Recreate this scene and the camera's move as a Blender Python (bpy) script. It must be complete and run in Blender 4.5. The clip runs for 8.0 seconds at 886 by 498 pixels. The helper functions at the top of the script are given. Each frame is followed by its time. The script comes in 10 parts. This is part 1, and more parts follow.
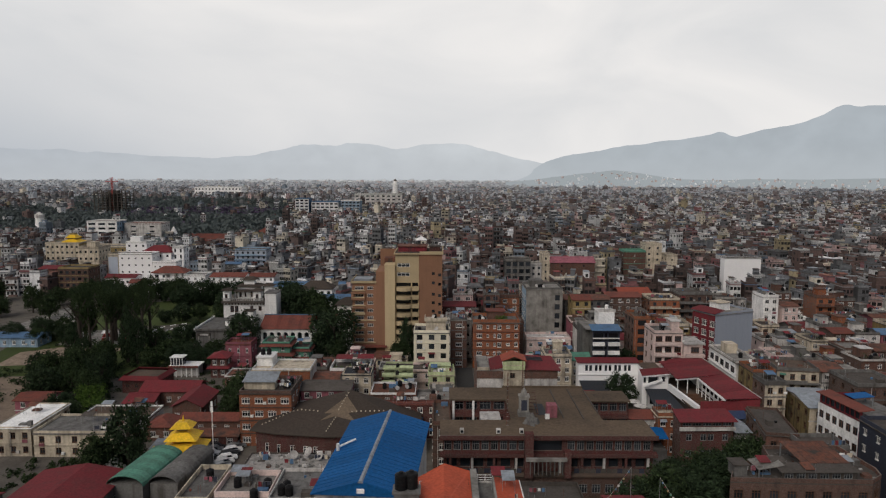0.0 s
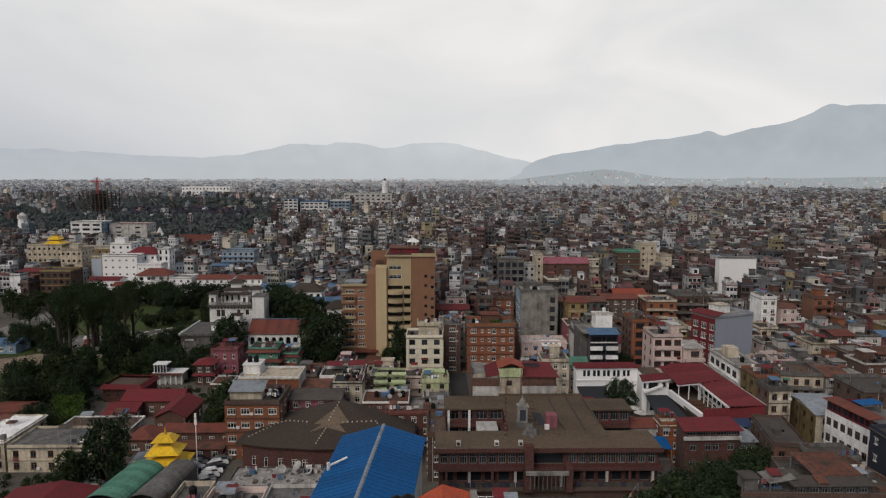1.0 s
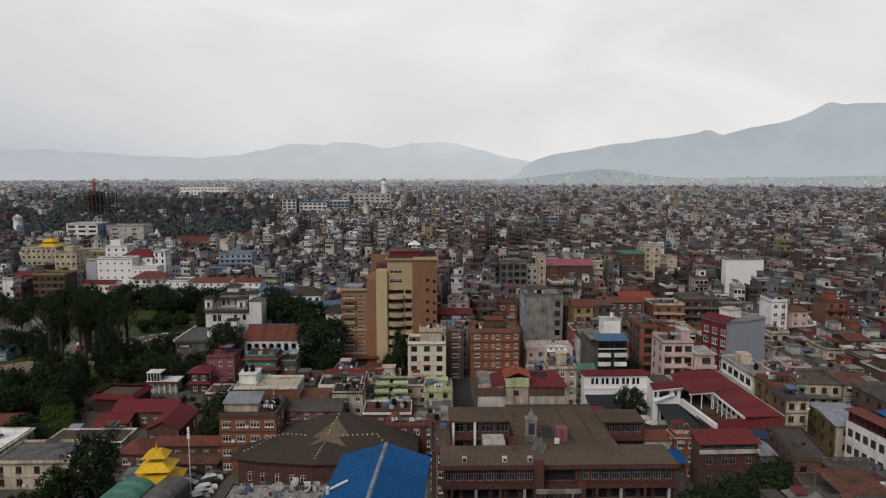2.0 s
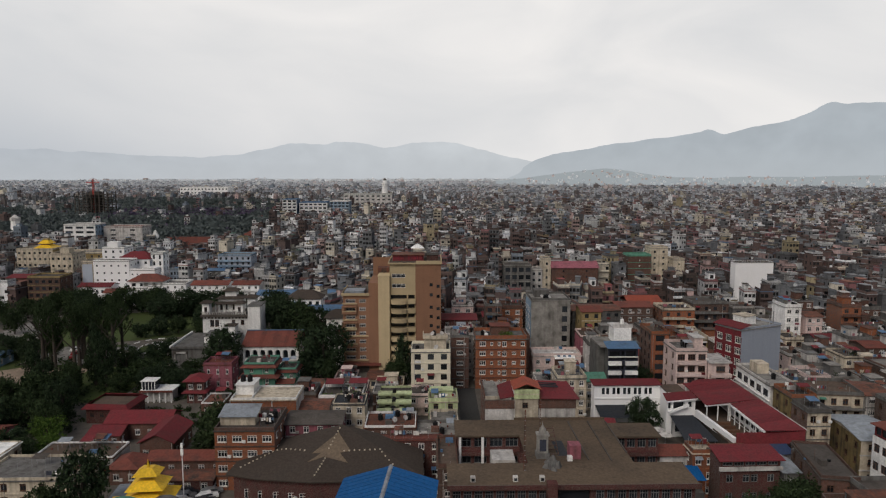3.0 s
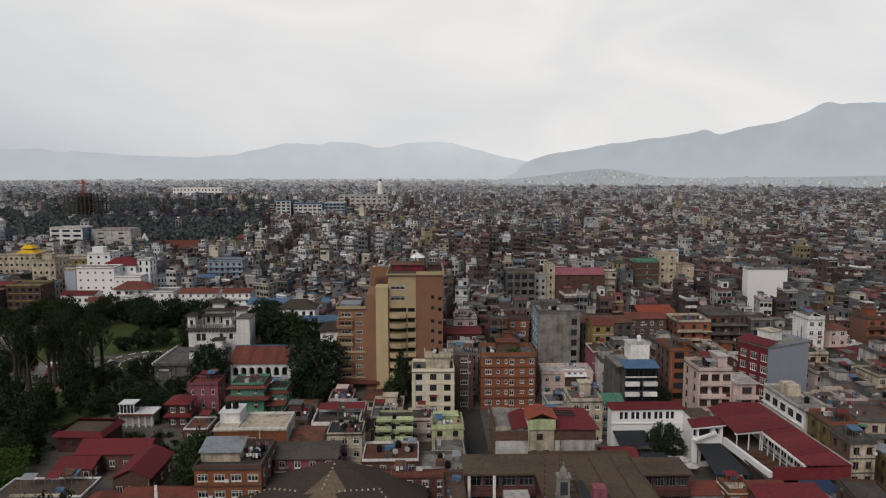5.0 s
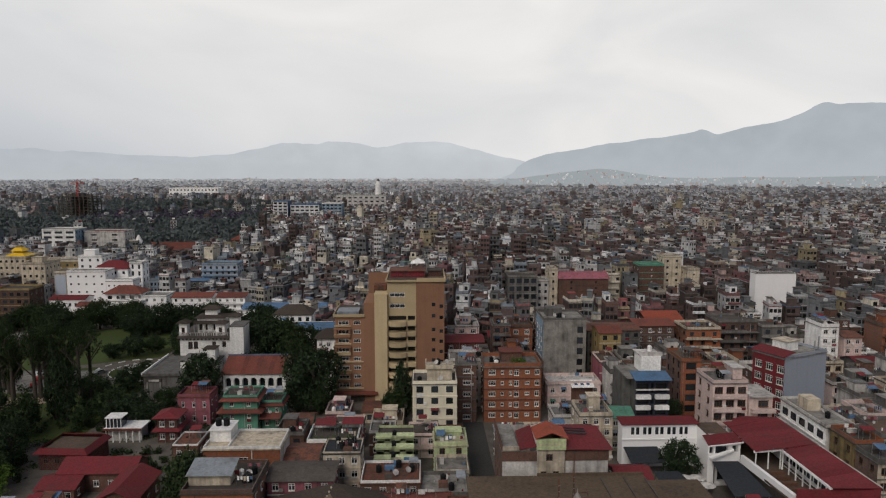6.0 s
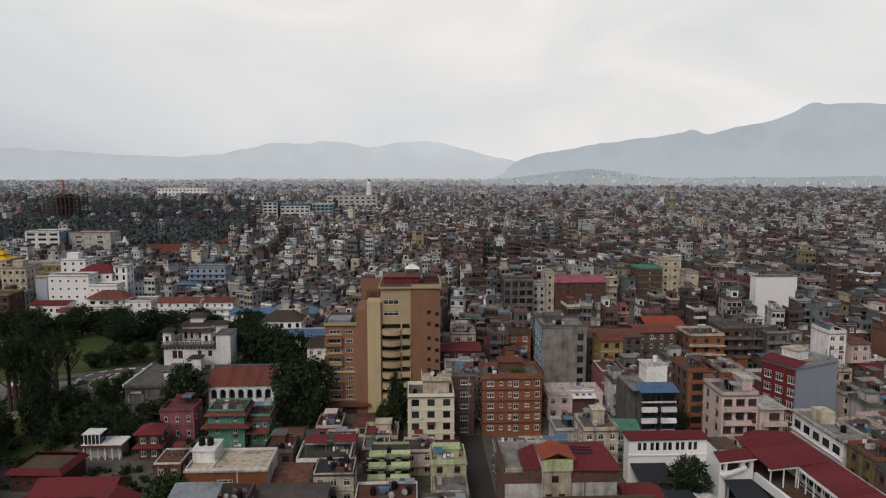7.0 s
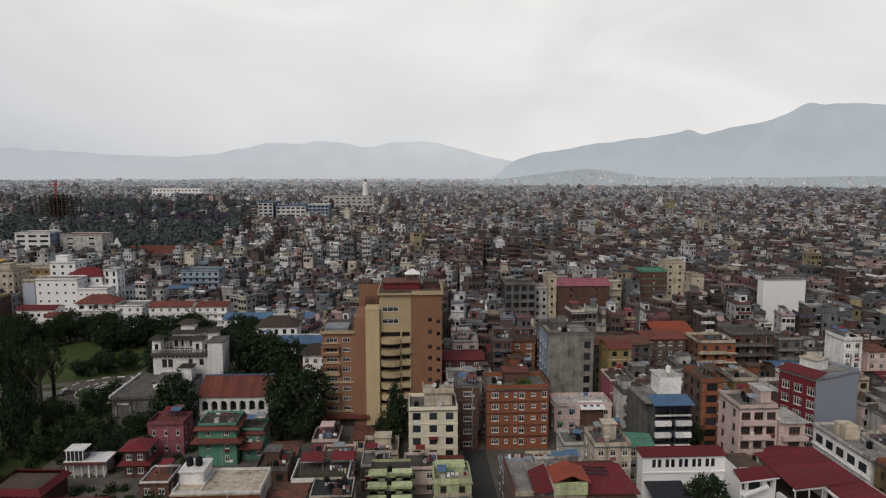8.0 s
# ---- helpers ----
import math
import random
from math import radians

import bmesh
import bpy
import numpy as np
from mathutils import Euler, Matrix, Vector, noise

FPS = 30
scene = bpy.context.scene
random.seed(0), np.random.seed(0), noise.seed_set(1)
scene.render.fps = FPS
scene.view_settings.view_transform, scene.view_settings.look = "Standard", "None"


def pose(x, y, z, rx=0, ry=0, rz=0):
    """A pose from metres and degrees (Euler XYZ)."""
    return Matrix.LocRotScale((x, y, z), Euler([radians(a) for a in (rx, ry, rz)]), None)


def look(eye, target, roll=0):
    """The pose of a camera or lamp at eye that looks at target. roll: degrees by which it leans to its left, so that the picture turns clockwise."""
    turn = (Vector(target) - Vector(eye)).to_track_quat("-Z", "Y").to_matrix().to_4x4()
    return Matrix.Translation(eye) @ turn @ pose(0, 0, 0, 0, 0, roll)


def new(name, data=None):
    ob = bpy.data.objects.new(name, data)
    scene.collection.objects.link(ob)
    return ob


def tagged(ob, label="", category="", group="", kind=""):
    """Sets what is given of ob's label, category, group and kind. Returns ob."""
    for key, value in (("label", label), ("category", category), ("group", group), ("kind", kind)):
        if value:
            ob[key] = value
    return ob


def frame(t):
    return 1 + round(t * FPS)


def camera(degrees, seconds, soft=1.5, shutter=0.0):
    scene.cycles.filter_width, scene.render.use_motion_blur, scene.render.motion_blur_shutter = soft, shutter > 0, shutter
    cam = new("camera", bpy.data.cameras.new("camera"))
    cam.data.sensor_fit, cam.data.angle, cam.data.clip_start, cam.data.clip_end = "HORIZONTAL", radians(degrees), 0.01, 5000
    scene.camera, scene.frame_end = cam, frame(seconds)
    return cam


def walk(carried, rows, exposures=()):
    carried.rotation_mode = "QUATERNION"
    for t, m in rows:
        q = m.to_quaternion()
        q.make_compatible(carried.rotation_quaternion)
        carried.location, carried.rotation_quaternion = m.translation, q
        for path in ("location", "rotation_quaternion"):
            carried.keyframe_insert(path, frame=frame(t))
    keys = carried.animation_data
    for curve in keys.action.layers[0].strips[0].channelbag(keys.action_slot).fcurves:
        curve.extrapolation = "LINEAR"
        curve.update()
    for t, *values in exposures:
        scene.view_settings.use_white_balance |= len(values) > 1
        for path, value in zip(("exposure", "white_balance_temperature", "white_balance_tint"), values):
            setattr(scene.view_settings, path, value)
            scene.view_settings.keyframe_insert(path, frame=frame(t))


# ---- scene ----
cam = camera(66.3, 8.0, soft=1.2)
PATH = [
    (0, 0, 0, 63.3, 83.582, -0.2, -0.078),
    (0.5, -0.5, 3.11, 63.32, 83.556, -0.153, -0.431),
    (1, -0.99, 6.24, 63.49, 83.515, -0.118, -0.965),
    (1.5, -1.43, 9.47, 63.68, 83.49, -0.073, -1.139),
    (1.7, -1.59, 10.75, 63.77, 83.489, 0.031, -1.031),
    (2.8, -2.7, 18.07, 64.36, 83.473, 0, -1.146),
    (3, -2.89, 19.47, 64.49, 83.447, 0.021, -1.01),
    (3.5, -3.34, 23.01, 64.82, 83.436, 0.049, -0.972),
    (4, -3.68, 26.66, 65.13, 83.433, 0.045, -1.008),
    (4.5, -4.19, 30.23, 65.42, 83.447, 0.039, -1.249),
    (6, -5.61, 41.95, 66.54, 83.414, -0.014, -1.62),
    (6.5, -6.12, 46, 66.85, 83.406, 0.002, -1.925),
    (7, -6.66, 50.01, 67.11, 83.4, -0.016, -2.385),
    (7.5, -7.2, 54.01, 67.32, 83.402, -0.017, -2.662),
    (8, -7.78, 58.15, 67.38, 83.402, -0.022, -2.712),
]
walk(cam, [(t, pose(*p)) for t, *p in PATH])


# ------------------------------------------------------------------ light
EXPOSURE = 0.0
world = bpy.data.worlds.new("overcast_sky")
scene.world = world
world.use_nodes = True
wn, wl = world.node_tree.nodes, world.node_tree.links
sky = wn.new("ShaderNodeTexSky")
sky.sky_type, sky.sun_disc = "NISHITA", False
sky.sun_elevation, sky.sun_rotation = radians(45), radians(208)
sky.air_density, sky.dust_density = 1.0, 4.0
wl.new(sky.outputs[0], wn["Background"].inputs[0])
wn["Background"].inputs[1].default_value = 0.059
sun = new("sun", bpy.data.lights.new("sun", "SUN"))
sun.data.energy, sun.data.angle, sun.data.color = 1.14, radians(35), (1.0, 0.965, 0.92)
sun.matrix_world = look((0, 0, 0), (0.35, 0.66, -0.74))
scene.view_settings.exposure = EXPOSURE


# ------------------------------------------------------------------ materials
def material(name, rough=0.85, metal=0.0):
    m = bpy.data.materials.new(name)
    m.use_nodes = True
    b = m.node_tree.nodes["Principled BSDF"]
    b.inputs["Roughness"].default_value, b.inputs["Metallic"].default_value = rough, metal
    b.inputs["Specular IOR Level"].default_value = 0.06
    return m, m.node_tree.nodes, m.node_tree.links, b


def surface(name, colour, rough=0.85, dirt=0.45, grain=1.2, stain=0.3, vary=0.16, streak=0.5, bump=0.15, speckle=0.22, metal=0.0, island=False, dirt_colour=(0.055, 0.048, 0.042)):
    """Weathered paint, plaster, concrete or sheet: colour, fine grain, broad stains and rain streaks, one tint an object."""
    m, n, l, b = material(name, rough, metal)
    geo = n.new("ShaderNodeNewGeometry")
    info = n.new("ShaderNodeObjectInfo")
    fine = n.new("ShaderNodeTexNoise")
    fine.inputs["Scale"].default_value, fine.inputs["Detail"].default_value = grain * 2, 6
    broad = n.new("ShaderNodeTexNoise")
    broad.inputs["Scale"].default_value, broad.inputs["Detail"].default_value = stain, 5
    run = n.new("ShaderNodeMapping")
    run.inputs["Scale"].default_value = (1.3, 1.3, 0.12)
    rain = n.new("ShaderNodeTexNoise")
    rain.inputs["Scale"].default_value, rain.inputs["Detail"].default_value = 0.8, 4
    l.new(geo.outputs["Position"], fine.inputs["Vector"])
    l.new(geo.outputs["Position"], broad.inputs["Vector"])
    l.new(geo.outputs["Position"], run.inputs["Vector"])
    l.new(run.outputs[0], rain.inputs["Vector"])
    hue = n.new("ShaderNodeHueSaturation")
    hue.inputs["Color"].default_value = (*colour, 1)
    val = n.new("ShaderNodeMapRange")
    val.inputs["To Min"].default_value, val.inputs["To Max"].default_value = 1 - vary, 1 + vary
    l.new(geo.outputs["Random Per Island"] if island else info.outputs["Random"], val.inputs["Value"])
    l.new(val.outputs[0], hue.inputs["Value"])
    ramp = n.new("ShaderNodeMapRange")
    ramp.inputs["From Min"].default_value, ramp.inputs["From Max"].default_value = 0.45, 0.72
    ramp.inputs["To Max"].default_value = dirt
    l.new(broad.outputs["Fac"], ramp.inputs["Value"])
    ramp2 = n.new("ShaderNodeMapRange")
    ramp2.inputs["From Min"].default_value, ramp2.inputs["From Max"].default_value = 0.46, 0.74
    ramp2.inputs["To Max"].default_value = dirt * streak * 2
    l.new(rain.outputs["Fac"], ramp2.inputs["Value"])
    top = n.new("ShaderNodeMath")
    top.operation, top.use_clamp = "ADD", True
    l.new(ramp.outputs[0], top.inputs[0])
    l.new(ramp2.outputs[0], top.inputs[1])
    mix = n.new("ShaderNodeMix")
    mix.data_type = "RGBA"
    l.new(top.outputs[0], mix.inputs["Factor"])
    l.new(hue.outputs[0], mix.inputs["A"])
    mix.inputs["B"].default_value = (*dirt_colour, 1)
    speck = n.new("ShaderNodeMix")
    speck.data_type, speck.blend_type = "RGBA", "MULTIPLY"
    speck.inputs["Factor"].default_value = 1.0
    grey = n.new("ShaderNodeMapRange")
    grey.inputs["From Min"].default_value, grey.inputs["From Max"].default_value = 0.3, 0.7
    grey.inputs["To Min"].default_value, grey.inputs["To Max"].default_value = 1 - speckle, 1 + speckle * 0.55
    l.new(fine.outputs["Fac"], grey.inputs["Value"])
    l.new(mix.outputs["Result"], speck.inputs["A"])
    l.new(grey.outputs[0], speck.inputs["B"])
    l.new(speck.outputs["Result"], b.inputs["Base Color"])
    bp = n.new("ShaderNodeBump")
    bp.inputs["Strength"].default_value, bp.inputs["Distance"].default_value = bump, 0.05
    l.new(fine.outputs["Fac"], bp.inputs["Height"])
    l.new(bp.outputs[0], b.inputs["Normal"])
    return m


def brickwork(name, colour, mortar=(0.15, 0.12, 0.105), dirt=0.35):
    """Brick too small to pick apart: courses of the true height, blackened in places."""
    m = surface(name, colour, 0.9, dirt)
    n, l = m.node_tree.nodes, m.node_tree.links
    tex = n.new("ShaderNodeTexBrick")
    co = n.new("ShaderNodeTexCoord")
    turn = n.new("ShaderNodeMapping")
    turn.inputs["Rotation"].default_value = (radians(90), 0, 0)
    l.new(co.outputs["Object"], turn.inputs["Vector"])
    l.new(turn.outputs[0], tex.inputs["Vector"])
    tex.inputs["Scale"].default_value = 1.0
    tex.inputs["Brick Width"].default_value, tex.inputs["Row Height"].default_value, tex.inputs["Mortar Size"].default_value = 0.24, 0.075, 0.008
    tex.inputs["Color1"].default_value, tex.inputs["Color2"].default_value = (*colour, 1), (*[c * 0.72 for c in colour], 1)
    tex.inputs["Mortar"].default_value = (*mortar, 1)
    hue = next(x for x in n if x.bl_idname == "ShaderNodeHueSaturation")
    l.new(tex.outputs["Color"], hue.inputs["Color"])
    return m


def glassy(name, colour, rough=0.12):
    m, n, l, b = material(name, rough)
    b.inputs["Base Color"].default_value = (*colour, 1)
    b.inputs["Specular IOR Level"].default_value = 0.5
    info = n.new("ShaderNodeObjectInfo")
    hue = n.new("ShaderNodeHueSaturation")
    hue.inputs["Color"].default_value = (*colour, 1)
    val = n.new("ShaderNodeMapRange")
    val.inputs["To Min"].default_value, val.inputs["To Max"].default_value = 0.5, 2.2
    l.new(info.outputs["Random"], val.inputs["Value"])
    l.new(val.outputs[0], hue.inputs["Value"])
    l.new(hue.outputs[0], b.inputs["Base Color"])
    return m


M = {
    "brick": brickwork("brick_wall", (0.162, 0.077, 0.056)),
    "brick_dark": brickwork("dark_brick_wall", (0.117, 0.065, 0.05)),
    "brick_orange": brickwork("orange_brick_wall", (0.35, 0.115, 0.05), dirt=0.15),
    "brick_red": brickwork("red_brick_wall", (0.113, 0.037, 0.033), dirt=0.3),
    "tower_brown": surface("brown_facing", (0.25, 0.135, 0.085), 0.8, 0.10, speckle=0.08),
    "tower_cream": surface("cream_facing", (0.46, 0.365, 0.225), 0.8, 0.08, speckle=0.06),
    "white": surface("white_paint", (0.827, 0.816, 0.79), 0.8, 0.22),
    "clean_white": surface("fresh_white_paint", (0.848, 0.837, 0.827), 0.8, 0.03, vary=0.02, speckle=0.04),
    "offwhite": surface("stained_white_plaster", (0.56, 0.535, 0.505), 0.85, 0.45),
    "cream": surface("cream_plaster", (0.56, 0.485, 0.375), 0.85, 0.5),
    "cream_clean": surface("clean_cream_paint", (0.70, 0.645, 0.51), 0.8, 0.12, speckle=0.08),
    "yellow": surface("yellow_plaster", (0.322, 0.239, 0.109), 0.85, 0.4),
    "ochre": surface("dirty_ochre_plaster", (0.25, 0.185, 0.085), 0.88, 0.6),
    "palegreen": surface("pale_green_plaster", (0.47, 0.53, 0.30), 0.85, 0.35),
    "green": surface("sea_green_plaster", (0.12, 0.30, 0.215), 0.85, 0.35),
    "pink": surface("pale_pink_plaster", (0.66, 0.52, 0.48), 0.85, 0.16),
    "maroon": surface("maroon_painted_brick", (0.191, 0.03, 0.039), 0.8, 0.4),
    "rose": surface("rose_plaster", (0.30, 0.105, 0.13), 0.85, 0.4),
    "blue_wall": surface("pale_blue_plaster", (0.26, 0.36, 0.46), 0.85, 0.45),
    "grey_wall": surface("blue_grey_plain_wall", (0.36, 0.395, 0.455), 0.8, 0.06, stain=0.05, speckle=0.06),
    "slate": surface("slate_blue_paint", (0.044, 0.049, 0.068), 0.7, 0.2),
    "concrete": surface("bare_concrete", (0.155, 0.15, 0.143), 0.92, 0.55),
    "concrete_pale": surface("pale_cement_roof", (0.261, 0.248, 0.226), 0.92, 0.65, streak=0.3),
    "cement_light": surface("light_broken_cement", (0.34, 0.32, 0.295), 0.94, 0.55, stain=0.5, streak=0.2),
    "concrete_dark": surface("dark_weathered_concrete", (0.091, 0.08, 0.071), 0.95, 0.6, streak=0.3),
    "terrace": surface("earth_brown_terrace_tiles", (0.118, 0.086, 0.066), 0.9, 0.7, streak=0.3),
    "star_tile": surface("paler_brown_shingle", (0.165, 0.125, 0.088), 0.95, 0.3, streak=0.3),
    "roof_earth": surface("earth_brown_worn_roof", (0.125, 0.092, 0.064), 0.95, 0.5, grain=1.1, stain=0.09, streak=0.35, dirt_colour=(0.045, 0.038, 0.034)),
    "red_roof": surface("dark_red_painted_sheet", (0.165, 0.03, 0.035), 0.75, 0.3, streak=0.3),
    "red_tile": surface("faded_red_tile", (0.174, 0.059, 0.045), 0.85, 0.45, streak=0.3),
    "orange_roof": surface("orange_red_sheet", (0.46, 0.09, 0.045), 0.7, 0.2, streak=0.3),
    "tile_roof": surface("orange_red_painted_sheet", (0.313, 0.074, 0.044), 0.7, 0.3, streak=0.3),
    "blue_roof": surface("bright_blue_sheet", (0.009, 0.091, 0.261), 0.7, 0.12, stain=0.06, streak=0.2),
    "blue_sheet": surface("faded_blue_sheet", (0.087, 0.165, 0.278), 0.55, 0.3),
    "grey_roof": surface("grey_zinc_sheet", (0.261, 0.287, 0.313), 0.5, 0.35),
    "brown_roof": surface("moss_brown_shingle", (0.065, 0.052, 0.043), 0.95, 0.4, streak=0.3),
    "dark_roof": surface("charcoal_awning", (0.039, 0.044, 0.052), 0.7, 0.2),
    "rust_roof": surface("rusted_sheet", (0.165, 0.07, 0.048), 0.78, 0.7, stain=0.4),
    "green_roof": surface("sea_green_sheet", (0.104, 0.261, 0.191), 0.6, 0.3),
    "gold": surface("yellow_gold_roof", (0.763, 0.477, 0.032), 0.4, 0.1),
    "glass": glassy("dark_window_glass", (0.018, 0.021, 0.025)),
    "frame_white": surface("white_window_frame", (0.742, 0.721, 0.678), 0.6, 0.2),
    "frame_grey": surface("grey_window_frame", (0.226, 0.235, 0.235), 0.6, 0.3),
    "frame_brown": surface("brown_window_frame", (0.113, 0.061, 0.039), 0.6, 0.2),
    "black": surface("black_plastic", (0.014, 0.014, 0.015), 0.45, 0.1, dirt_colour=(0.06, 0.055, 0.05)),
    "steel": surface("galvanised_steel", (0.348, 0.357, 0.365), 0.4, 0.3, metal=0.6),
    "asphalt": surface("worn_asphalt", (0.065, 0.064, 0.061), 0.9, 0.4, streak=0.0),
    "paving": surface("pale_paving", (0.131, 0.117, 0.1), 0.9, 0.55, streak=0.0),
    "grass": surface("lawn_grass", (0.065, 0.088, 0.029), 0.95, 0.35, streak=0.0),
    "bark": surface("bark", (0.06, 0.05, 0.042), 0.95, 0.3),
}


def leaf(name, colour, low=0.45, high=1.5):
    m, n, l, b = material(name, 0.75)
    geo, hue = n.new("ShaderNodeNewGeometry"), n.new("ShaderNodeHueSaturation")
    val = n.new("ShaderNodeMapRange")
    val.inputs["To Min"].default_value, val.inputs["To Max"].default_value = low, high
    l.new(geo.outputs["Random Per Island"], val.inputs["Value"])
    l.new(val.outputs[0], hue.inputs["Value"])
    hue.inputs["Color"].default_value = (*colour, 1)
    l.new(hue.outputs[0], b.inputs["Base Color"])
    return m


M["leaf_dark"] = leaf("dark_leaves", (0.027, 0.042, 0.021))
M["leaf_mid"] = leaf("green_leaves", (0.031, 0.047, 0.02))
# leaf green greyed and blued to paint haze over the far parks
M["leaf_far"] = leaf("haze_paled_leaves", (0.09, 0.107, 0.104), 0.75, 1.2)
M["leaf_bright"] = leaf("fresh_leaves", (0.065, 0.109, 0.022))


# ------------------------------------------------------------------ mesh helpers
class Mesh:
    """Collects boxes, quads and prisms of several materials for one mesh."""

    def __init__(self):
        self.v, self.f, self.m, self.slots = [], [], [], []

    def slot(self, mat):
        if mat not in self.slots:
            self.slots.append(mat)
        return self.slots.index(mat)

    def poly(self, pts, mat):
        k = len(self.v)
        self.v.extend(pts)
        self.f.append(tuple(range(k, k + len(pts))))
        self.m.append(self.slot(mat))

    def face(self, ids, mat):
        self.f.append(tuple(ids))
        self.m.append(self.slot(mat))

    def box(self, x0, x1, y0, y1, z0, z1, mat, bottom=True):
        k = len(self.v)
        self.v.extend([(x0, y0, z0), (x1, y0, z0), (x1, y1, z0), (x0, y1, z0), (x0, y0, z1), (x1, y0, z1), (x1, y1, z1), (x0, y1, z1)])
        faces = [(4, 5, 6, 7), (0, 1, 5, 4), (1, 2, 6, 5), (2, 3, 7, 6), (3, 0, 4, 7)]
        if bottom:
            faces.append((3, 2, 1, 0))
        s = self.slot(mat)
        for q in faces:
            self.f.append(tuple(k + i for i in q))
            self.m.append(s)
        return self

    def prism(self, base, top, mat):
        """A closed solid between two rings of as many points."""
        k, n = len(self.v), len(base)
        self.v.extend(base)
        self.v.extend(top)
        s = self.slot(mat)
        for i in range(n):
            j = (i + 1) % n
            self.f.append((k + i, k + j, k + n + j, k + n + i))
            self.m.append(s)
        self.f.append(tuple(k + i for i in reversed(range(n))))
        self.f.append(tuple(k + n + i for i in range(n)))
        self.m += [s, s]
        return self

    def tube(self, x, y, z0, z1, r0, r1, mat, n=10):
        ring = [(math.cos(2 * math.pi * i / n), math.sin(2 * math.pi * i / n)) for i in range(n)]
        return self.prism([(x + r0 * c, y + r0 * s, z0) for c, s in ring], [(x + r1 * c, y + r1 * s, z1) for c, s in ring], mat)

    def lathe(self, profile, mat, n=14):
        """One turned body from (radius, height) rings, closed at both ends."""
        k, s = len(self.v), self.slot(mat)
        for r, z in profile:
            self.v.extend([(r * math.cos(2 * math.pi * i / n), r * math.sin(2 * math.pi * i / n), z) for i in range(n)])
        for q in range(len(profile) - 1):
            for i in range(n):
                j = (i + 1) % n
                self.f.append((k + q * n + i, k + q * n + j, k + (q + 1) * n + j, k + (q + 1) * n + i))
                self.m.append(s)
        self.f.append(tuple(k + i for i in reversed(range(n))))
        self.f.append(tuple(k + (len(profile) - 1) * n + i for i in range(n)))
        self.m += [s, s]
        return self

    def bar(self, a, b, r, mat, n=5):
        a, b = Vector(a), Vector(b)
        w = (b - a).normalized()
        u = w.orthogonal().normalized()
        v = w.cross(u)
        ring = [(math.cos(2 * math.pi * i / n) * u + math.sin(2 * math.pi * i / n) * v) * r for i in range(n)]
        return self.prism([tuple(a + q) for q in ring], [tuple(b + q) for q in ring], mat)

    def data(self, name):
        me = bpy.data.meshes.new(name)
        me.from_pydata(self.v, [], self.f)
        for s in self.slots:
            me.materials.append(M[s])
        me.polygons.foreach_set("material_index", self.m)
        me.update()
        return me


def thing(name, x, y, z=0.0, turn=0.0, label="", category="", group="", kind=""):
    ob = new(name)
    ob.empty_display_size = 0.5
    ob.matrix_world = pose(x, y, z, 0, 0, turn)
    return tagged(ob, label, category, group, kind)


def part(name, mesh, parent, label="", at=None):
    data = mesh.data(name) if isinstance(mesh, Mesh) else mesh
    ob = new(name, data)
    ob.parent = parent
    if at is not None:
        ob.matrix_local = at
    return tagged(ob, label)


def solid(name, mesh, x, y, z=0.0, turn=0.0, label="", category="", group="", kind=""):
    """A thing of one mesh."""
    ob = new(name, mesh.data(name) if isinstance(mesh, Mesh) else mesh)
    ob.matrix_world = pose(x, y, z, 0, 0, turn)
    return tagged(ob, label, category, group, kind)


WINDOWS = {}
FRONTS = []  # street fronts for the fittings on them: x0, x1, y, z0, z1
FLAT = []  # flat roofs for the clutter on them: x0, x1, y0, y1, z


def stepped(xs, zs, depth, mats):
    """One joined sheet of cells at several depths, with the steps between them: a window's frame, bars, panes and ledges."""
    s, keys = Mesh(), {}

    def vert(i, j, d):
        k = (i, j, round(d, 4))
        if k not in keys:
            keys[k] = len(s.v)
            s.v.append((xs[i], d, zs[j]))
        return keys[k]

    def face(ids, mat):
        s.f.append(tuple(ids))
        s.m.append(s.slot(mat))
    nx, nz = len(xs) - 1, len(zs) - 1
    for i in range(nx):
        for j in range(nz):
            d, m_ = depth[i][j], mats[i][j]
            face([vert(i, j, d), vert(i + 1, j, d), vert(i + 1, j + 1, d), vert(i, j + 1, d)], m_)
            if i + 1 < nx and abs(depth[i + 1][j] - d) > 1e-6:
                e = depth[i + 1][j]
                face([vert(i + 1, j, d), vert(i + 1, j, e), vert(i + 1, j + 1, e), vert(i + 1, j + 1, d)], m_ if d < e else mats[i + 1][j])
            if j + 1 < nz and abs(depth[i][j + 1] - d) > 1e-6:
                e = depth[i][j + 1]
                face([vert(i, j + 1, d), vert(i + 1, j + 1, d), vert(i + 1, j + 1, e), vert(i, j + 1, e)], m_ if d < e else mats[i][j + 1])
    return s


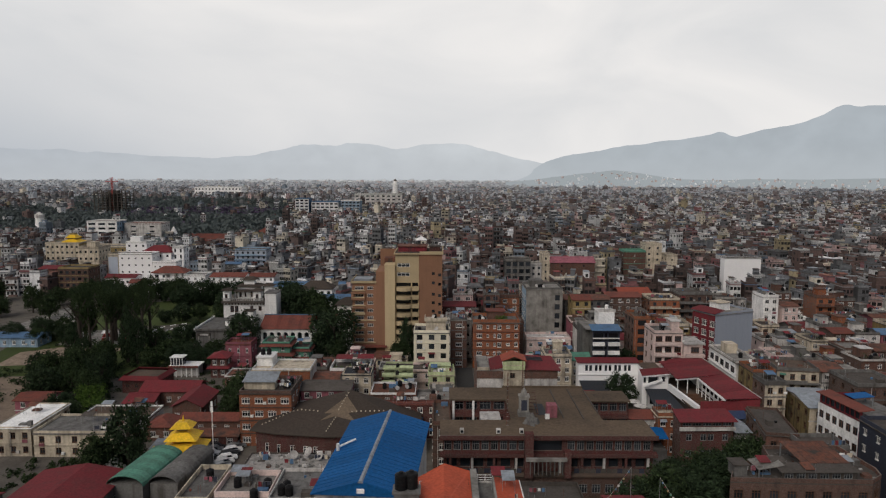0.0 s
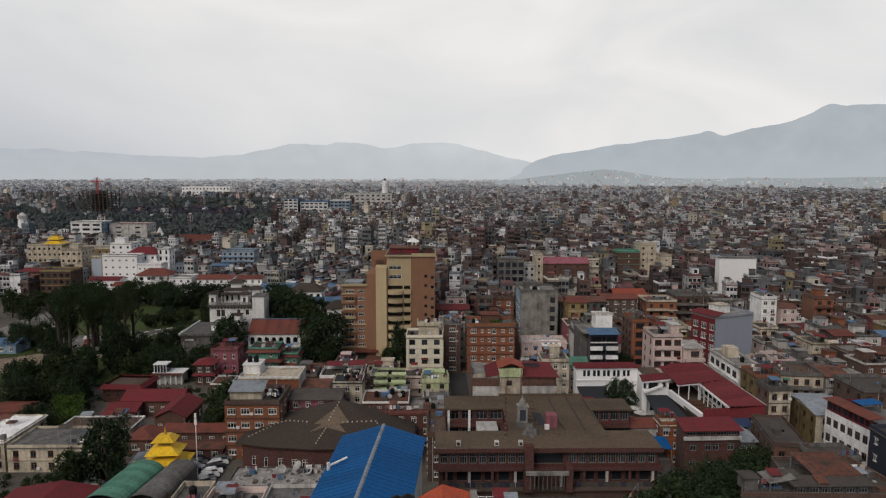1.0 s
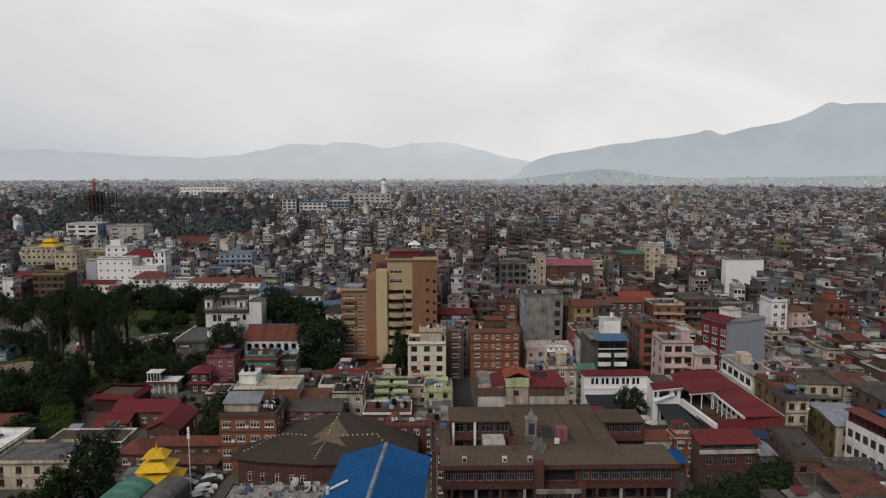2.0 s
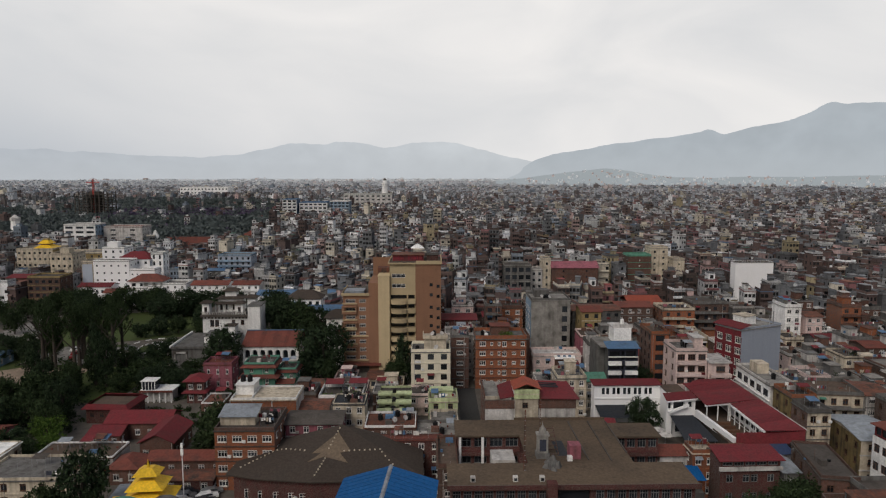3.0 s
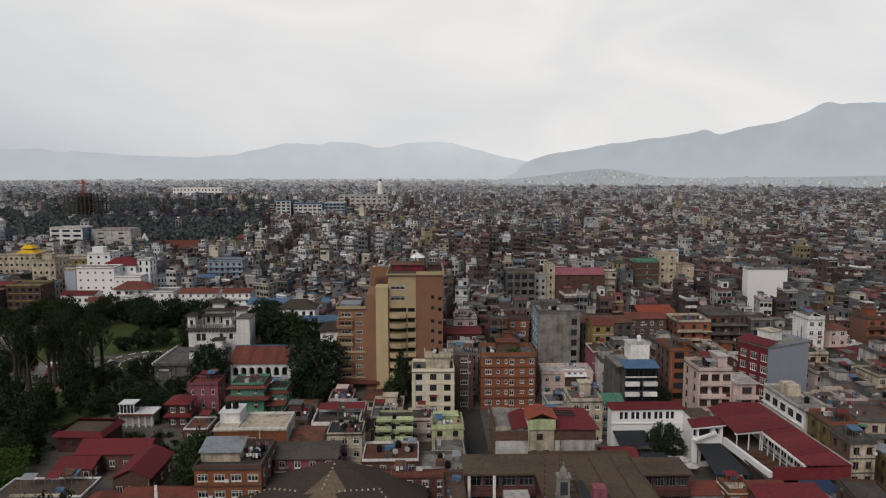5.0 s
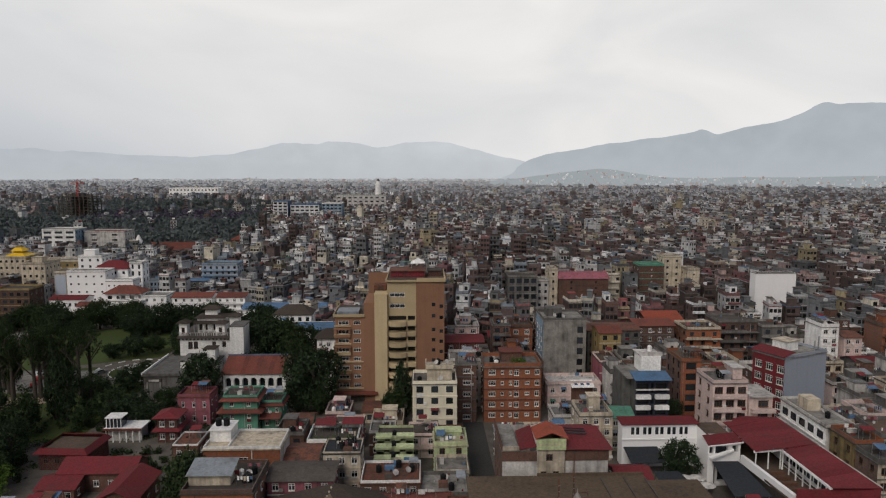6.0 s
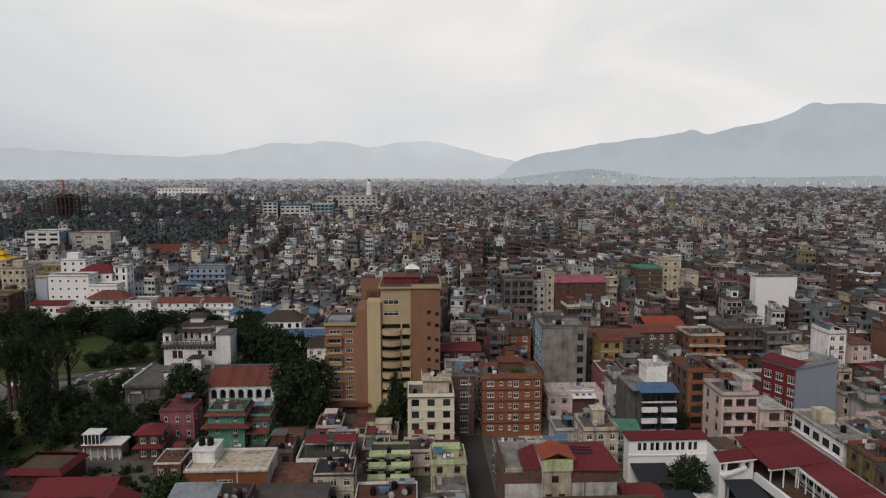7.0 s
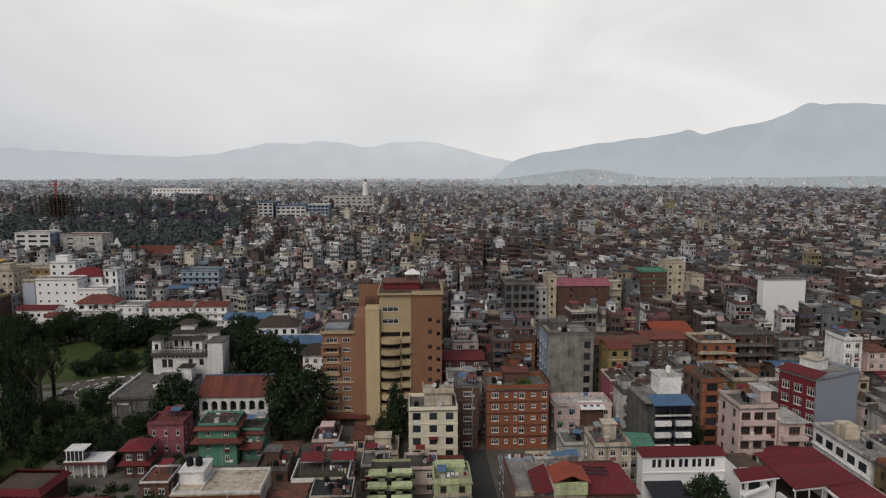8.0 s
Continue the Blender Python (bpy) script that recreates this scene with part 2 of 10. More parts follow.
def window_mesh(w, h, frame_mat, style):
    """A window that fills its opening: frame, mullions and panes set back, ledges above and below. Faces -y, centred at the sill line."""
    key = (round(w, 1), round(h, 1), frame_mat, style)
    if key in WINDOWS:
        return WINDOWS[key]
    b = min(0.09, w * 0.12)
    bars = 0 if style == "dark" or w < 0.8 else (1 if w < 1.5 else 2)
    xs = [-w / 2, -w / 2 + b]
    for i in range(bars):
        x = -w / 2 + w * (i + 1) / (bars + 1)
        xs += [x - 0.04, x + 0.04]
    xs += [w / 2 - b, w / 2]
    zs = [0, b] + ([] if style == "dark" else [h * 0.68, h * 0.68 + 0.07]) + [h - b, h]
    pane_rows = (1,) if style == "dark" else (1, 3)
    depth, mats = [], []
    for i in range(len(xs) - 1):
        pane_col = i % 2 == 1
        depth.append([0.14 if pane_col and j in pane_rows else 0.05 for j in range(len(zs) - 1)])
        mats.append(["glass" if pane_col and j in pane_rows else ("glass" if style == "dark" else frame_mat) for j in range(len(zs) - 1)])
    if style == "sill":
        zs = [-0.12] + zs + [h + 0.12]
        depth = [[-0.14] + c + [-0.2] for c in depth]
        mats = [[frame_mat] + c + [frame_mat] for c in mats]
    WINDOWS[key] = stepped(xs, zs, depth, mats).data("window")
    return WINDOWS[key]


def facade(mesh, a, b, z0, z1, holes, mat, deep=0.22):
    """A wall from a to b (plan points, outside to the right of a>b), with openings cut through to a set-back: holes as (u0, u1, v0, v1)."""
    a, b = Vector(a), Vector(b)
    w = (b - a).length
    u = (b - a) / w
    n = Vector((u.y, -u.x))

    def p(q, z, d=0.0):
        c = a + u * q - n * d
        return (c.x, c.y, z)
    us = sorted({0.0, w, *[x for h in holes for x in h[:2]]})
    vs = sorted({z0, z1, *[x for h in holes for x in h[2:]]})
    for i in range(len(us) - 1):
        run = None
        for j in range(len(vs) - 1):
            cu, cv = (us[i] + us[i + 1]) / 2, (vs[j] + vs[j + 1]) / 2
            open_here = any(h[0] < cu < h[1] and h[2] < cv < h[3] for h in holes)
            if not open_here:
                run = vs[j] if run is None else run
            if (open_here or j == len(vs) - 2) and run is not None:
                top = vs[j] if open_here else vs[j + 1]
                mesh.poly([p(us[i], run), p(us[i + 1], run), p(us[i + 1], top), p(us[i], top)], mat)
                run = None
    for u0, u1, v0, v1 in holes:
        mesh.poly([p(u0, v0), p(u0, v0, deep), p(u0, v1, deep), p(u0, v1)], mat)
        mesh.poly([p(u1, v1), p(u1, v1, deep), p(u1, v0, deep), p(u1, v0)], mat)
        mesh.poly([p(u0, v1), p(u0, v1, deep), p(u1, v1, deep), p(u1, v1)], mat)
        mesh.poly([p(u1, v0), p(u1, v0, deep), p(u0, v0, deep), p(u0, v0)], mat)
        mesh.poly([p(u0, v0, deep), p(u1, v0, deep), p(u1, v1, deep), p(u0, v1, deep)], "glass")


def grid_holes(width, z0, floors, fh, cols, w, h, sill, skip=()):
    out = []
    for k in range(floors):
        for i in range(cols):
            if (k, i) in skip:
                continue
            c = width * (i + 0.5) / cols
            out.append((c - w / 2, c + w / 2, z0 + k * fh + sill, z0 + k * fh + sill + h))
    return out


def put_windows(parent, a, b, holes, frame_mat, style):
    a, b = Vector(a), Vector(b)
    u = (b - a).normalized()
    turn = math.degrees(math.atan2(u.y, u.x))
    for u0, u1, v0, v1 in holes:
        c = a + u * (u0 + u1) / 2
        part("window", window_mesh(u1 - u0, v1 - v0, frame_mat, style), parent, "", pose(c.x, c.y, v0, 0, 0, turn))


def parapet(w, d, z, h, mat, t=0.18, over=0.0):
    s = Mesh()
    s.box(-over, w + over, -over, t - over, z, z + h, mat)
    s.box(-over, w + over, d - t + over, d + over, z, z + h, mat)
    s.box(-over, t - over, t - over, d - t + over, z, z + h, mat)
    s.box(w - t + over, w + over, t - over, d - t + over, z, z + h, mat)
    return s


def gable(w, d, z, rise, mat, over=0.5, along="x", thick=0.14):
    """A pitched roof with thick slopes; its ridge runs along x or y."""
    s = Mesh()
    x0, x1, y0, y1 = -over, w + over, -over, d + over
    if along == "x":
        c = (y0 + y1) / 2
        for e in (y0, y1):
            s.prism([(x0, e, z), (x1, e, z), (x1, c, z + rise), (x0, c, z + rise)], [(x0, e, z + thick), (x1, e, z + thick), (x1, c, z + rise + thick), (x0, c, z + rise + thick)], mat)
    else:
        c = (x0 + x1) / 2
        for e in (x0, x1):
            s.prism([(e, y0, z), (e, y1, z), (c, y1, z + rise), (c, y0, z + rise)], [(e, y0, z + thick), (e, y1, z + thick), (c, y1, z + rise + thick), (c, y0, z + rise + thick)], mat)
    return s


def hip(w, d, z, rise, mat, over=0.6, ridge=0.4, thick=0.15):
    """A hipped roof: a closed solid that narrows to a ridge."""
    s = Mesh()
    x0, x1, y0, y1 = -over, w + over, -over, d + over
    if w >= d:
        r = max(0.02, (x1 - x0) * ridge / 2)
        cx, cy = (x0 + x1) / 2, (y0 + y1) / 2
        top = [(cx - r, cy - 0.02, z + rise), (cx + r, cy - 0.02, z + rise), (cx + r, cy + 0.02, z + rise), (cx - r, cy + 0.02, z + rise)]
    else:
        r = max(0.02, (y1 - y0) * ridge / 2)
        cx, cy = (x0 + x1) / 2, (y0 + y1) / 2
        top = [(cx - 0.02, cy - r, z + rise), (cx + 0.02, cy - r, z + rise), (cx + 0.02, cy + r, z + rise), (cx - 0.02, cy + r, z + rise)]
    base = [(x0, y0, z), (x1, y0, z), (x1, y1, z), (x0, y1, z)]
    s.prism(base, [(p[0], p[1], z + thick) for p in base], mat)
    s.prism([(p[0], p[1], z + thick) for p in base], top, mat)
    return s


def house(x0, x1, y, d, h, wall="brick", floors=None, cols=None, frame_mat="frame_white", style="sill", roof="flat", roof_mat="concrete_pale", trim="offwhite", label="", name="house",
          wall_side=None, win=(1.2, 1.35), sides=True, slabs=True, head=None, parap=0.8, rise=2.0, z=0.0, turn=0.0, group="", side_cols=None, over=0.5, category="house", skip=(), balcony=0.0):
    """A block of storeys: pierced walls, windows, floor bands and a flat or pitched roof. x0, x1, y: its front line; d: depth; h: eaves height."""
    w = x1 - x0
    floors = floors or max(1, round(h / 3.0))
    fh = h / floors
    cols = cols or max(1, round(w / 2.9))
    ww, wh = min(win[0], w / cols * 0.7), min(win[1], fh * 0.62)
    ob = thing(name, x0, y, z, turn, label, category, group)
    sill = fh * 0.3
    front = grid_holes(w, 0, floors, fh, cols, ww, wh, sill, skip)
    n_side = side_cols if side_cols is not None else max(1, round(d / 4.0))
    seen_left = (x0 + x1) / 2 > -5
    side = grid_holes(d, 0, floors, fh, n_side, min(ww, 1.1), wh, sill) if sides and n_side else []
    s = Mesh()
    left, right = (side, ()) if seen_left else ((), side)
    side_mat = wall_side or wall
    facade(s, (0, 0), (w, 0), 0, h, front, wall)
    facade(s, (w, 0), (w, d), 0, h, right, side_mat)
    facade(s, (w, d), (0, d), 0, h, (), side_mat)
    facade(s, (0, d), (0, 0), 0, h, left, side_mat)
    part("wall", s, ob)
    FRONTS.append((x0, x1, y, z, z + h, front))
    put_windows(ob, (0, 0), (w, 0), front, frame_mat, style)
    if side:
        put_windows(ob, (0, d), (0, 0), side, frame_mat, style) if seen_left else put_windows(ob, (w, 0), (w, d), side, frame_mat, style)
    if slabs:
        for k in range(1, floors):
            b = Mesh()
            b.box(-0.14, w + 0.14, -0.14 - balcony, -0.004, k * fh - 0.14, k * fh + 0.12, trim)
            if balcony:
                b.box(-0.14, w * 0.7, -0.14 - balcony, -0.04 - balcony, k * fh + 0.12, k * fh + 0.85, trim)
            part("floor_band", b, ob)
    if roof == "flat":
        part("roof", Mesh().box(-0.25, w + 0.25, -0.25, d + 0.25, h, h + 0.18, roof_mat), ob)
        FLAT.append((x0 + 0.5, x1 - 0.5, y + 0.5, y + d - 0.5, z + h + 0.18))
        if parap:
            part("parapet", parapet(w, d, h + 0.18, parap, trim), ob)
        if head:
            hx, hw, hd, hh = head
            r = Mesh().box(hx, hx + hw, d * 0.45, d * 0.45 + hd, h + 0.18, h + 0.18 + hh, wall)
            r.box(hx - 0.25, hx + hw + 0.25, d * 0.45 - 0.3, d * 0.45 + hd + 0.25, h + 0.18 + hh, h + 0.32 + hh, trim)
            part("stair_head", r, ob)
    elif roof == "hip":
        part("roof", hip(w, d, h, rise, roof_mat, over), ob)
    else:
        part("roof", gable(w, d, h, rise, roof_mat, over, roof), ob)
        if roof == "x":
            for x in (0.02, w - 0.22):
                g = Mesh()
                g.prism([(x, 0, h), (x + 0.2, 0, h), (x + 0.2, d, h), (x, d, h)], [(x, d / 2 - 0.05, h + rise * 0.86), (x + 0.2, d / 2 - 0.05, h + rise * 0.86), (x + 0.2, d / 2 + 0.05, h + rise * 0.86), (x, d / 2 + 0.05, h + rise * 0.86)], wall)
                part("gable_wall", g, ob)
        else:
            for yy in (0.02, d - 0.22):
                g = Mesh()
                g.prism([(0, yy, h), (0, yy + 0.2, h), (w, yy + 0.2, h), (w, yy, h)], [(w / 2 - 0.05, yy, h + rise * 0.86), (w / 2 - 0.05, yy + 0.2, h + rise * 0.86), (w / 2 + 0.05, yy + 0.2, h + rise * 0.86), (w / 2 + 0.05, yy, h + rise * 0.86)], wall)
                part("gable_wall", g, ob)
    return ob


# ------------------------------------------------------------------ ground, hills, sky
def slab(name, pts, z, mat, label, category, thick=0.05):
    s = Mesh()
    s.prism([(x, y, z - thick) for x, y in pts], [(x, y, z) for x, y in pts], mat)
    return solid(name, s, 0, 0, 0, 0, label, category, kind="structure")


g = Mesh()
g.poly([(-4900, -900, 0), (4900, -900, 0), (4900, 4900, 0), (-4900, 4900, 0)], "paving")
solid("ground", g, 0, 0, 0, 0, "dusty grey city ground between the houses", "ground", kind="structure")


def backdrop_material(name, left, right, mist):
    """Far glowing slopes with the air's haze put into the colour: one tone to the west, one to the east, paler mist at
    the foot.
    """
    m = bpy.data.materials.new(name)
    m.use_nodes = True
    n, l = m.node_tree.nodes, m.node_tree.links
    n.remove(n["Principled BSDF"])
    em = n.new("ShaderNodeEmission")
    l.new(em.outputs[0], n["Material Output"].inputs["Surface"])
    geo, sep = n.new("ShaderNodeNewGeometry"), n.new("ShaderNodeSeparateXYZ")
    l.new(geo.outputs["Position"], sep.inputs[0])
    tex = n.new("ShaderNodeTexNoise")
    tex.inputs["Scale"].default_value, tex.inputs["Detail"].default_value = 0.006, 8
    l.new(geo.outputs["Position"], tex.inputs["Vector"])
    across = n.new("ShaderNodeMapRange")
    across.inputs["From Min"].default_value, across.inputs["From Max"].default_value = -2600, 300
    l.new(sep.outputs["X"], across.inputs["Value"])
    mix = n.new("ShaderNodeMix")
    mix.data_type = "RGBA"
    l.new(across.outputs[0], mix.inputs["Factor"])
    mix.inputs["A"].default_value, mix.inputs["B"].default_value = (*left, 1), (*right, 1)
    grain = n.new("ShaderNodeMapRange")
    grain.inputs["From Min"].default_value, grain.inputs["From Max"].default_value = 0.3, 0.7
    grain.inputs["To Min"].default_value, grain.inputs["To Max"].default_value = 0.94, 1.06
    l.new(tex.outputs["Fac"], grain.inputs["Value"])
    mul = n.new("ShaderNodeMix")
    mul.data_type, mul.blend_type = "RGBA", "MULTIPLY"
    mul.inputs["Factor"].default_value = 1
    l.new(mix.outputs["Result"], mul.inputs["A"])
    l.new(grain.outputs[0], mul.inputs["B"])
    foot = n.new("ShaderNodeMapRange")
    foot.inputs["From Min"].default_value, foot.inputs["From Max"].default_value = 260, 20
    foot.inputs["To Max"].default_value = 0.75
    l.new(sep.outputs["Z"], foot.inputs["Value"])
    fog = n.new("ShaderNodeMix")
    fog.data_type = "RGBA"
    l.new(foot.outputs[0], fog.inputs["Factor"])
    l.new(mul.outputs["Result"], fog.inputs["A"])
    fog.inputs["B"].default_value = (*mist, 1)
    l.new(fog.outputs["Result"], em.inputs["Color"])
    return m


def ridge(name, radius, profile, mat, label, rough=14.0, seed=0.0):
    """A far range on an arc: slopes that rise from the foot to a crest through (bearing x at 4500 m, height) points."""
    xs = np.linspace(profile[0][0], profile[-1][0], 520)
    px, pz = zip(*profile)
    crest = np.interp(xs, px, pz)
    crest = np.convolve(np.pad(crest, 3, mode="edge"), np.ones(7) / 7, mode="valid")
    v, f, rows = [], [], 9
    for x, top in zip(xs, crest):
        a = math.atan2(x, 4500)
        wob = sum(noise.noise((x * fr, seed, 0.3)) * rough * 0.006 / fr for fr in (0.006, 0.013, 0.03, 0.07)) * min(1.0, top / 60)
        for r in range(rows):
            q = r / (rows - 1)
            fold = noise.noise((x * 0.004, q * 2, seed)) * 60 * q * (1 - q)
            rad = radius - 300 * (1 - q) + fold
            z = (63 + (top + wob - 63) * radius * math.cos(a) / 4500) * q ** 1.15
            v.append((rad * math.sin(a), rad * math.cos(a), max(z, 0.0) - 4 * (1 - q)))
    for i in range(len(xs) - 1):
        for r in range(rows - 1):
            k = i * rows + r
            f.append((k, k + rows, k + rows + 1, k + 1))
    me = bpy.data.meshes.new(name)
    me.from_pydata(v, [], f)
    me.materials.append(mat)
    for p in me.polygons:
        p.use_smooth = True
    return tagged(new(name, me), label, "hills", kind="structure")


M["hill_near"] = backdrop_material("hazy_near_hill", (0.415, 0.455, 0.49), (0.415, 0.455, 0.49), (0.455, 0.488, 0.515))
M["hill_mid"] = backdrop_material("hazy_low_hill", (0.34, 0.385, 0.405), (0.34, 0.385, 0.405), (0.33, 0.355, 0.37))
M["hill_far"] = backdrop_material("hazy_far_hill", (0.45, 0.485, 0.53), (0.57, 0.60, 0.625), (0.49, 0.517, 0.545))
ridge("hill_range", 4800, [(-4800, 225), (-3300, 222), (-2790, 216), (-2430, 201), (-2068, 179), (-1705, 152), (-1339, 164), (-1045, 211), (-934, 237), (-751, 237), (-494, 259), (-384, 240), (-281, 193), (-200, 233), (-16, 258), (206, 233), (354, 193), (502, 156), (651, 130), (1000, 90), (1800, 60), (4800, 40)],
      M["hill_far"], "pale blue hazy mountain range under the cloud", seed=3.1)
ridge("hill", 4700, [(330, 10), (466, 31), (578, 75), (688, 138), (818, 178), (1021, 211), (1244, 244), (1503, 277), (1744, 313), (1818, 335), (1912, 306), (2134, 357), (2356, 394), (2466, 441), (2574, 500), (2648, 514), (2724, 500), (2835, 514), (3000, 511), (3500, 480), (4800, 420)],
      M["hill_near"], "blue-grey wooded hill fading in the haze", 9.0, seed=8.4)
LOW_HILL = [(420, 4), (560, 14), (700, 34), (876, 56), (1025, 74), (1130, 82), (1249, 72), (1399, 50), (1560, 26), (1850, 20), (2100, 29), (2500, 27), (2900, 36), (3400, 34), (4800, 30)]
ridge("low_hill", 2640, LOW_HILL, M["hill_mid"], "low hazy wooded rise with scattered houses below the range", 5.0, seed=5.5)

m = bpy.data.materials.new("cloud_layer")
m.use_nodes = True
n, l = m.node_tree.nodes, m.node_tree.links
n.remove(n["Principled BSDF"])
em = n.new("ShaderNodeEmission")
l.new(em.outputs[0], n["Material Output"].inputs["Surface"])
geo = n.new("ShaderNodeNewGeometry")
mp = n.new("ShaderNodeMapping")
mp.inputs["Scale"].default_value = (1, 1, 2.6)
l.new(geo.outputs["Position"], mp.inputs["Vector"])
tx = n.new("ShaderNodeTexNoise")
tx.inputs["Scale"].default_value, tx.inputs["Detail"].default_value, tx.inputs["Distortion"].default_value = 0.00055, 7, 0.5
l.new(mp.outputs[0], tx.inputs["Vector"])
cr = n.new("ShaderNodeValToRGB")
cr.color_ramp.elements[0].position, cr.color_ramp.elements[0].color = 0.30, (0.70, 0.705, 0.715, 1)
cr.color_ramp.elements[1].position, cr.color_ramp.elements[1].color = 0.70, (0.90, 0.875, 0.855, 1)
l.new(tx.outputs["Fac"], cr.inputs[0])
sep = n.new("ShaderNodeSeparateXYZ")
l.new(geo.outputs["Position"], sep.inputs[0])
low = n.new("ShaderNodeMapRange")
low.inputs["From Min"].default_value, low.inputs["From Max"].default_value = 1150, 150
l.new(sep.outputs["Z"], low.inputs["Value"])
west = n.new("ShaderNodeMapRange")
west.inputs["From Min"].default_value, west.inputs["From Max"].default_value = 400, -2900
l.new(sep.outputs["X"], west.inputs["Value"])
both = n.new("ShaderNodeMath")
both.operation = "MULTIPLY"
l.new(low.outputs[0], both.inputs[0])
l.new(west.outputs[0], both.inputs[1])
rain_veil = n.new("ShaderNodeMix")
rain_veil.data_type = "RGBA"
l.new(both.outputs[0], rain_veil.inputs["Factor"])
l.new(cr.outputs[0], rain_veil.inputs["A"])
rain_veil.inputs["B"].default_value = (0.47, 0.505, 0.55, 1)
l.new(rain_veil.outputs["Result"], em.inputs["Color"])
M["cloud"] = m
v, f = [], []
for i in range(49):
    a = radians(-75 + 150 * i / 48)
    for r in range(13):
        e = radians(-1 + 43 * r / 12)
        v.append((4880 * math.sin(a) * math.cos(e), 4880 * math.cos(a) * math.cos(e), 4880 * math.sin(e)))
for i in range(48):
    for r in range(12):
        a = i * 13 + r
        f.append((a, a + 1, a + 14, a + 13))
me = bpy.data.meshes.new("sky_backdrop")
me.from_pydata(v, [], f)
me.materials.append(m)
for p in me.polygons:
    p.use_smooth = True
tagged(new("sky_backdrop", me), "bright white overcast cloud layer", "sky", kind="structure")


# ------------------------------------------------------------------ far city, too many houses to count
PALETTE = [("brick", 0.28), ("brick_dark", 0.14), ("concrete", 0.16), ("offwhite", 0.14), ("cream", 0.08), ("pink", 0.05), ("yellow", 0.035), ("blue_wall", 0.035), ("white", 0.04), ("rose", 0.04)]
ROOFS = [("concrete_pale", 0.19), ("concrete", 0.28), ("concrete_dark", 0.18), ("terrace", 0.18), ("red_roof", 0.05), ("red_tile", 0.04), ("blue_sheet", 0.04), ("grey_roof", 0.03), ("green_roof", 0.01)]
FAR = {}


def far_mat(key):
    """The same paints, some greyed or paled with haze, one tint a house where many houses share a mesh."""
    if key not in FAR:
        # bluish concretes, greyed brick and the mist tones carry painted haze
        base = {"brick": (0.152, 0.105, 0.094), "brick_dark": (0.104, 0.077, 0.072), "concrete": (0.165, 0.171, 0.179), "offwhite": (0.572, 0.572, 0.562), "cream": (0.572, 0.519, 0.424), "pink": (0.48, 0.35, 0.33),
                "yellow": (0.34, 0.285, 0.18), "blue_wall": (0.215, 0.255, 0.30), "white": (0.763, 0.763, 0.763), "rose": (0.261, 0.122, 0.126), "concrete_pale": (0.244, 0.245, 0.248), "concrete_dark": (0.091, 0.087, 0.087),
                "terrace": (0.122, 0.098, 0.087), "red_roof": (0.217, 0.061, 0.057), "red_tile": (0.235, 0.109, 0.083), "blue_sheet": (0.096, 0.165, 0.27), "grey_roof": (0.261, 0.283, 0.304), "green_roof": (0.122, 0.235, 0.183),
                "haze_grey": (0.40, 0.415, 0.44), "mist_grey": (0.52, 0.545, 0.57), "mist_pale": (0.70, 0.72, 0.74), "mist_rose": (0.56, 0.47, 0.45), "haze_brick": (0.215, 0.183, 0.178), "glass": (0.022, 0.023, 0.024), "haze_glass": (0.075, 0.081, 0.088)}[key]
        # mist tones get less dirt and tint spread, for hazy low contrast
        worn = 0.06 if key.startswith("mist") else (0.16 if key == "haze_grey" else 0.35)
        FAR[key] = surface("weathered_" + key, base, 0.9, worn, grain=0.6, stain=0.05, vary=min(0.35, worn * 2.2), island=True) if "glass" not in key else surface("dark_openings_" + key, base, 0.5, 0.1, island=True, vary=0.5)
    return FAR[key]


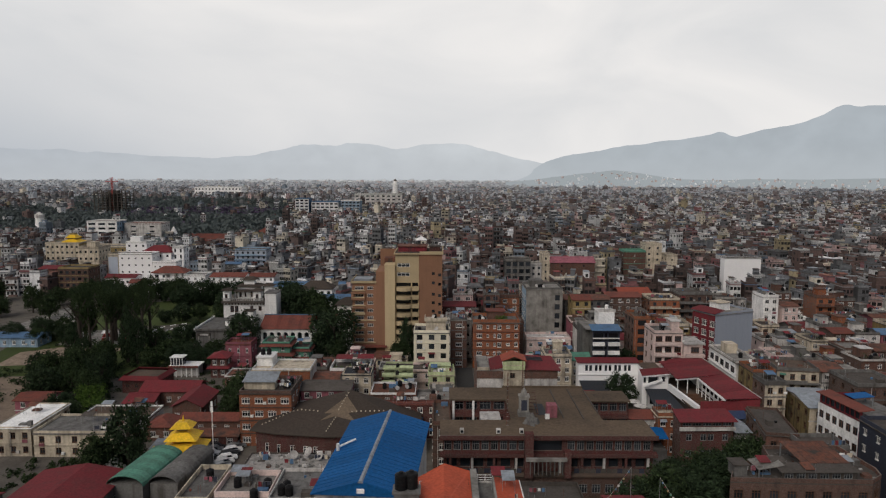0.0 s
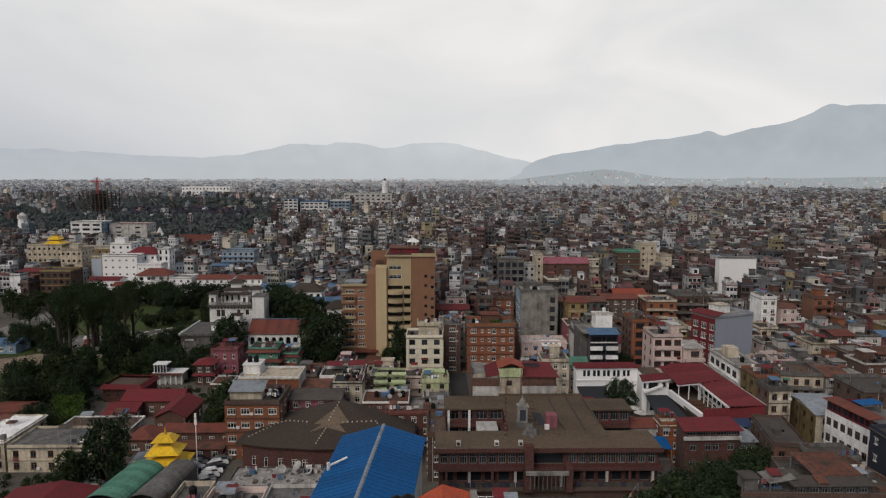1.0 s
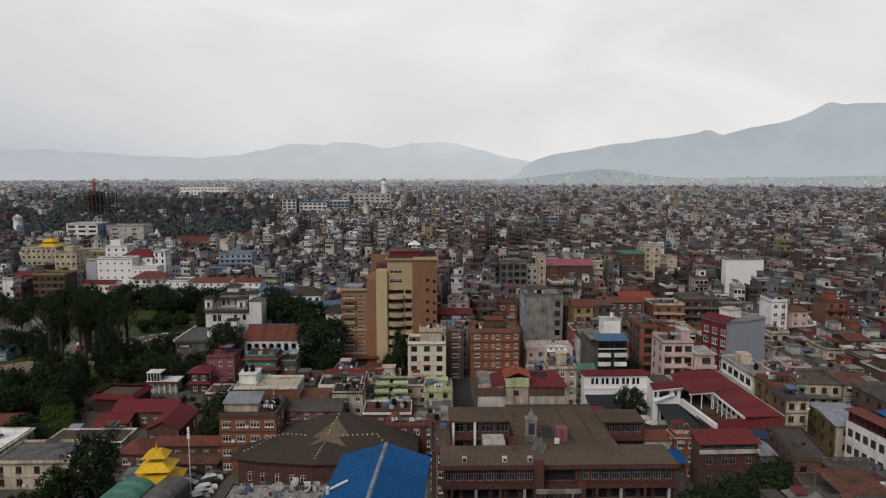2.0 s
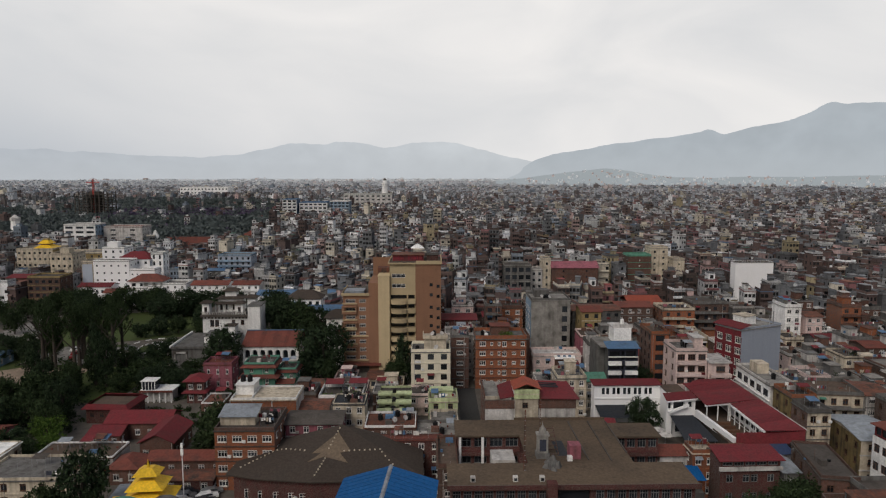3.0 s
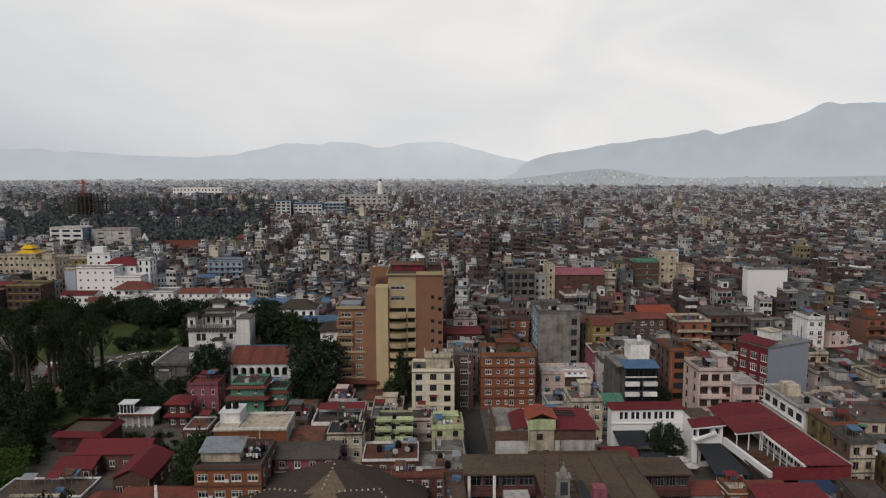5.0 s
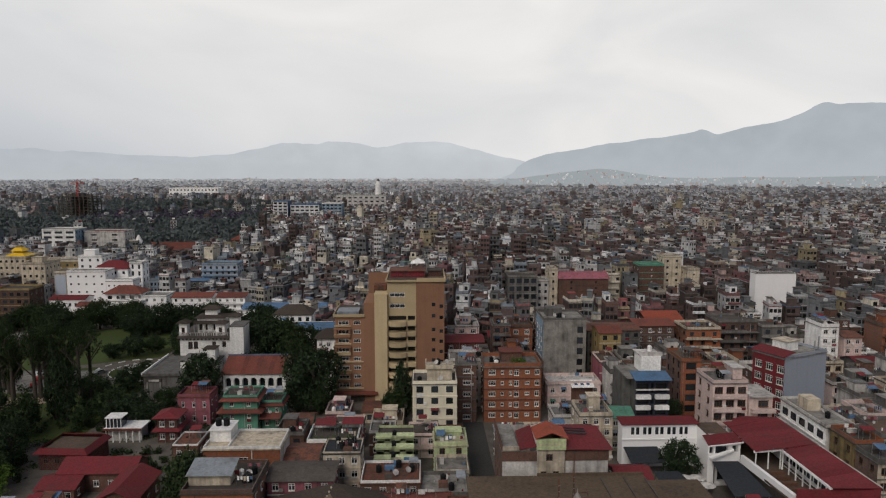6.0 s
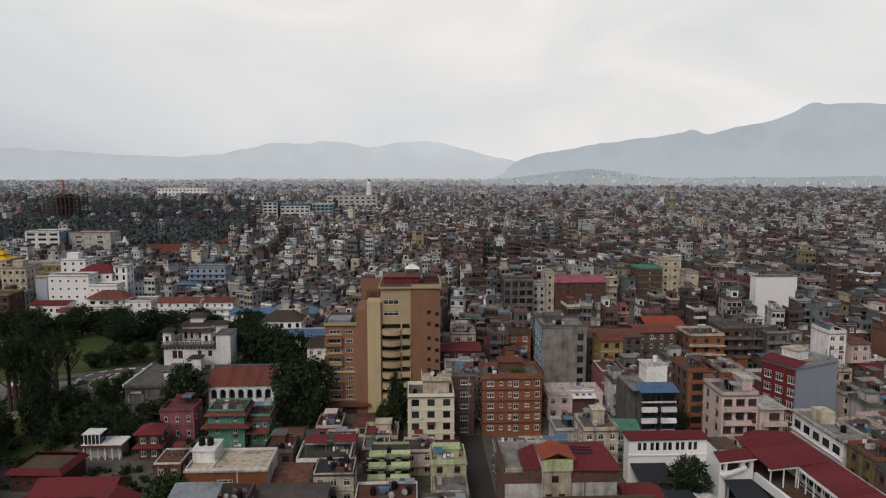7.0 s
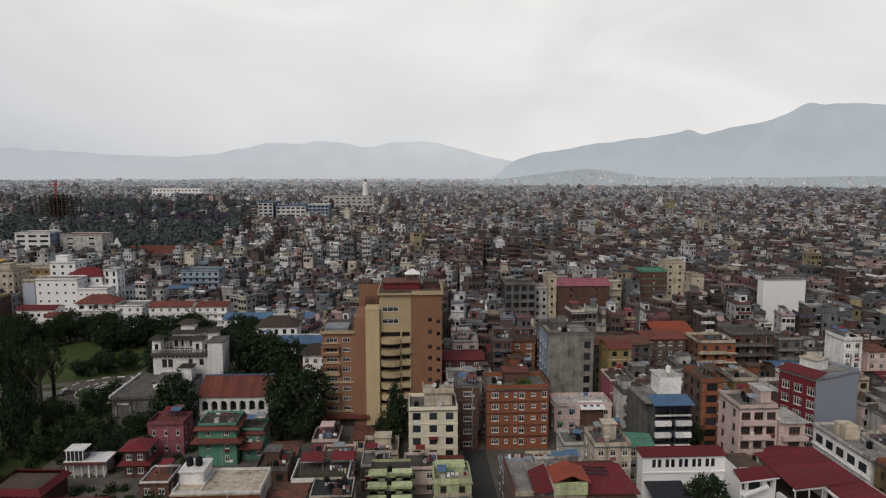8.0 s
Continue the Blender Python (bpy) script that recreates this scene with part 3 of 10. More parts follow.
class Many:
    """Thousands of turned boxes and wall openings in one mesh."""

    def __init__(self):
        self.v, self.f, self.m, self.slots, self.n = [], [], [], [], 0

    def slot(self, key):
        if key not in self.slots:
            self.slots.append(key)
        return self.slots.index(key)

    def boxes(self, x, y, z, w, d, h, a, mats):
        """x, y: centres; z: bottoms; a: turns; mats: slot numbers."""
        k = len(x)
        if not k:
            return
        ux = np.array([-1, 1, 1, -1, -1, 1, 1, -1])
        uy = np.array([-1, -1, 1, 1, -1, -1, 1, 1])
        uz = np.array([0, 0, 0, 0, 1, 1, 1, 1])
        lx, ly = ux[None] * w[:, None] / 2, uy[None] * d[:, None] / 2
        c, s = np.cos(a)[:, None], np.sin(a)[:, None]
        p = np.stack([x[:, None] + lx * c - ly * s, y[:, None] + lx * s + ly * c, z[:, None] + uz[None] * h[:, None]], 2)
        q = np.array([(4, 5, 6, 7), (0, 1, 5, 4), (1, 2, 6, 5), (2, 3, 7, 6), (3, 0, 4, 7)])
        f = q[None] + (self.n + 8 * np.arange(k))[:, None, None]
        self.v.append(p.reshape(-1, 3))
        self.f.append(f.reshape(-1, 4))
        self.m.append(np.repeat(mats, 5))
        self.n += 8 * k

    def panes(self, x, y, z, w, h, a, mat):
        """Upright window panes of width w and height h, turned by a, whose face looks along the local -y."""
        k = len(x)
        if not k:
            return
        ux, uz = np.array([-0.5, 0.5, 0.5, -0.5]), np.array([0, 0, 1, 1])
        p = np.stack([x[:, None] + ux[None] * (w * np.cos(a))[:, None], y[:, None] + ux[None] * (w * np.sin(a))[:, None], z[:, None] + uz[None] * h[:, None]], 2)
        self.v.append(p.reshape(-1, 3))
        self.f.append(np.arange(4)[None] + (self.n + 4 * np.arange(k))[:, None])
        self.m.append(np.full(k, mat))
        self.n += 4 * k

    def build(self, name, label, category):
        v, f, mi = np.concatenate(self.v), np.concatenate(self.f), np.concatenate(self.m)
        me = bpy.data.meshes.new(name)
        me.vertices.add(len(v))
        me.vertices.foreach_set("co", v.ravel().astype(np.float32))
        me.loops.add(f.size)
        me.loops.foreach_set("vertex_index", f.ravel().astype(np.int32))
        me.polygons.add(len(f))
        me.polygons.foreach_set("loop_start", (4 * np.arange(len(f))).astype(np.int32))
        for s in self.slots:
            me.materials.append(far_mat(s))
        me.polygons.foreach_set("material_index", mi.astype(np.int32))
        me.update(calc_edges=True)
        me.shade_flat()
        return tagged(new(name, me), label, category, kind="stuff")


rng = np.random.default_rng(7)


def field(y0, y1, cell_x, cell_y, keep=0.9):
    """Jittered plots along crooked streets, inside the wedge that can be seen."""
    ys = np.arange(y0, y1, cell_y)
    out = []
    for yy in ys:
        half = 0.74 * yy + 60
        xs = np.arange(-half, half, cell_x) + rng.uniform(0, cell_x)
        out.append(np.stack([xs, np.full(len(xs), yy)], 1))
    p = np.concatenate(out)
    p = p + rng.uniform(-1, 1, p.shape) * (cell_x * 0.16, cell_y * 0.16)
    # bend the rows, and leave out plots for lanes and courts
    p[:, 1] += 14 * np.sin(p[:, 0] / 60) + 9 * np.sin(p[:, 0] / 23 + p[:, 1] / 90)
    p[:, 0] += 12 * np.sin(p[:, 1] / 75)
    return p[rng.uniform(0, 1, len(p)) < keep]


# outer bands take paler, flatter tones to paint haze by distance
OUTER_PALETTE = [("haze_brick", 0.30), ("brick", 0.06), ("concrete", 0.20), ("haze_grey", 0.22), ("offwhite", 0.09), ("cream", 0.05), ("pink", 0.03), ("blue_wall", 0.03), ("white", 0.02)]
OUTER_ROOFS = [("concrete_pale", 0.34), ("concrete", 0.26), ("terrace", 0.12), ("haze_grey", 0.16), ("red_tile", 0.05), ("blue_sheet", 0.02), ("grey_roof", 0.05)]
FAR_PALETTE = [("haze_brick", 0.16), ("concrete", 0.08), ("haze_grey", 0.46), ("mist_grey", 0.08), ("offwhite", 0.10), ("cream", 0.03), ("mist_rose", 0.05), ("blue_wall", 0.06)]
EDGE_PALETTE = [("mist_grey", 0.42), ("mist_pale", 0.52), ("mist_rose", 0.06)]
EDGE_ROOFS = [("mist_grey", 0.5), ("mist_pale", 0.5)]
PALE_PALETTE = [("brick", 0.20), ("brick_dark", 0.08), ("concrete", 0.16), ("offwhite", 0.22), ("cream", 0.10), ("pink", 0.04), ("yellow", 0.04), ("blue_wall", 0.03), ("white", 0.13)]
MIST_PALETTE = [("offwhite", 0.08), ("haze_grey", 0.36), ("mist_grey", 0.48), ("mist_rose", 0.08)]
MIST_ROOFS = [("haze_grey", 0.6), ("mist_grey", 0.4)]
MID_PALETTE = [("brick", 0.20), ("haze_brick", 0.08), ("brick_dark", 0.06), ("concrete", 0.18), ("haze_grey", 0.07), ("offwhite", 0.15), ("cream", 0.09), ("pink", 0.05), ("yellow", 0.02), ("blue_wall", 0.05), ("white", 0.08), ("rose", 0.02)]
FAR_ROOFS = [("haze_grey", 0.45), ("concrete_pale", 0.25), ("concrete", 0.1), ("grey_roof", 0.12), ("red_tile", 0.05), ("blue_sheet", 0.03)]


def pick(table, k, many):
    names, wts = zip(*table)
    slots = np.array([many.slot(nm) for nm in names])
    return slots[rng.choice(len(names), k, p=np.array(wts) / sum(wts))]


GREEN = [(-380, 720, 190, 110), (-245, 735, 88, 88), (-238, 632, 84, 56), (-295, 850, 122, 160), (-360, 1060, 135, 210), (-440, 1080, 215, 330), (-200, 1250, 330, 100), (-118, 300, 62, 52), (-150, 345, 40, 30), (-700, 1350, 200, 130)]
FAR_LAWN = (-355, 1215, 112, 95)


def green(x, y):
    """Whether a plot lies in one of the parks."""
    q = np.zeros(len(x), bool)
    for gx, gy, rx, ry in GREEN:
        q |= ((x - gx) / rx) ** 2 + ((y - gy) / ry) ** 2 < 1
    return q


CLEAR = []  # plans of the houses built one by one: x0, x1, y0, y1


def cleared(x, y, w, d):
    q = np.zeros(len(x), bool)
    for x0, x1, y0, y1 in CLEAR:
        q |= (x + w / 2 > x0) & (x - w / 2 < x1) & (y + d / 2 > y0) & (y - d / 2 < y1)
    return q


def far_city(name, y0, y1, cx, cy, floors, windows, keep, label, walls=PALETTE, tops=ROOFS):
    many = Many()
    # the leaner far bands get panes paled to grey for haze
    glass = many.slot("glass" if windows >= 2 else "haze_glass")
    p = field(y0, y1, cx, cy, keep)
    p = p[~green(p[:, 0], p[:, 1]) | ((p[:, 1] > 600) & (rng.uniform(0, 1, len(p)) < 0.03))]
    k = len(p)
    w, d = rng.uniform(0.62, 0.98, k) * cx, rng.uniform(0.62, 0.95, k) * cy
    ok = ~cleared(p[:, 0], p[:, 1], w, d)
    p, w, d = p[ok], w[ok], d[ok]
    k = len(p)
    x, y = p[:, 0], p[:, 1]
    nf = rng.integers(floors[0], floors[1] + 1, k)
    tall = rng.uniform(0, 1, k) < 0.04
    nf = nf + tall * rng.integers(1, 4, k)
    nf = np.where(((x < -25) & (y < 470)) | ((x < -150) & (y < 640)), np.maximum(2, nf - 2), nf)
    h = nf * 2.95 + rng.uniform(0, 0.5, k)
    a = rng.normal(0, 0.13, k) + 0.34 * np.sin(x / 95 + y / 160) * np.cos(y / 130 - x / 300)
    zero = np.zeros(k)
    wall = pick(walls, k, many)
    pale = (x < -25 + 18 * np.sin(y / 37)) & (y < 760)
    wall = np.where(pale, pick(PALE_PALETTE, k, many), wall)
    many.boxes(x, y, zero, w, d, h, a, wall)
    many.boxes(x, y, h, w + 0.5, d + 0.5, np.full(k, 0.22), a, pick(tops, k, many))
    lean = windows < 2
    # parapets as low rims in front and at the sides
    c, s = np.cos(a), np.sin(a)

    def local(lx, ly, sel=slice(None)):
        return x[sel] + lx * c[sel] - ly * s[sel], y[sel] + lx * s[sel] + ly * c[sel]
    rim = np.where(rng.uniform(0, 1, k) < 0.5, wall, pick(walls, k, many))
    for lx, ly, ww, dd in ((0 * w, -d / 2 + 0.1, w, 0 * d + 0.2), (-w / 2 + 0.1, 0 * d, 0 * w + 0.2, d), (w / 2 - 0.1, 0 * d, 0 * w + 0.2, d)) if not lean else ():
        bx, by = local(lx, ly)
        many.boxes(bx, by, h + 0.22, ww, dd, np.full(k, 0.85), a, rim)
    # stair heads and tanks on the roofs
    sel = rng.uniform(0, 1, k) < (0.0 if windows < 1 else 0.4)
    q = sel.sum()
    side = rng.choice([-1.0, 1.0], q)
    bx, by = local(side * w[sel] * 0.24, 0.2 * d[sel], sel)
    many.boxes(bx, by, h[sel] + 0.22, w[sel] * 0.5, d[sel] * 0.56, np.full(q, 2.9), a[sel], np.where(rng.uniform(0, 1, q) < 0.7, wall[sel], pick(walls, q, many)))
    many.boxes(bx, by, h[sel] + 3.12, w[sel] * 0.54, d[sel] * 0.6, np.full(q, 0.2), a[sel], pick(tops, q, many))
    bx, by = local(side * w[sel] * 0.24, -0.08 * d[sel] - 0.05, sel)
    many.boxes(bx, by, h[sel] + 0.9, w[sel] * 0.24, np.full(q, 0.12), np.full(q, 1.5), a[sel], np.full(q, glass))
    sel = rng.uniform(0, 1, k) < 0.62
    q = sel.sum()
    bx, by = local(rng.uniform(-0.25, 0.25, q) * w[sel], rng.uniform(-0.1, 0.3, q) * d[sel], sel)
    hw, hd, hh = rng.uniform(0.35, 0.6, q) * w[sel], rng.uniform(0.3, 0.5, q) * d[sel], rng.uniform(2.2, 3.0, q)
    many.boxes(bx, by, h[sel] + 0.22, hw, hd, hh, a[sel], wall[sel])
    many.boxes(bx, by, h[sel] + 0.22 + hh, hw + 0.5, hd + 0.5, np.full(q, 0.16), a[sel], pick(tops, q, many))
    sel = rng.uniform(0, 1, k) < (0.0 if lean else 0.45)
    q = sel.sum()
    bx, by = local(rng.uniform(-0.38, 0.38, q) * w[sel], rng.uniform(-0.4, 0.0, q) * d[sel], sel)
    many.boxes(bx, by, h[sel] + 0.22, np.full(q, 1.1), np.full(q, 1.1), np.full(q, 1.5), a[sel], np.where(rng.uniform(0, 1, q) < 0.7, glass, many.slot("white")))
    # poles, sheets and crates on the roofs
    for size in ((0.12, 0.12, 2.2), (1.9, 1.2, 0.9), (2.6, 1.6, 0.08), (0.7, 0.7, 0.9)) if windows >= 3 else ():
        sel = rng.uniform(0, 1, k) < 0.6
        q = sel.sum()
        bx, by = local(rng.uniform(-0.42, 0.42, q) * w[sel], rng.uniform(-0.45, 0.42, q) * d[sel], sel)
        jit = rng.uniform(0.6, 1.4, (3, q))
        lift = 2.0 if size[2] < 0.1 else 0.0
        many.boxes(bx, by, h[sel] + 0.22 + lift, size[0] * jit[0], size[1] * jit[1], size[2] * jit[2], a[sel] + rng.normal(0, 0.2, q), pick(tops, q, many))
    # openings and floor bands, storey by storey
    busy, wide = rng.choice([0.25, 0.7, 0.9, 0.97], k), rng.uniform(0.8, 2.6, k)
    deep = rng.uniform(0, 1, k) < 0.35
    for fl in range(int(nf.max())):
        has = nf > fl
        if windows >= 2:  # balconies on some of the fronts
            sel = has & deep & (rng.uniform(0, 1, k) < 0.85)
            q = sel.sum()
            bx, by = local(rng.uniform(-0.15, 0.15, q) * w[sel], -d[sel] / 2 - 0.5, sel)
            many.boxes(bx, by, fl * 2.95 + 0.0 * w[sel], w[sel] * rng.uniform(0.5, 0.95, q), np.full(q, 1.0), rng.uniform(0.3, 0.9, q), a[sel], rim[sel])
        if windows >= 2:
            bx, by = local(0 * w[has], -d[has] / 2 - 0.06, has)
            many.boxes(bx, by, fl * 2.95 + 2.75 + 0 * w[has], w[has] + 0.1, np.full(has.sum(), 0.3), np.full(has.sum(), 0.2), a[has], rim[has])
        for i in range(windows):
            sel = has & (rng.uniform(0, 1, k) < busy)
            q = sel.sum()
            ww = np.minimum(w[sel] / windows * 0.8, wide[sel] * rng.uniform(0.85, 1.2, q))
            bx, by = local(((i + 0.5) / windows - 0.5) * w[sel], -d[sel] / 2 - 0.04, sel)
            many.panes(bx, by, fl * 2.95 + 0.85 + 0 * w[sel], ww, np.full(q, 1.45), a[sel], glass)
            if i < max(1, windows - 1) and not lean:
                side = np.where(x[sel] * np.cos(a[sel]) + y[sel] * np.sin(a[sel]) > 0, -1.0, 1.0)
                bx, by = local(side * (w[sel] / 2 + 0.04), ((i + 0.5) / max(1, windows - 1) - 0.5) * d[sel], sel)
                many.panes(bx, by, fl * 2.95 + 0.85 + 0 * w[sel], np.full(q, 1.1), np.full(q, 1.4), a[sel] + side * math.pi / 2, glass)
    return many.build(name, label, "houses")


# ------------------------------------------------------------------ things: helpers
def keep_clear(x0, x1, y0, y1, gap=0.5):
    CLEAR.append((x0 - gap, x1 + gap, y0 - gap, y1 + gap))


def block(x0, x1, y, d, h, **kw):
    keep_clear(x0, x1, y, y + d)
    return house(x0, x1, y, d, h, **kw)


def leaf_mesh(name, mat, clumps, leaves, size, shape, seed):
    """A crown of leaf blades in clumps, inside a rough body one metre in radius, uneven and with gaps."""
    r = np.random.default_rng(seed)
    c = r.normal(size=(clumps, 3))
    c /= np.linalg.norm(c, axis=1)[:, None]
    rad = r.uniform(0.35, 1.0, clumps) ** 0.5
    lump = 1 + 0.28 * np.sin(3 * c[:, 0] + seed) * np.cos(2.3 * c[:, 2] + seed) + r.normal(0, 0.1, clumps)
    c = c * (rad * lump)[:, None]
    if shape == "cone":
        q = (c[:, 2] + 1.2) / 2.4
        c[:, :2] *= np.clip(1.25 - q, 0.12, 1.1)[:, None]
    elif shape == "flat":
        c[:, 2] = np.abs(c[:, 2]) * 0.9 - 0.35
    p = np.repeat(c, leaves, axis=0) + r.normal(0, 0.095, (clumps * leaves, 3))
    k = len(p)
    u = r.normal(size=(k, 3))
    u /= np.linalg.norm(u, axis=1)[:, None]
    w = np.cross(u, r.normal(size=(k, 3)))
    w /= np.linalg.norm(w, axis=1)[:, None]
    s = size * r.uniform(0.6, 1.5, k)[:, None]
    v = np.stack([p - u * s, p - w * s * 0.45, p + u * s, p + w * s * 0.45], 1).reshape(-1, 3)
    me = bpy.data.meshes.new(name)
    me.from_pydata(v.tolist(), [], (np.arange(4 * k).reshape(-1, 4)).tolist())
    me.materials.append(M[mat])
    return me


M["leaf_purple"] = leaf("jacaranda_blossom", (0.075, 0.058, 0.095))
CROWNS = {
    "dark": [leaf_mesh("crown", "leaf_dark", 165, 28, 0.068, "round", q) for q in (1, 2)],
    "mid": [leaf_mesh("crown", "leaf_mid", 165, 28, 0.068, "round", q) for q in (3, 4)],
    "bright": [leaf_mesh("crown", "leaf_bright", 150, 26, 0.06, "round", 5)],
    "tall": [leaf_mesh("crown", "leaf_dark", 150, 22, 0.07, "cone", q) for q in (6, 7)],
    "flat": [leaf_mesh("crown", "leaf_mid", 140, 24, 0.06, "flat", 8)],
    "airy": [leaf_mesh("crown", "leaf_mid", 95, 24, 0.06, "round", q) for q in (11, 12)],
    "purple": [leaf_mesh("crown", "leaf_purple", 120, 16, 0.085, "round", 9)],
}
trunk = Mesh()
trunk.tube(0, 0, 0, 0.62, 0.030, 0.018, "bark", 8)
for i in range(6):
    a = i * 1.1
    trunk.bar((0, 0, 0.30 + 0.045 * i), (0.20 * math.cos(a), 0.20 * math.sin(a), 0.55 + 0.05 * i), 0.008, "bark", 5)
TRUNK = trunk.data("trunk")
TREE_WORDS = {"dark": "dark green broad-leaved tree with a dense crown", "mid": "green broad-leaved tree with an uneven crown", "bright": "fresh light green leafy tree", "tall": "tall dark pointed conifer",
              "airy": "tall thin-trunked tree with a light high crown",
              "flat": "spreading green tree with a flat crown", "purple": "tree in dull purple blossom"}


def tree(x, y, h, r, kind="dark", z=0.0, group=""):
    """h: full height; r: crown radius."""
    ob = thing("tree", x, y, z, random.uniform(0, 360), TREE_WORDS[kind], "tree", group)
    part("trunk", TRUNK, ob, "", Matrix.Diagonal((h, h, h, 1)))
    up = h * {"airy": 0.74, "tall": 0.5, "flat": 0.5}.get(kind, 0.56)
    part("crown", random.choice(CROWNS[kind]), ob, "", Matrix.Translation((0, 0, up)) @ Matrix.Diagonal((r, r, h - up, 1)))
    return ob


def bushes(name, spots, mat, label, category="shrubs", leaf_size=0.3, per=70, seed=0):
    """Low growth that nobody could count, one mesh: (x, y, z, radius, height) each."""
    r = np.random.default_rng(seed)
    vs = []
    for x, y, z, rad, hh in spots:
        p = r.normal(size=(per, 3)) * (rad * 0.42, rad * 0.42, hh * 0.28) + (x, y, z + hh * 0.5)
        u = r.normal(size=(per, 3))
        u /= np.linalg.norm(u, axis=1)[:, None]
        w = np.cross(u, r.normal(size=(per, 3)))
        w /= np.linalg.norm(w, axis=1)[:, None]
        s = leaf_size * r.uniform(0.6, 1.5, per)[:, None]
        vs.append(np.stack([p - u * s, p - w * s * 0.5, p + u * s, p + w * s * 0.5], 1).reshape(-1, 3))
    v = np.concatenate(vs)
    me = bpy.data.meshes.new(name)
    me.from_pydata(v.tolist(), [], np.arange(len(v)).reshape(-1, 4).tolist())
    me.materials.append(M[mat])
    return tagged(new(name, me), label, category, kind="stuff")


def tank_data(mat):
    b, prof = Mesh(), [(0.5, 0.0), (0.56, 0.06)]
    for i in range(4):
        z = 0.06 + 0.3 * i
        prof += [(0.56, z + 0.22), (0.52, z + 0.24), (0.52, z + 0.28), (0.56, z + 0.30)]
    b.lathe(prof + [(0.5, 1.33), (0.24, 1.45)], mat)
    c = Mesh().lathe([(0.22, 1.45), (0.22, 1.5), (0.16, 1.55)], mat, 12)
    return b.data("tank_body"), c.data("lid")


TANKS = {"black": tank_data("black"), "white": tank_data("white")}


def water_tank(x, y, z, colour="black", size=1.0):
    body, lid = TANKS[colour]
    ob = new("water_tank", body)
    ob.matrix_world = pose(x, y, z) @ Matrix.Diagonal((size, size, size, 1))
    tagged(ob, "ribbed black plastic water tank on a flat roof" if colour == "black" else "white water tank standing on a flat roof", "water tank", "rooftop water tanks")
    part("lid", lid, ob)
    return ob


def dish_data():
    s = Mesh()
    n, prev = 14, None
    for r in range(4):
        q = r / 3
        ring = [(0.6 * q * math.cos(2 * math.pi * i / n), 0.6 * q * math.sin(2 * math.pi * i / n), 0.16 * q * q) for i in range(n)]
        if prev:
            for i in range(n):
                j = (i + 1) % n
                s.poly([prev[i], prev[j], ring[j], ring[i]], "offwhite")
                s.poly([(*ring[i][:2], ring[i][2] - 0.03), (*ring[j][:2], ring[j][2] - 0.03), (*prev[j][:2], prev[j][2] - 0.03), (*prev[i][:2], prev[i][2] - 0.03)], "steel")
        prev = ring
    return s.data("bowl")


DISH = dish_data()
post = Mesh()
post.tube(0, 0, 0, 0.75, 0.04, 0.04, "steel", 6)
POST = post.data("post")
ARM = Mesh().bar((0, -0.5, 0.1), (0, 0, 0.55), 0.025, "steel", 5).data("feed_arm")


def dish(x, y, z, size=1.0):
    ob = thing("satellite_dish", x, y, z, random.uniform(-60, 60), "pale satellite dish on a short steel post", "satellite dish", "satellite dishes")
    ob.scale = (size, size, size)
    part("post", POST, ob)
    bowl = part("bowl", DISH, ob, "", pose(0, 0, 0.75, 50, 0, 0))
    part("feed_arm", ARM, bowl)
    return ob


def car_data(mat):
    b = Mesh()
    side = [(-2.1, 0.35), (2.1, 0.35), (2.15, 0.75), (1.2, 0.9), (0.7, 1.42), (-1.1, 1.45), (-1.75, 0.95), (-2.15, 0.85)]
    b.prism([(x, -0.82, z) for x, z in side], [(x, 0.82, z) for x, z in side], mat)
    g = Mesh()
    g.prism([(1.13, -0.835, 0.93), (0.66, -0.835, 1.36), (-1.05, -0.835, 1.38), (-1.6, -0.835, 0.97)], [(1.13, 0.835, 0.93), (0.66, 0.835, 1.36), (-1.05, 0.835, 1.38), (-1.6, 0.835, 0.97)], "glass")
    w = Mesh()
    n = 12
    ring = [(0.33 * math.cos(2 * math.pi * i / n), 0.33 * math.sin(2 * math.pi * i / n)) for i in range(n)]
    w.prism([(x, -0.1, z) for x, z in ring], [(x, 0.1, z) for x, z in ring], "black")
    rim = Mesh()
    inner = [(0.19 * math.cos(2 * math.pi * i / n), 0.19 * math.sin(2 * math.pi * i / n)) for i in range(n)]
    rim.prism([(x, -0.115, z) for x, z in inner], [(x, 0.115, z) for x, z in inner], "steel")
    return b.data("body"), g.data("side_windows"), w.data("wheel"), rim.data("rim")


M["car_red"] = surface("red_car_paint", (0.30, 0.03, 0.03), 0.3, 0.1)
M["car_blue"] = surface("blue_car_paint", (0.05, 0.09, 0.2), 0.3, 0.1)
M["car_dark"] = surface("dark_car_paint", (0.03, 0.03, 0.035), 0.3, 0.1)
CARS = {c: car_data(mt) for c, mt in (("white", "white"), ("silver", "steel"), ("dark", "car_dark"), ("red", "car_red"), ("blue", "car_blue"))}


def car(x, y, turn, colour="white"):
    b, g, w, rim = CARS[colour]
    ob = thing("car", x, y, 0.03, turn, f"small {colour} hatchback parked on the ground", "car", "parked cars")
    part("body", b, ob)
    part("side_windows", g, ob)
    for wx in (-1.3, 1.3):
        for wy in (-0.78, 0.78):
            part("rim", rim, part("wheel", w, ob, "", pose(wx, wy, 0.33)))
    return ob


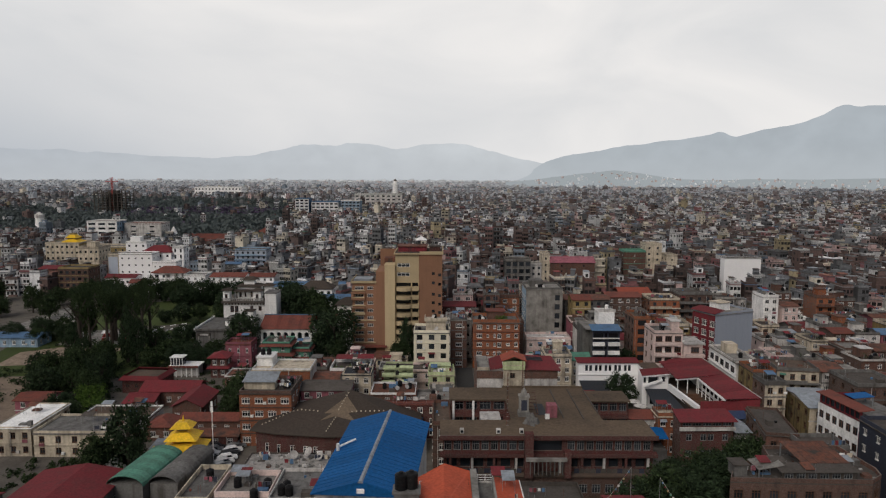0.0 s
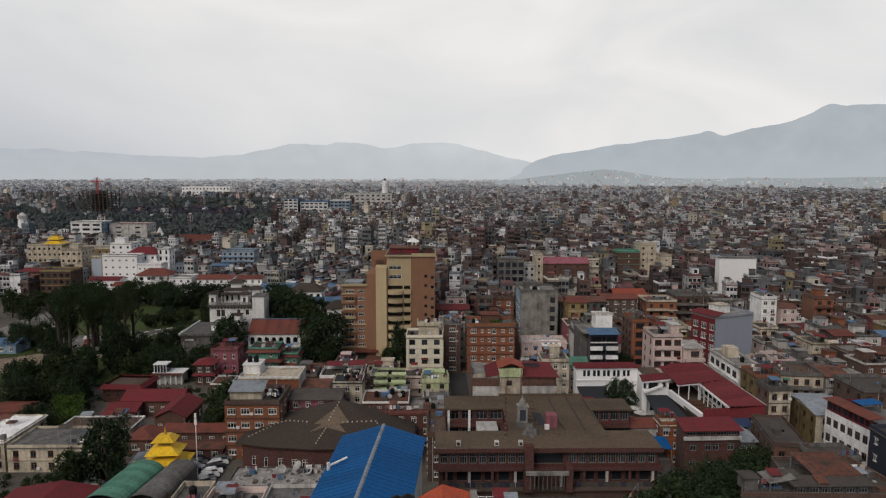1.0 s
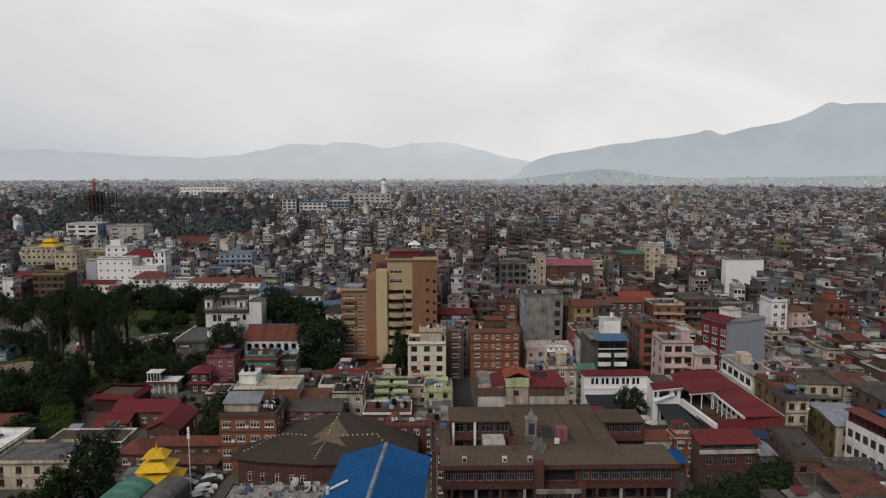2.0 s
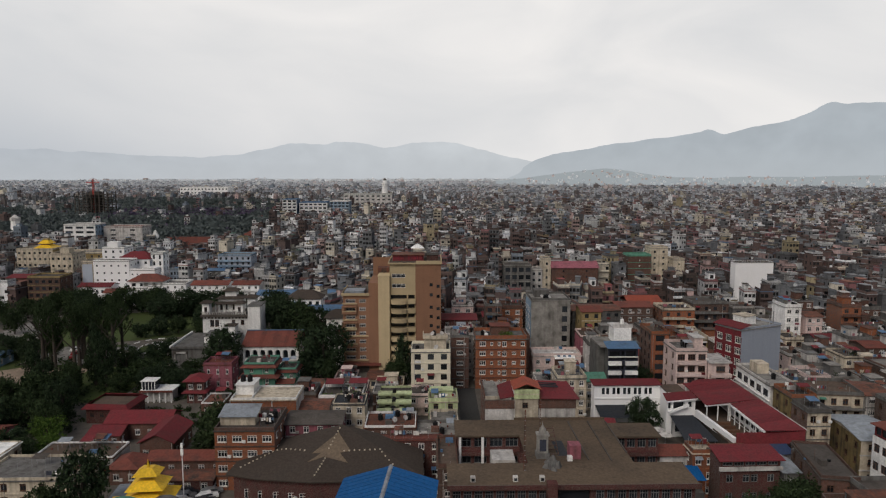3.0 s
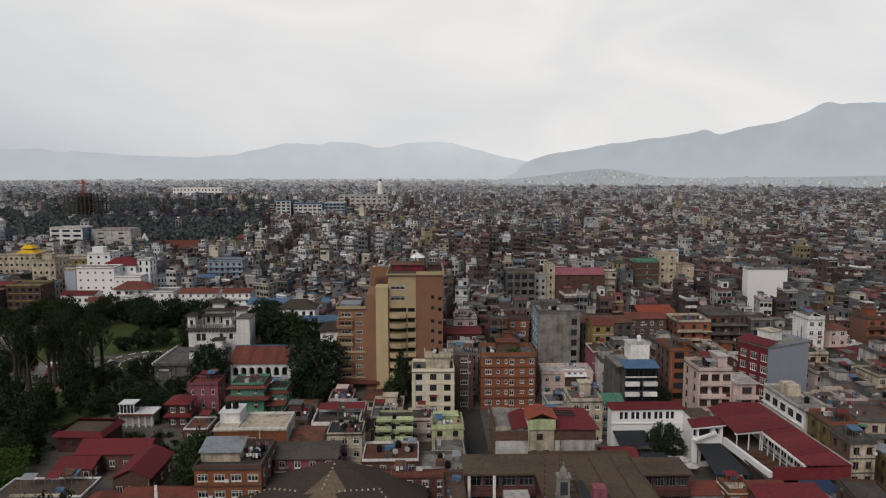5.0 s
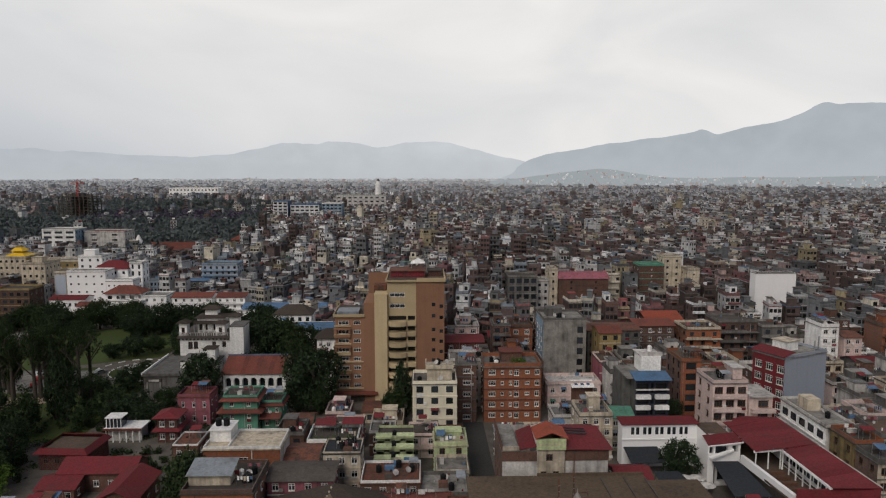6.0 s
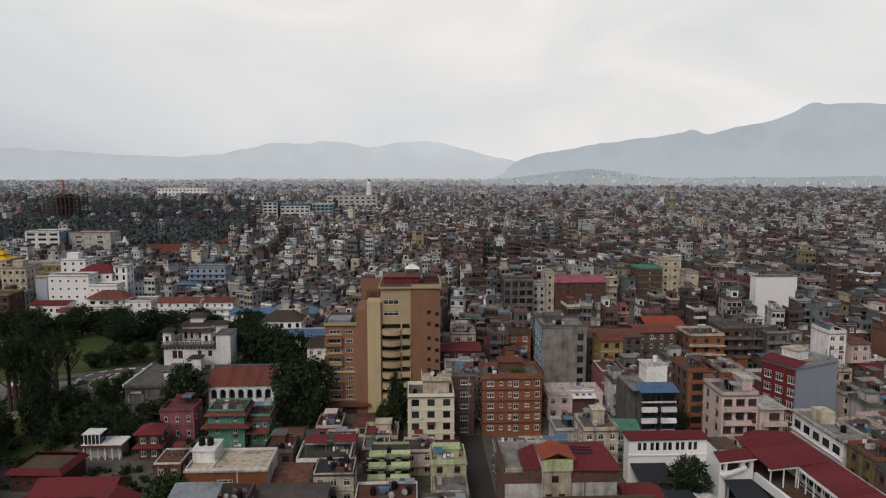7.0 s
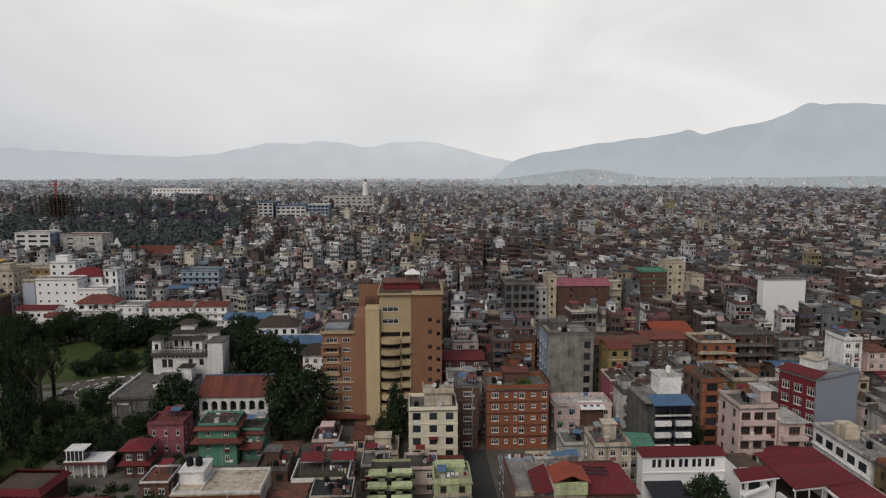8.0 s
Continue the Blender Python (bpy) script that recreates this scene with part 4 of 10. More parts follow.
def arches(mesh, a, b, holes, mat, rise=0.5):
    """Rounds the heads of openings: fills the upper corners under an arc."""
    a, b = Vector(a), Vector(b)
    u = (b - a).normalized()
    for u0, u1, v0, v1 in holes:
        n, r = 6, (u1 - u0) / 2
        for side in (0, 1):
            pts = []
            for i in range(n + 1):
                t = math.pi / 2 * i / n
                q = (u0 + u1) / 2 - r * math.cos(t) * (1 if side == 0 else -1)
                pts.append((q, v1 - rise + rise * math.sin(t)))
            corner = (u0 if side == 0 else u1, v1)
            ring = [corner] + (pts if side else pts[::-1])
            w3 = [(a + u * q) for q, _ in ring]
            mesh.poly([(c.x, c.y - 0.003, z) for c, (_, z) in zip(w3, ring)], mat)


# ------------------------------------------------------------------ streets, drive, lawn, yards
slab("road", [(79.5, 60), (86, 60), (84.3, 128), (87.5, 205), (93, 260), (88, 260), (83.6, 205), (80.5, 128)], 0.03, "asphalt", "narrow dark asphalt street between the shops", "road")
slab("lane", [(4.8, 165), (9.8, 165), (10, 216), (4.6, 216)], 0.03, "asphalt", "narrow lane between the houses", "road")
slab("car_park", [(-55, 138), (-41.5, 138), (-41.5, 158), (-55, 158)], 0.03, "paving", "pale concrete car park yard", "yard")
slab("lawn", [(-152, 262), (-100, 282), (-96, 318), (-128, 332), (-156, 318)], 0.05, "grass", "mown green lawn of a park", "lawn")
slab("garden_ground", [(-150, 205), (-92, 205), (-92, 262), (-118, 270), (-160, 255)], 0.04, "grass", "shaded grassy garden ground", "lawn")
M["earth"] = surface("trodden_earth", (0.26, 0.2, 0.15), 0.95, 0.4)
slab("bare_earth", [(-158, 166), (-112, 166), (-110, 204.5), (-152, 204.5)], 0.035, "earth", "bare trodden earth under tall trees", "ground")
slab("forecourt", [(-96, 100), (-60, 100), (-60, 146), (-96, 146)], 0.03, "paving", "paved forecourt of a villa", "yard")
slab("sandy_clearing", [(-146, 216), (-121, 219), (-116, 228), (-114, 239), (-138, 240), (-148, 233)], 0.06, "earth", "bare sandy clearing under tall trees", "ground")
slab("sandy_parking", [(-142, 243), (-116, 243), (-115, 266), (-140, 266)], 0.065, "concrete_pale", "pale sandy parking ground behind the grove", "yard")
slab("sandy_track", [(-176, 270), (-166, 270), (-156, 280), (-154, 294), (-167, 296), (-168, 322), (-173, 322), (-176, 296)], 0.06, "concrete_pale", "pale sandy track by the park", "road")
slab("school_yard", [(46, 158), (84, 158), (84, 190), (46, 190)], 0.03, "paving", "paved school yard", "yard")
ringm = Mesh()
outer, inner = [], []
for i in range(33):
    t = radians(-60 + 330 * i / 32)
    outer.append((-103 + 12.5 * math.cos(t), 265 + 14 * math.sin(t)))
    inner.append((-103 + 7.0 * math.cos(t), 265 + 8.5 * math.sin(t)))
for i in range(32):
    ringm.prism([(*outer[i], 0.04), (*outer[i + 1], 0.04), (*inner[i + 1], 0.04), (*inner[i], 0.04)], [(*outer[i], 0.09), (*outer[i + 1], 0.09), (*inner[i + 1], 0.09), (*inner[i], 0.09)], "paving")
solid("carriage_drive", ringm, 0, 0, 0, 0, "pale round carriage drive before the mansion", "road", kind="structure")
kerb = Mesh()
for loop, off in ((outer, 0.3), (inner, -0.3)):
    for i in range(32):
        if i % 2 == 0:
            (xa, ya), (xb, yb) = loop[i], loop[i + 1]
            kerb.bar((xa, ya, 0.2), (xb, yb, 0.2), 0.18, "white", 6)
solid("kerb", kerb, 0, 0, 0, 0, "white painted kerb stones along the drive", "kerb", kind="structure")
bed = Mesh()
for i in range(24):
    t0, t1 = 2 * math.pi * i / 24, 2 * math.pi * (i + 1) / 24
    bed.prism([(-101 + 4.2 * math.cos(t0), 266 + 4.6 * math.sin(t0), 0.0), (-101 + 4.2 * math.cos(t1), 266 + 4.6 * math.sin(t1), 0.0), (-101 + 3.7 * math.cos(t1), 266 + 4.0 * math.sin(t1), 0.0), (-101 + 3.7 * math.cos(t0), 266 + 4.0 * math.sin(t0), 0.0)],
              [(-101 + 4.2 * math.cos(t0), 266 + 4.6 * math.sin(t0), 0.9), (-101 + 4.2 * math.cos(t1), 266 + 4.6 * math.sin(t1), 0.9), (-101 + 3.7 * math.cos(t1), 266 + 4.0 * math.sin(t1), 0.9), (-101 + 3.7 * math.cos(t0), 266 + 4.0 * math.sin(t0), 0.9)], "white")
solid("fountain_wall", bed, 0, 0, 0, 0, "low round white wall in the middle of the drive", "garden wall")


# ------------------------------------------------------------------ the tall hotel
def hotel():
    keep_clear(-31, 0.2, 231, 252)
    ob = thing("hotel_block", -31, 232.4, 0, 0, "tall stepped hotel in brown and cream facing with curved balconies", "hotel")
    # lower wing: eight storeys, two columns of windows
    s = Mesh()
    holes, zs = [], [4.0 + 2.62 * k for k in range(8)]
    for z in zs:
        holes += [(0.9, 3.9, z + 0.5, z + 1.7), (5.2, 7.2, z + 0.5, z + 1.7)]
    facade(s, (0, 0), (8.2, 0), 3.4, 25.2, holes, "tower_brown")
    facade(s, (8.2, 16), (0, 16), 0, 25.2, (), "tower_brown")
    facade(s, (0, 16), (0, 0), 0, 25.2, (), "tower_brown")
    part("wing_wall", s, ob, "brown faced wing of eight storeys")
    put_windows(ob, (0, 0), (8.2, 0), holes, "frame_white", "frame")
    for k, z in enumerate(zs):
        if k in (1, 4, 6):
            b = Mesh()
            b.box(-0.3, 4.4, -0.9, -0.004, z - 0.35, z + 0.4, "tower_brown" if k != 4 else "tower_cream")
            b.box(-0.3, 4.4, -1.0, -0.004, z + 0.4, z + 0.52, "tower_cream")
            b.box(-0.3, 0.5, -0.9, -0.004, z + 0.52, z + 1.8, "tower_brown")
            b.box(4.0, 4.4, -0.9, -0.004, z + 0.52, z + 1.8, "tower_brown")
            b.box(-0.35, 4.5, -1.0, -0.004, z + 1.8, z + 2.2, "tower_brown")
            part("bay", b, ob, "projecting brown bay with a cream ledge")
        else:
            part("ledge", Mesh().box(-0.2, 4.5 if k % 3 else 8.0, -0.35, -0.004, z + 0.05, z + 0.38, "tower_cream"), ob)
    part("wing_roof", Mesh().box(-0.3, 8.2, -0.3, 16, 25.2, 25.4, "concrete_dark"), ob, "dark worn roof deck")
    e = Mesh().box(-0.5, 8.4, -0.6, -0.3, 25.2, 26.0, "tower_cream").box(-0.5, -0.3, -0.3, 16, 25.2, 26.0, "tower_cream")
    part("wing_parapet", e, ob, "cream parapet")
    part("roof_sheet", Mesh().box(0.3, 6.6, 1.6, 8, 25.4, 26.3, "grey_roof"), ob, "pale blue sheet over the wing roof")
    part("canopy", Mesh().box(-0.6, 12, -1.8, -0.004, 2.7, 3.4, "red_tile"), ob, "red-brown canopy over the ground floor")
    part("ground_floor", Mesh().box(0.2, 11, 0.6, 15, 0, 3.38, "concrete_dark"), ob)
    # plain brown pier and cream stair column
    part("pier", Mesh().box(8.2, 11.3, -0.3, 15, 0, 29.3, "tower_brown"), ob)
    c = Mesh().box(11.3, 14.9, -1.0, 12, 0, 31.4, "tower_cream")
    c.box(11.2, 15.0, -1.1, 12, 31.4, 31.8, "tower_cream")
    part("stair_column", c, ob, "plain cream stair column")
    # balcony front
    s = Mesh()
    fz = [4.6 + 3.02 * k for k in range(8)]
    holes = [(0.3, 5.4, z + 1.15, z + 2.55) for z in fz[:7]] + [(5.8, 7.9, z + 1.15, z + 2.55) for z in fz[:7]]
    up = [(0.7, 5.0, 27.6, 28.9), (0.7, 5.0, 30.8, 32.1)]
    facade(s, (14.9, 0.4), (23.1, 0.4), 0, 35.0, holes + up, "tower_cream", deep=1.3)
    part("balcony_front", s, ob, "cream front with rows of deep balconies")
    put_windows(ob, (14.9, 0.4), (23.1, 0.4), up, "frame_white", "frame")
    for z in fz[:7]:
        b = Mesh()
        prof = [(0.0, 0.0), (0.8, -1.5), (2.2, -1.95), (3.8, -1.9), (5.2, -1.25), (5.6, -0.55), (8.1, -0.5), (8.1, 0.38), (0, 0.38)]
        b.prism([(15.0 + x, y, z - 0.15) for x, y in prof], [(15.0 + x, y, z + 1.1) for x, y in prof], "tower_cream")
        part("balcony", b, ob, "curved cream balcony parapet")
    # brown side part with small square windows
    s = Mesh()
    holes = []
    for k in range(6):
        z = 10.6 + 3.0 * k + (0.25 * k if k > 3 else 0)
        holes += [(4.5, 5.5, z + 1.2, z + 2.2), (6.7, 7.7, z + 0.7, z + 1.7)]
    facade(s, (23.1, 0), (31.2, 0.3), 0, 35.2, holes, "tower_brown")
    facade(s, (31.2, 0.3), (31.2, 18), 0, 35.2, (), "tower_brown")
    facade(s, (31.2, 18), (8.2, 18), 0, 35.2, (), "tower_brown")
    facade(s, (14.9, 18), (14.9, 0.4), 25, 35.2, (), "tower_cream")
    part("side_wall", s, ob, "plain brown facing with small square windows")
    put_windows(ob, (23.1, 0), (31.2, 0.3), holes, "frame_brown", "dark")
    part("roof", Mesh().box(14.7, 31.2, 0.0, 18.0, 35.2, 35.4, "terrace"), ob, "dark worn roof deck")
    for x0, x1, y0, y1, z1 in ((14.4, 23.3, -0.4, -0.004, 35.7), (23.304, 31.5, -0.3, -0.004, 36.3), (31.204, 31.5, 0, 18.2, 36.3), (14.4, 14.696, 0, 18.2, 35.7)):
        part("roof_edge", Mesh().box(x0, x1, y0, y1, 35.2, z1, "tower_cream"), ob, "cream roof edge")
    part("roof_bar", Mesh().box(15.6, 25.6, 7.0, 15, 35.4, 37.2, "maroon").box(15.2, 25.9, 6.6, 15.3, 37.2, 37.4, "rust_roof"), ob, "dark red roof-top room")
    for k in range(5):
        part("roof_bar_window", window_mesh(1.5, 1.3, "frame_brown", "dark"), ob, "", pose(16.6 + 2.0 * k, 6.92, 35.6))
    part("roof_stair", Mesh().box(26.6, 30.4, 9.0, 14, 35.4, 37.0, "brick_red").box(26.3, 30.7, 8.7, 14.3, 37.0, 37.2, "concrete_dark"), ob, "brick stair head")
    t = Mesh()
    t.box(21.6, 21.7, 9.4, 9.5, 37.75, 39.2, "steel")
    t.box(25.4, 25.5, 9.4, 9.5, 37.75, 39.2, "steel")
    t.prism([(21.4, 9, 39.2), (25.7, 9, 39.2), (25.7, 13, 39.2), (21.4, 13, 39.2)], [(23.4, 10.8, 40.6), (23.7, 10.8, 40.6), (23.7, 11.1, 40.6), (23.4, 11.1, 40.6)], "white")
    part("tent", t, ob, "white pointed canvas tent on the roof")
    part("red_shed", Mesh().box(10.8, 14.4, 5, 9, 29.3, 33.4, "rust_roof"), ob, "red sheet shed")


hotel()


# ------------------------------------------------------------------ tall white building with the blue roof
def blue_hall():
    keep_clear(-18, -3, 84, 112)
    w, d, h = 12.4, 25.5, 21.4
    ob = thing("blue_roofed_building", -16.6, 85, 0, -4, "tall pale brick building under a bright blue sheet roof", "building")
    s = Mesh()
    facade(s, (0, 0), (w, 0), 0, h, (), "offwhite")
    facade(s, (w, 0), (w, d), 0, h, (), "offwhite")
    facade(s, (w, d), (0, d), 0, h, (), "offwhite")
    facade(s, (0, d), (0, 0), 0, h, (), "offwhite")
    part("wall", s, ob)
    rise, c = 2.0, w / 2
    for k, e in enumerate((-0.5, w + 0.5)):
        n = 7
        for i in range(n):
            y0, y1 = -0.6 + (d + 1.2) * i / n, -0.6 + (d + 1.2) * (i + 1) / n - 0.03
            p = Mesh()
            p.prism([(e, y0, h), (e, y1, h), (c, y1, h + rise), (c, y0, h + rise)], [(e, y0, h + 0.1), (e, y1, h + 0.1), (c, y1, h + rise + 0.1), (c, y0, h + rise + 0.1)], "blue_roof")
            part("roof_sheet", p, ob, "bright blue profiled roof sheet")
    for i in range(24):
        y0 = -0.5 + (d + 1.0) * i / 24
        for e in (-0.5, w + 0.5):
            r = Mesh().bar((e, y0, h + 0.12), (c, y0, h + rise + 0.12), 0.035, "blue_roof", 4)
            part("rib", r, ob)
    r = Mesh()
    r.prism([(c - 0.4, -0.7, h + rise - 0.1), (c + 0.4, -0.7, h + rise - 0.1), (c + 0.4, d + 0.7, h + rise - 0.1), (c - 0.4, d + 0.7, h + rise - 0.1)],
            [(c - 0.12, -0.7, h + rise + 0.2), (c + 0.12, -0.7, h + rise + 0.2), (c + 0.12, d + 0.7, h + rise + 0.2), (c - 0.12, d + 0.7, h + rise + 0.2)], "grey_roof")
    part("ridge_cap", r, ob, "pale grey ridge cap")
    g = Mesh()
    g.prism([(-0.4, -0.55, h + 0.05), (w + 0.4, -0.55, h + 0.05), (w + 0.4, -0.4, h + 0.05), (-0.4, -0.4, h + 0.05)], [(c - 0.1, -0.55, h + rise - 0.1), (c + 0.1, -0.55, h + rise - 0.1), (c + 0.1, -0.4, h + rise - 0.1), (c - 0.1, -0.4, h + rise - 0.1)], "blue_roof")
    part("gable_panel", g, ob, "dark blue gable panel")
    part("vent", Mesh().box(c - 0.5, c + 0.5, -0.7, -0.56, h + 0.5, h + 1.1, "white"), ob)
    part("vent_pipe", Mesh().bar((0.2, 13, h + 0.9), (2.6, 14.5, h + 1.6), 0.16, "white", 8).tube(0.2, 13, h + 0.2, h + 1.4, 0.25, 0.25, "white", 8), ob, "white vent pipe at the eaves")


blue_hall()
def orange_roof_house():
    ob = block(-3.0, 10.2, 79, 9.3, 21.2, wall="offwhite", label="building under two orange sheet roofs with a grey gap", roof="flat", roof_mat="concrete", floors=5, trim="offwhite", parap=0.2)
    e = Mesh()
    e.prism([(-0.3, -0.4, 21.3), (3.4, -0.4, 22.6), (7.0, -0.4, 21.7), (7.0, 12.0, 21.7), (3.4, 12.4, 22.6), (-0.3, 10.6, 21.3)], [(-0.3, -0.4, 21.4), (3.4, -0.4, 22.7), (7.0, -0.4, 21.8), (7.0, 12.0, 21.8), (3.4, 12.4, 22.7), (-0.3, 10.6, 21.4)], "orange_roof")
    part("roof_sheet", e, ob, "orange-red sheet roof")
    part("roof_sheet", Mesh().prism([(10.2, -0.4, 22.0), (13.6, -0.4, 21.5), (13.6, 9.5, 21.5), (10.2, 9.5, 22.0)], [(10.2, -0.4, 22.1), (13.6, -0.4, 21.6), (13.6, 9.5, 21.6), (10.2, 9.5, 22.1)], "orange_roof"), ob, "orange-red sheet roof")
    part("gap_wall", Mesh().box(7.02, 7.9, 0, 11.6, 21.2, 22.3, "concrete_pale"), ob, "pale cement upstand")
    part("gap_wall", Mesh().box(9.9, 10.18, 0, 9.3, 21.2, 22.2, "concrete_pale"), ob)
    for k in range(3):
        part("rail", Mesh().bar((7.9, 9.4, 21.7 + 0.35 * k), (10.2, 9.4, 21.7 + 0.35 * k), 0.05, "white", 6), ob, "white pipe rail")
    for k in range(3):
        part("rail_post", Mesh().bar((8.0 + 1.0 * k, 9.4, 21.3), (8.0 + 1.0 * k, 9.4, 22.5), 0.05, "white", 6), ob)
    part("eaves_trim", Mesh().box(13.6, 13.75, -0.4, 9.5, 21.3, 21.65, "white"), ob, "white eaves trim")


orange_roof_house()
fr = Mesh().box(-6.0, -2.8, 81.9, 84.2, 0, 22.8, "concrete").box(-6.2, -2.6, 81.7, 84.3, 22.8, 23.0, "concrete")
solid("tank_stand", fr, 0, 0, 0, 0, "grey concrete tower carrying two black tanks", "tank stand")
keep_clear(-6.6, -3.5, 83.5, 86.6)
water_tank(-5.1, 83.0, 23.0, "black", 1.5)
water_tank(-3.8, 83.4, 23.0, "black", 1.5)


# ------------------------------------------------------------------ hall under the many-sided brown roof
def star_hall():
    keep_clear(-45, -3, 138, 159)
    ob = thing("assembly_hall", -23, 149, 0, 0, "low brick hall under a broad many-sided brown roof", "hall")
    eave = [(-19.7, -3.5), (-13.3, -5.6), (-2.7, -7.2), (8, -6.8), (18.6, -5.1), (18.3, 8), (12, 14.5), (-8, 15), (-18.5, 10)]
    s = Mesh()
    ring = [(x * 0.93, y * 0.9) for x, y in eave]
    s.prism([(x, y, 0) for x, y in ring], [(x, y, 6.0) for x, y in ring], "brick_red")
    part("wall", s, ob)
    apex = (1.6, 7.2, 11.8)
    for i in range(len(eave)):
        a, b = eave[i], eave[(i + 1) % len(eave)]
        p = Mesh()
        p.prism([(*a, 6.0), (*b, 6.0), apex], [(*a, 6.25), (*b, 6.25), (apex[0], apex[1], apex[2] + 0.2)], "brown_roof")
        part("roof_slope", p, ob, "moss-brown roof slope")

    def on_slope(x, y, lift):
        """The height of the roof above a plan point, along the ray from the apex to the eaves."""
        dx, dy = x - apex[0], y - apex[1]
        best = None
        for i in range(len(eave)):
            a, b = eave[i], eave[(i + 1) % len(eave)]
            n = (b[1] - a[1], a[0] - b[0])
            den = n[0] * dx + n[1] * dy
            if den > 1e-6:
                t = (n[0] * (a[0] - apex[0]) + n[1] * (a[1] - apex[1])) / den
                if t > 0 and (best is None or t < best):
                    best = t
        return apex[2] + (6.0 - apex[2]) / best + lift if best else apex[2] + lift
    star = [(1.0, 5.0), (-3.5, -0.1), (-1.7, -0.2), (-4.1, -2.3), (-1.0, -1.2), (3.7, -2.6), (1.9, -0.2), (4.0, 0.3)]
    st, fine = Mesh(), 6
    for a, b in zip(star, star[1:] + star[:1]):
        def spot(u, v, lift=0.3):
            x, y = 0.2 + (a[0] - 0.2) * u + (b[0] - 0.2) * v, a[1] * u + b[1] * v
            return (x, y, on_slope(x, y, lift))
        for p in range(fine):
            for q in range(fine - p):
                u, v, g_ = p / fine, q / fine, 1 / fine
                st.poly([spot(u, v), spot(u + g_, v), spot(u, v + g_)], "star_tile")
                if p + q < fine - 1:
                    st.poly([spot(u + g_, v), spot(u + g_, v + g_), spot(u, v + g_)], "star_tile")
        st.poly([spot(1, 0), spot(1, 0, 0.0), spot(0, 1, 0.0), spot(0, 1)], "star_tile")
    part("star", st, ob, "paler brown barbed star laid on the roof")
    for a, b, n in (((-17.2, -1.9), (-11.8, 2.0), 9), ((-11.0, 2.2), (-5.2, 0.7), 7), ((2.7, 0.2), (9.8, 1.0), 8), ((10.2, 0.4), (14.8, -5.6), 7), ((1.1, 6.2), (-0.4, 0.8), 7), ((-0.8, -1.6), (-2.2, -5.6), 7)):
        for i in range(n):
            x, y = a[0] + (b[0] - a[0]) * i / (n - 1), a[1] + (b[1] - a[1]) * i / (n - 1)
            z = on_slope(x, y, 0.0)
            part("roof_lamp", Mesh().box(x - 0.14, x + 0.14, y - 0.14, y + 0.14, z, z + 0.4, "cream"), ob)
    for x in (-15.4, -12.6, -9.6, -6.6, -4.4):
        a, b = (ring[0], ring[1]) if x < ring[1][0] else (ring[1], ring[2])
        y = a[1] + (b[1] - a[1]) * (x - a[0]) / (b[0] - a[0])
        part("window", window_mesh(1.3, 2.0, "frame_white", "frame"), ob, "", pose(x, y - 0.12, 1.6))


star_hall()


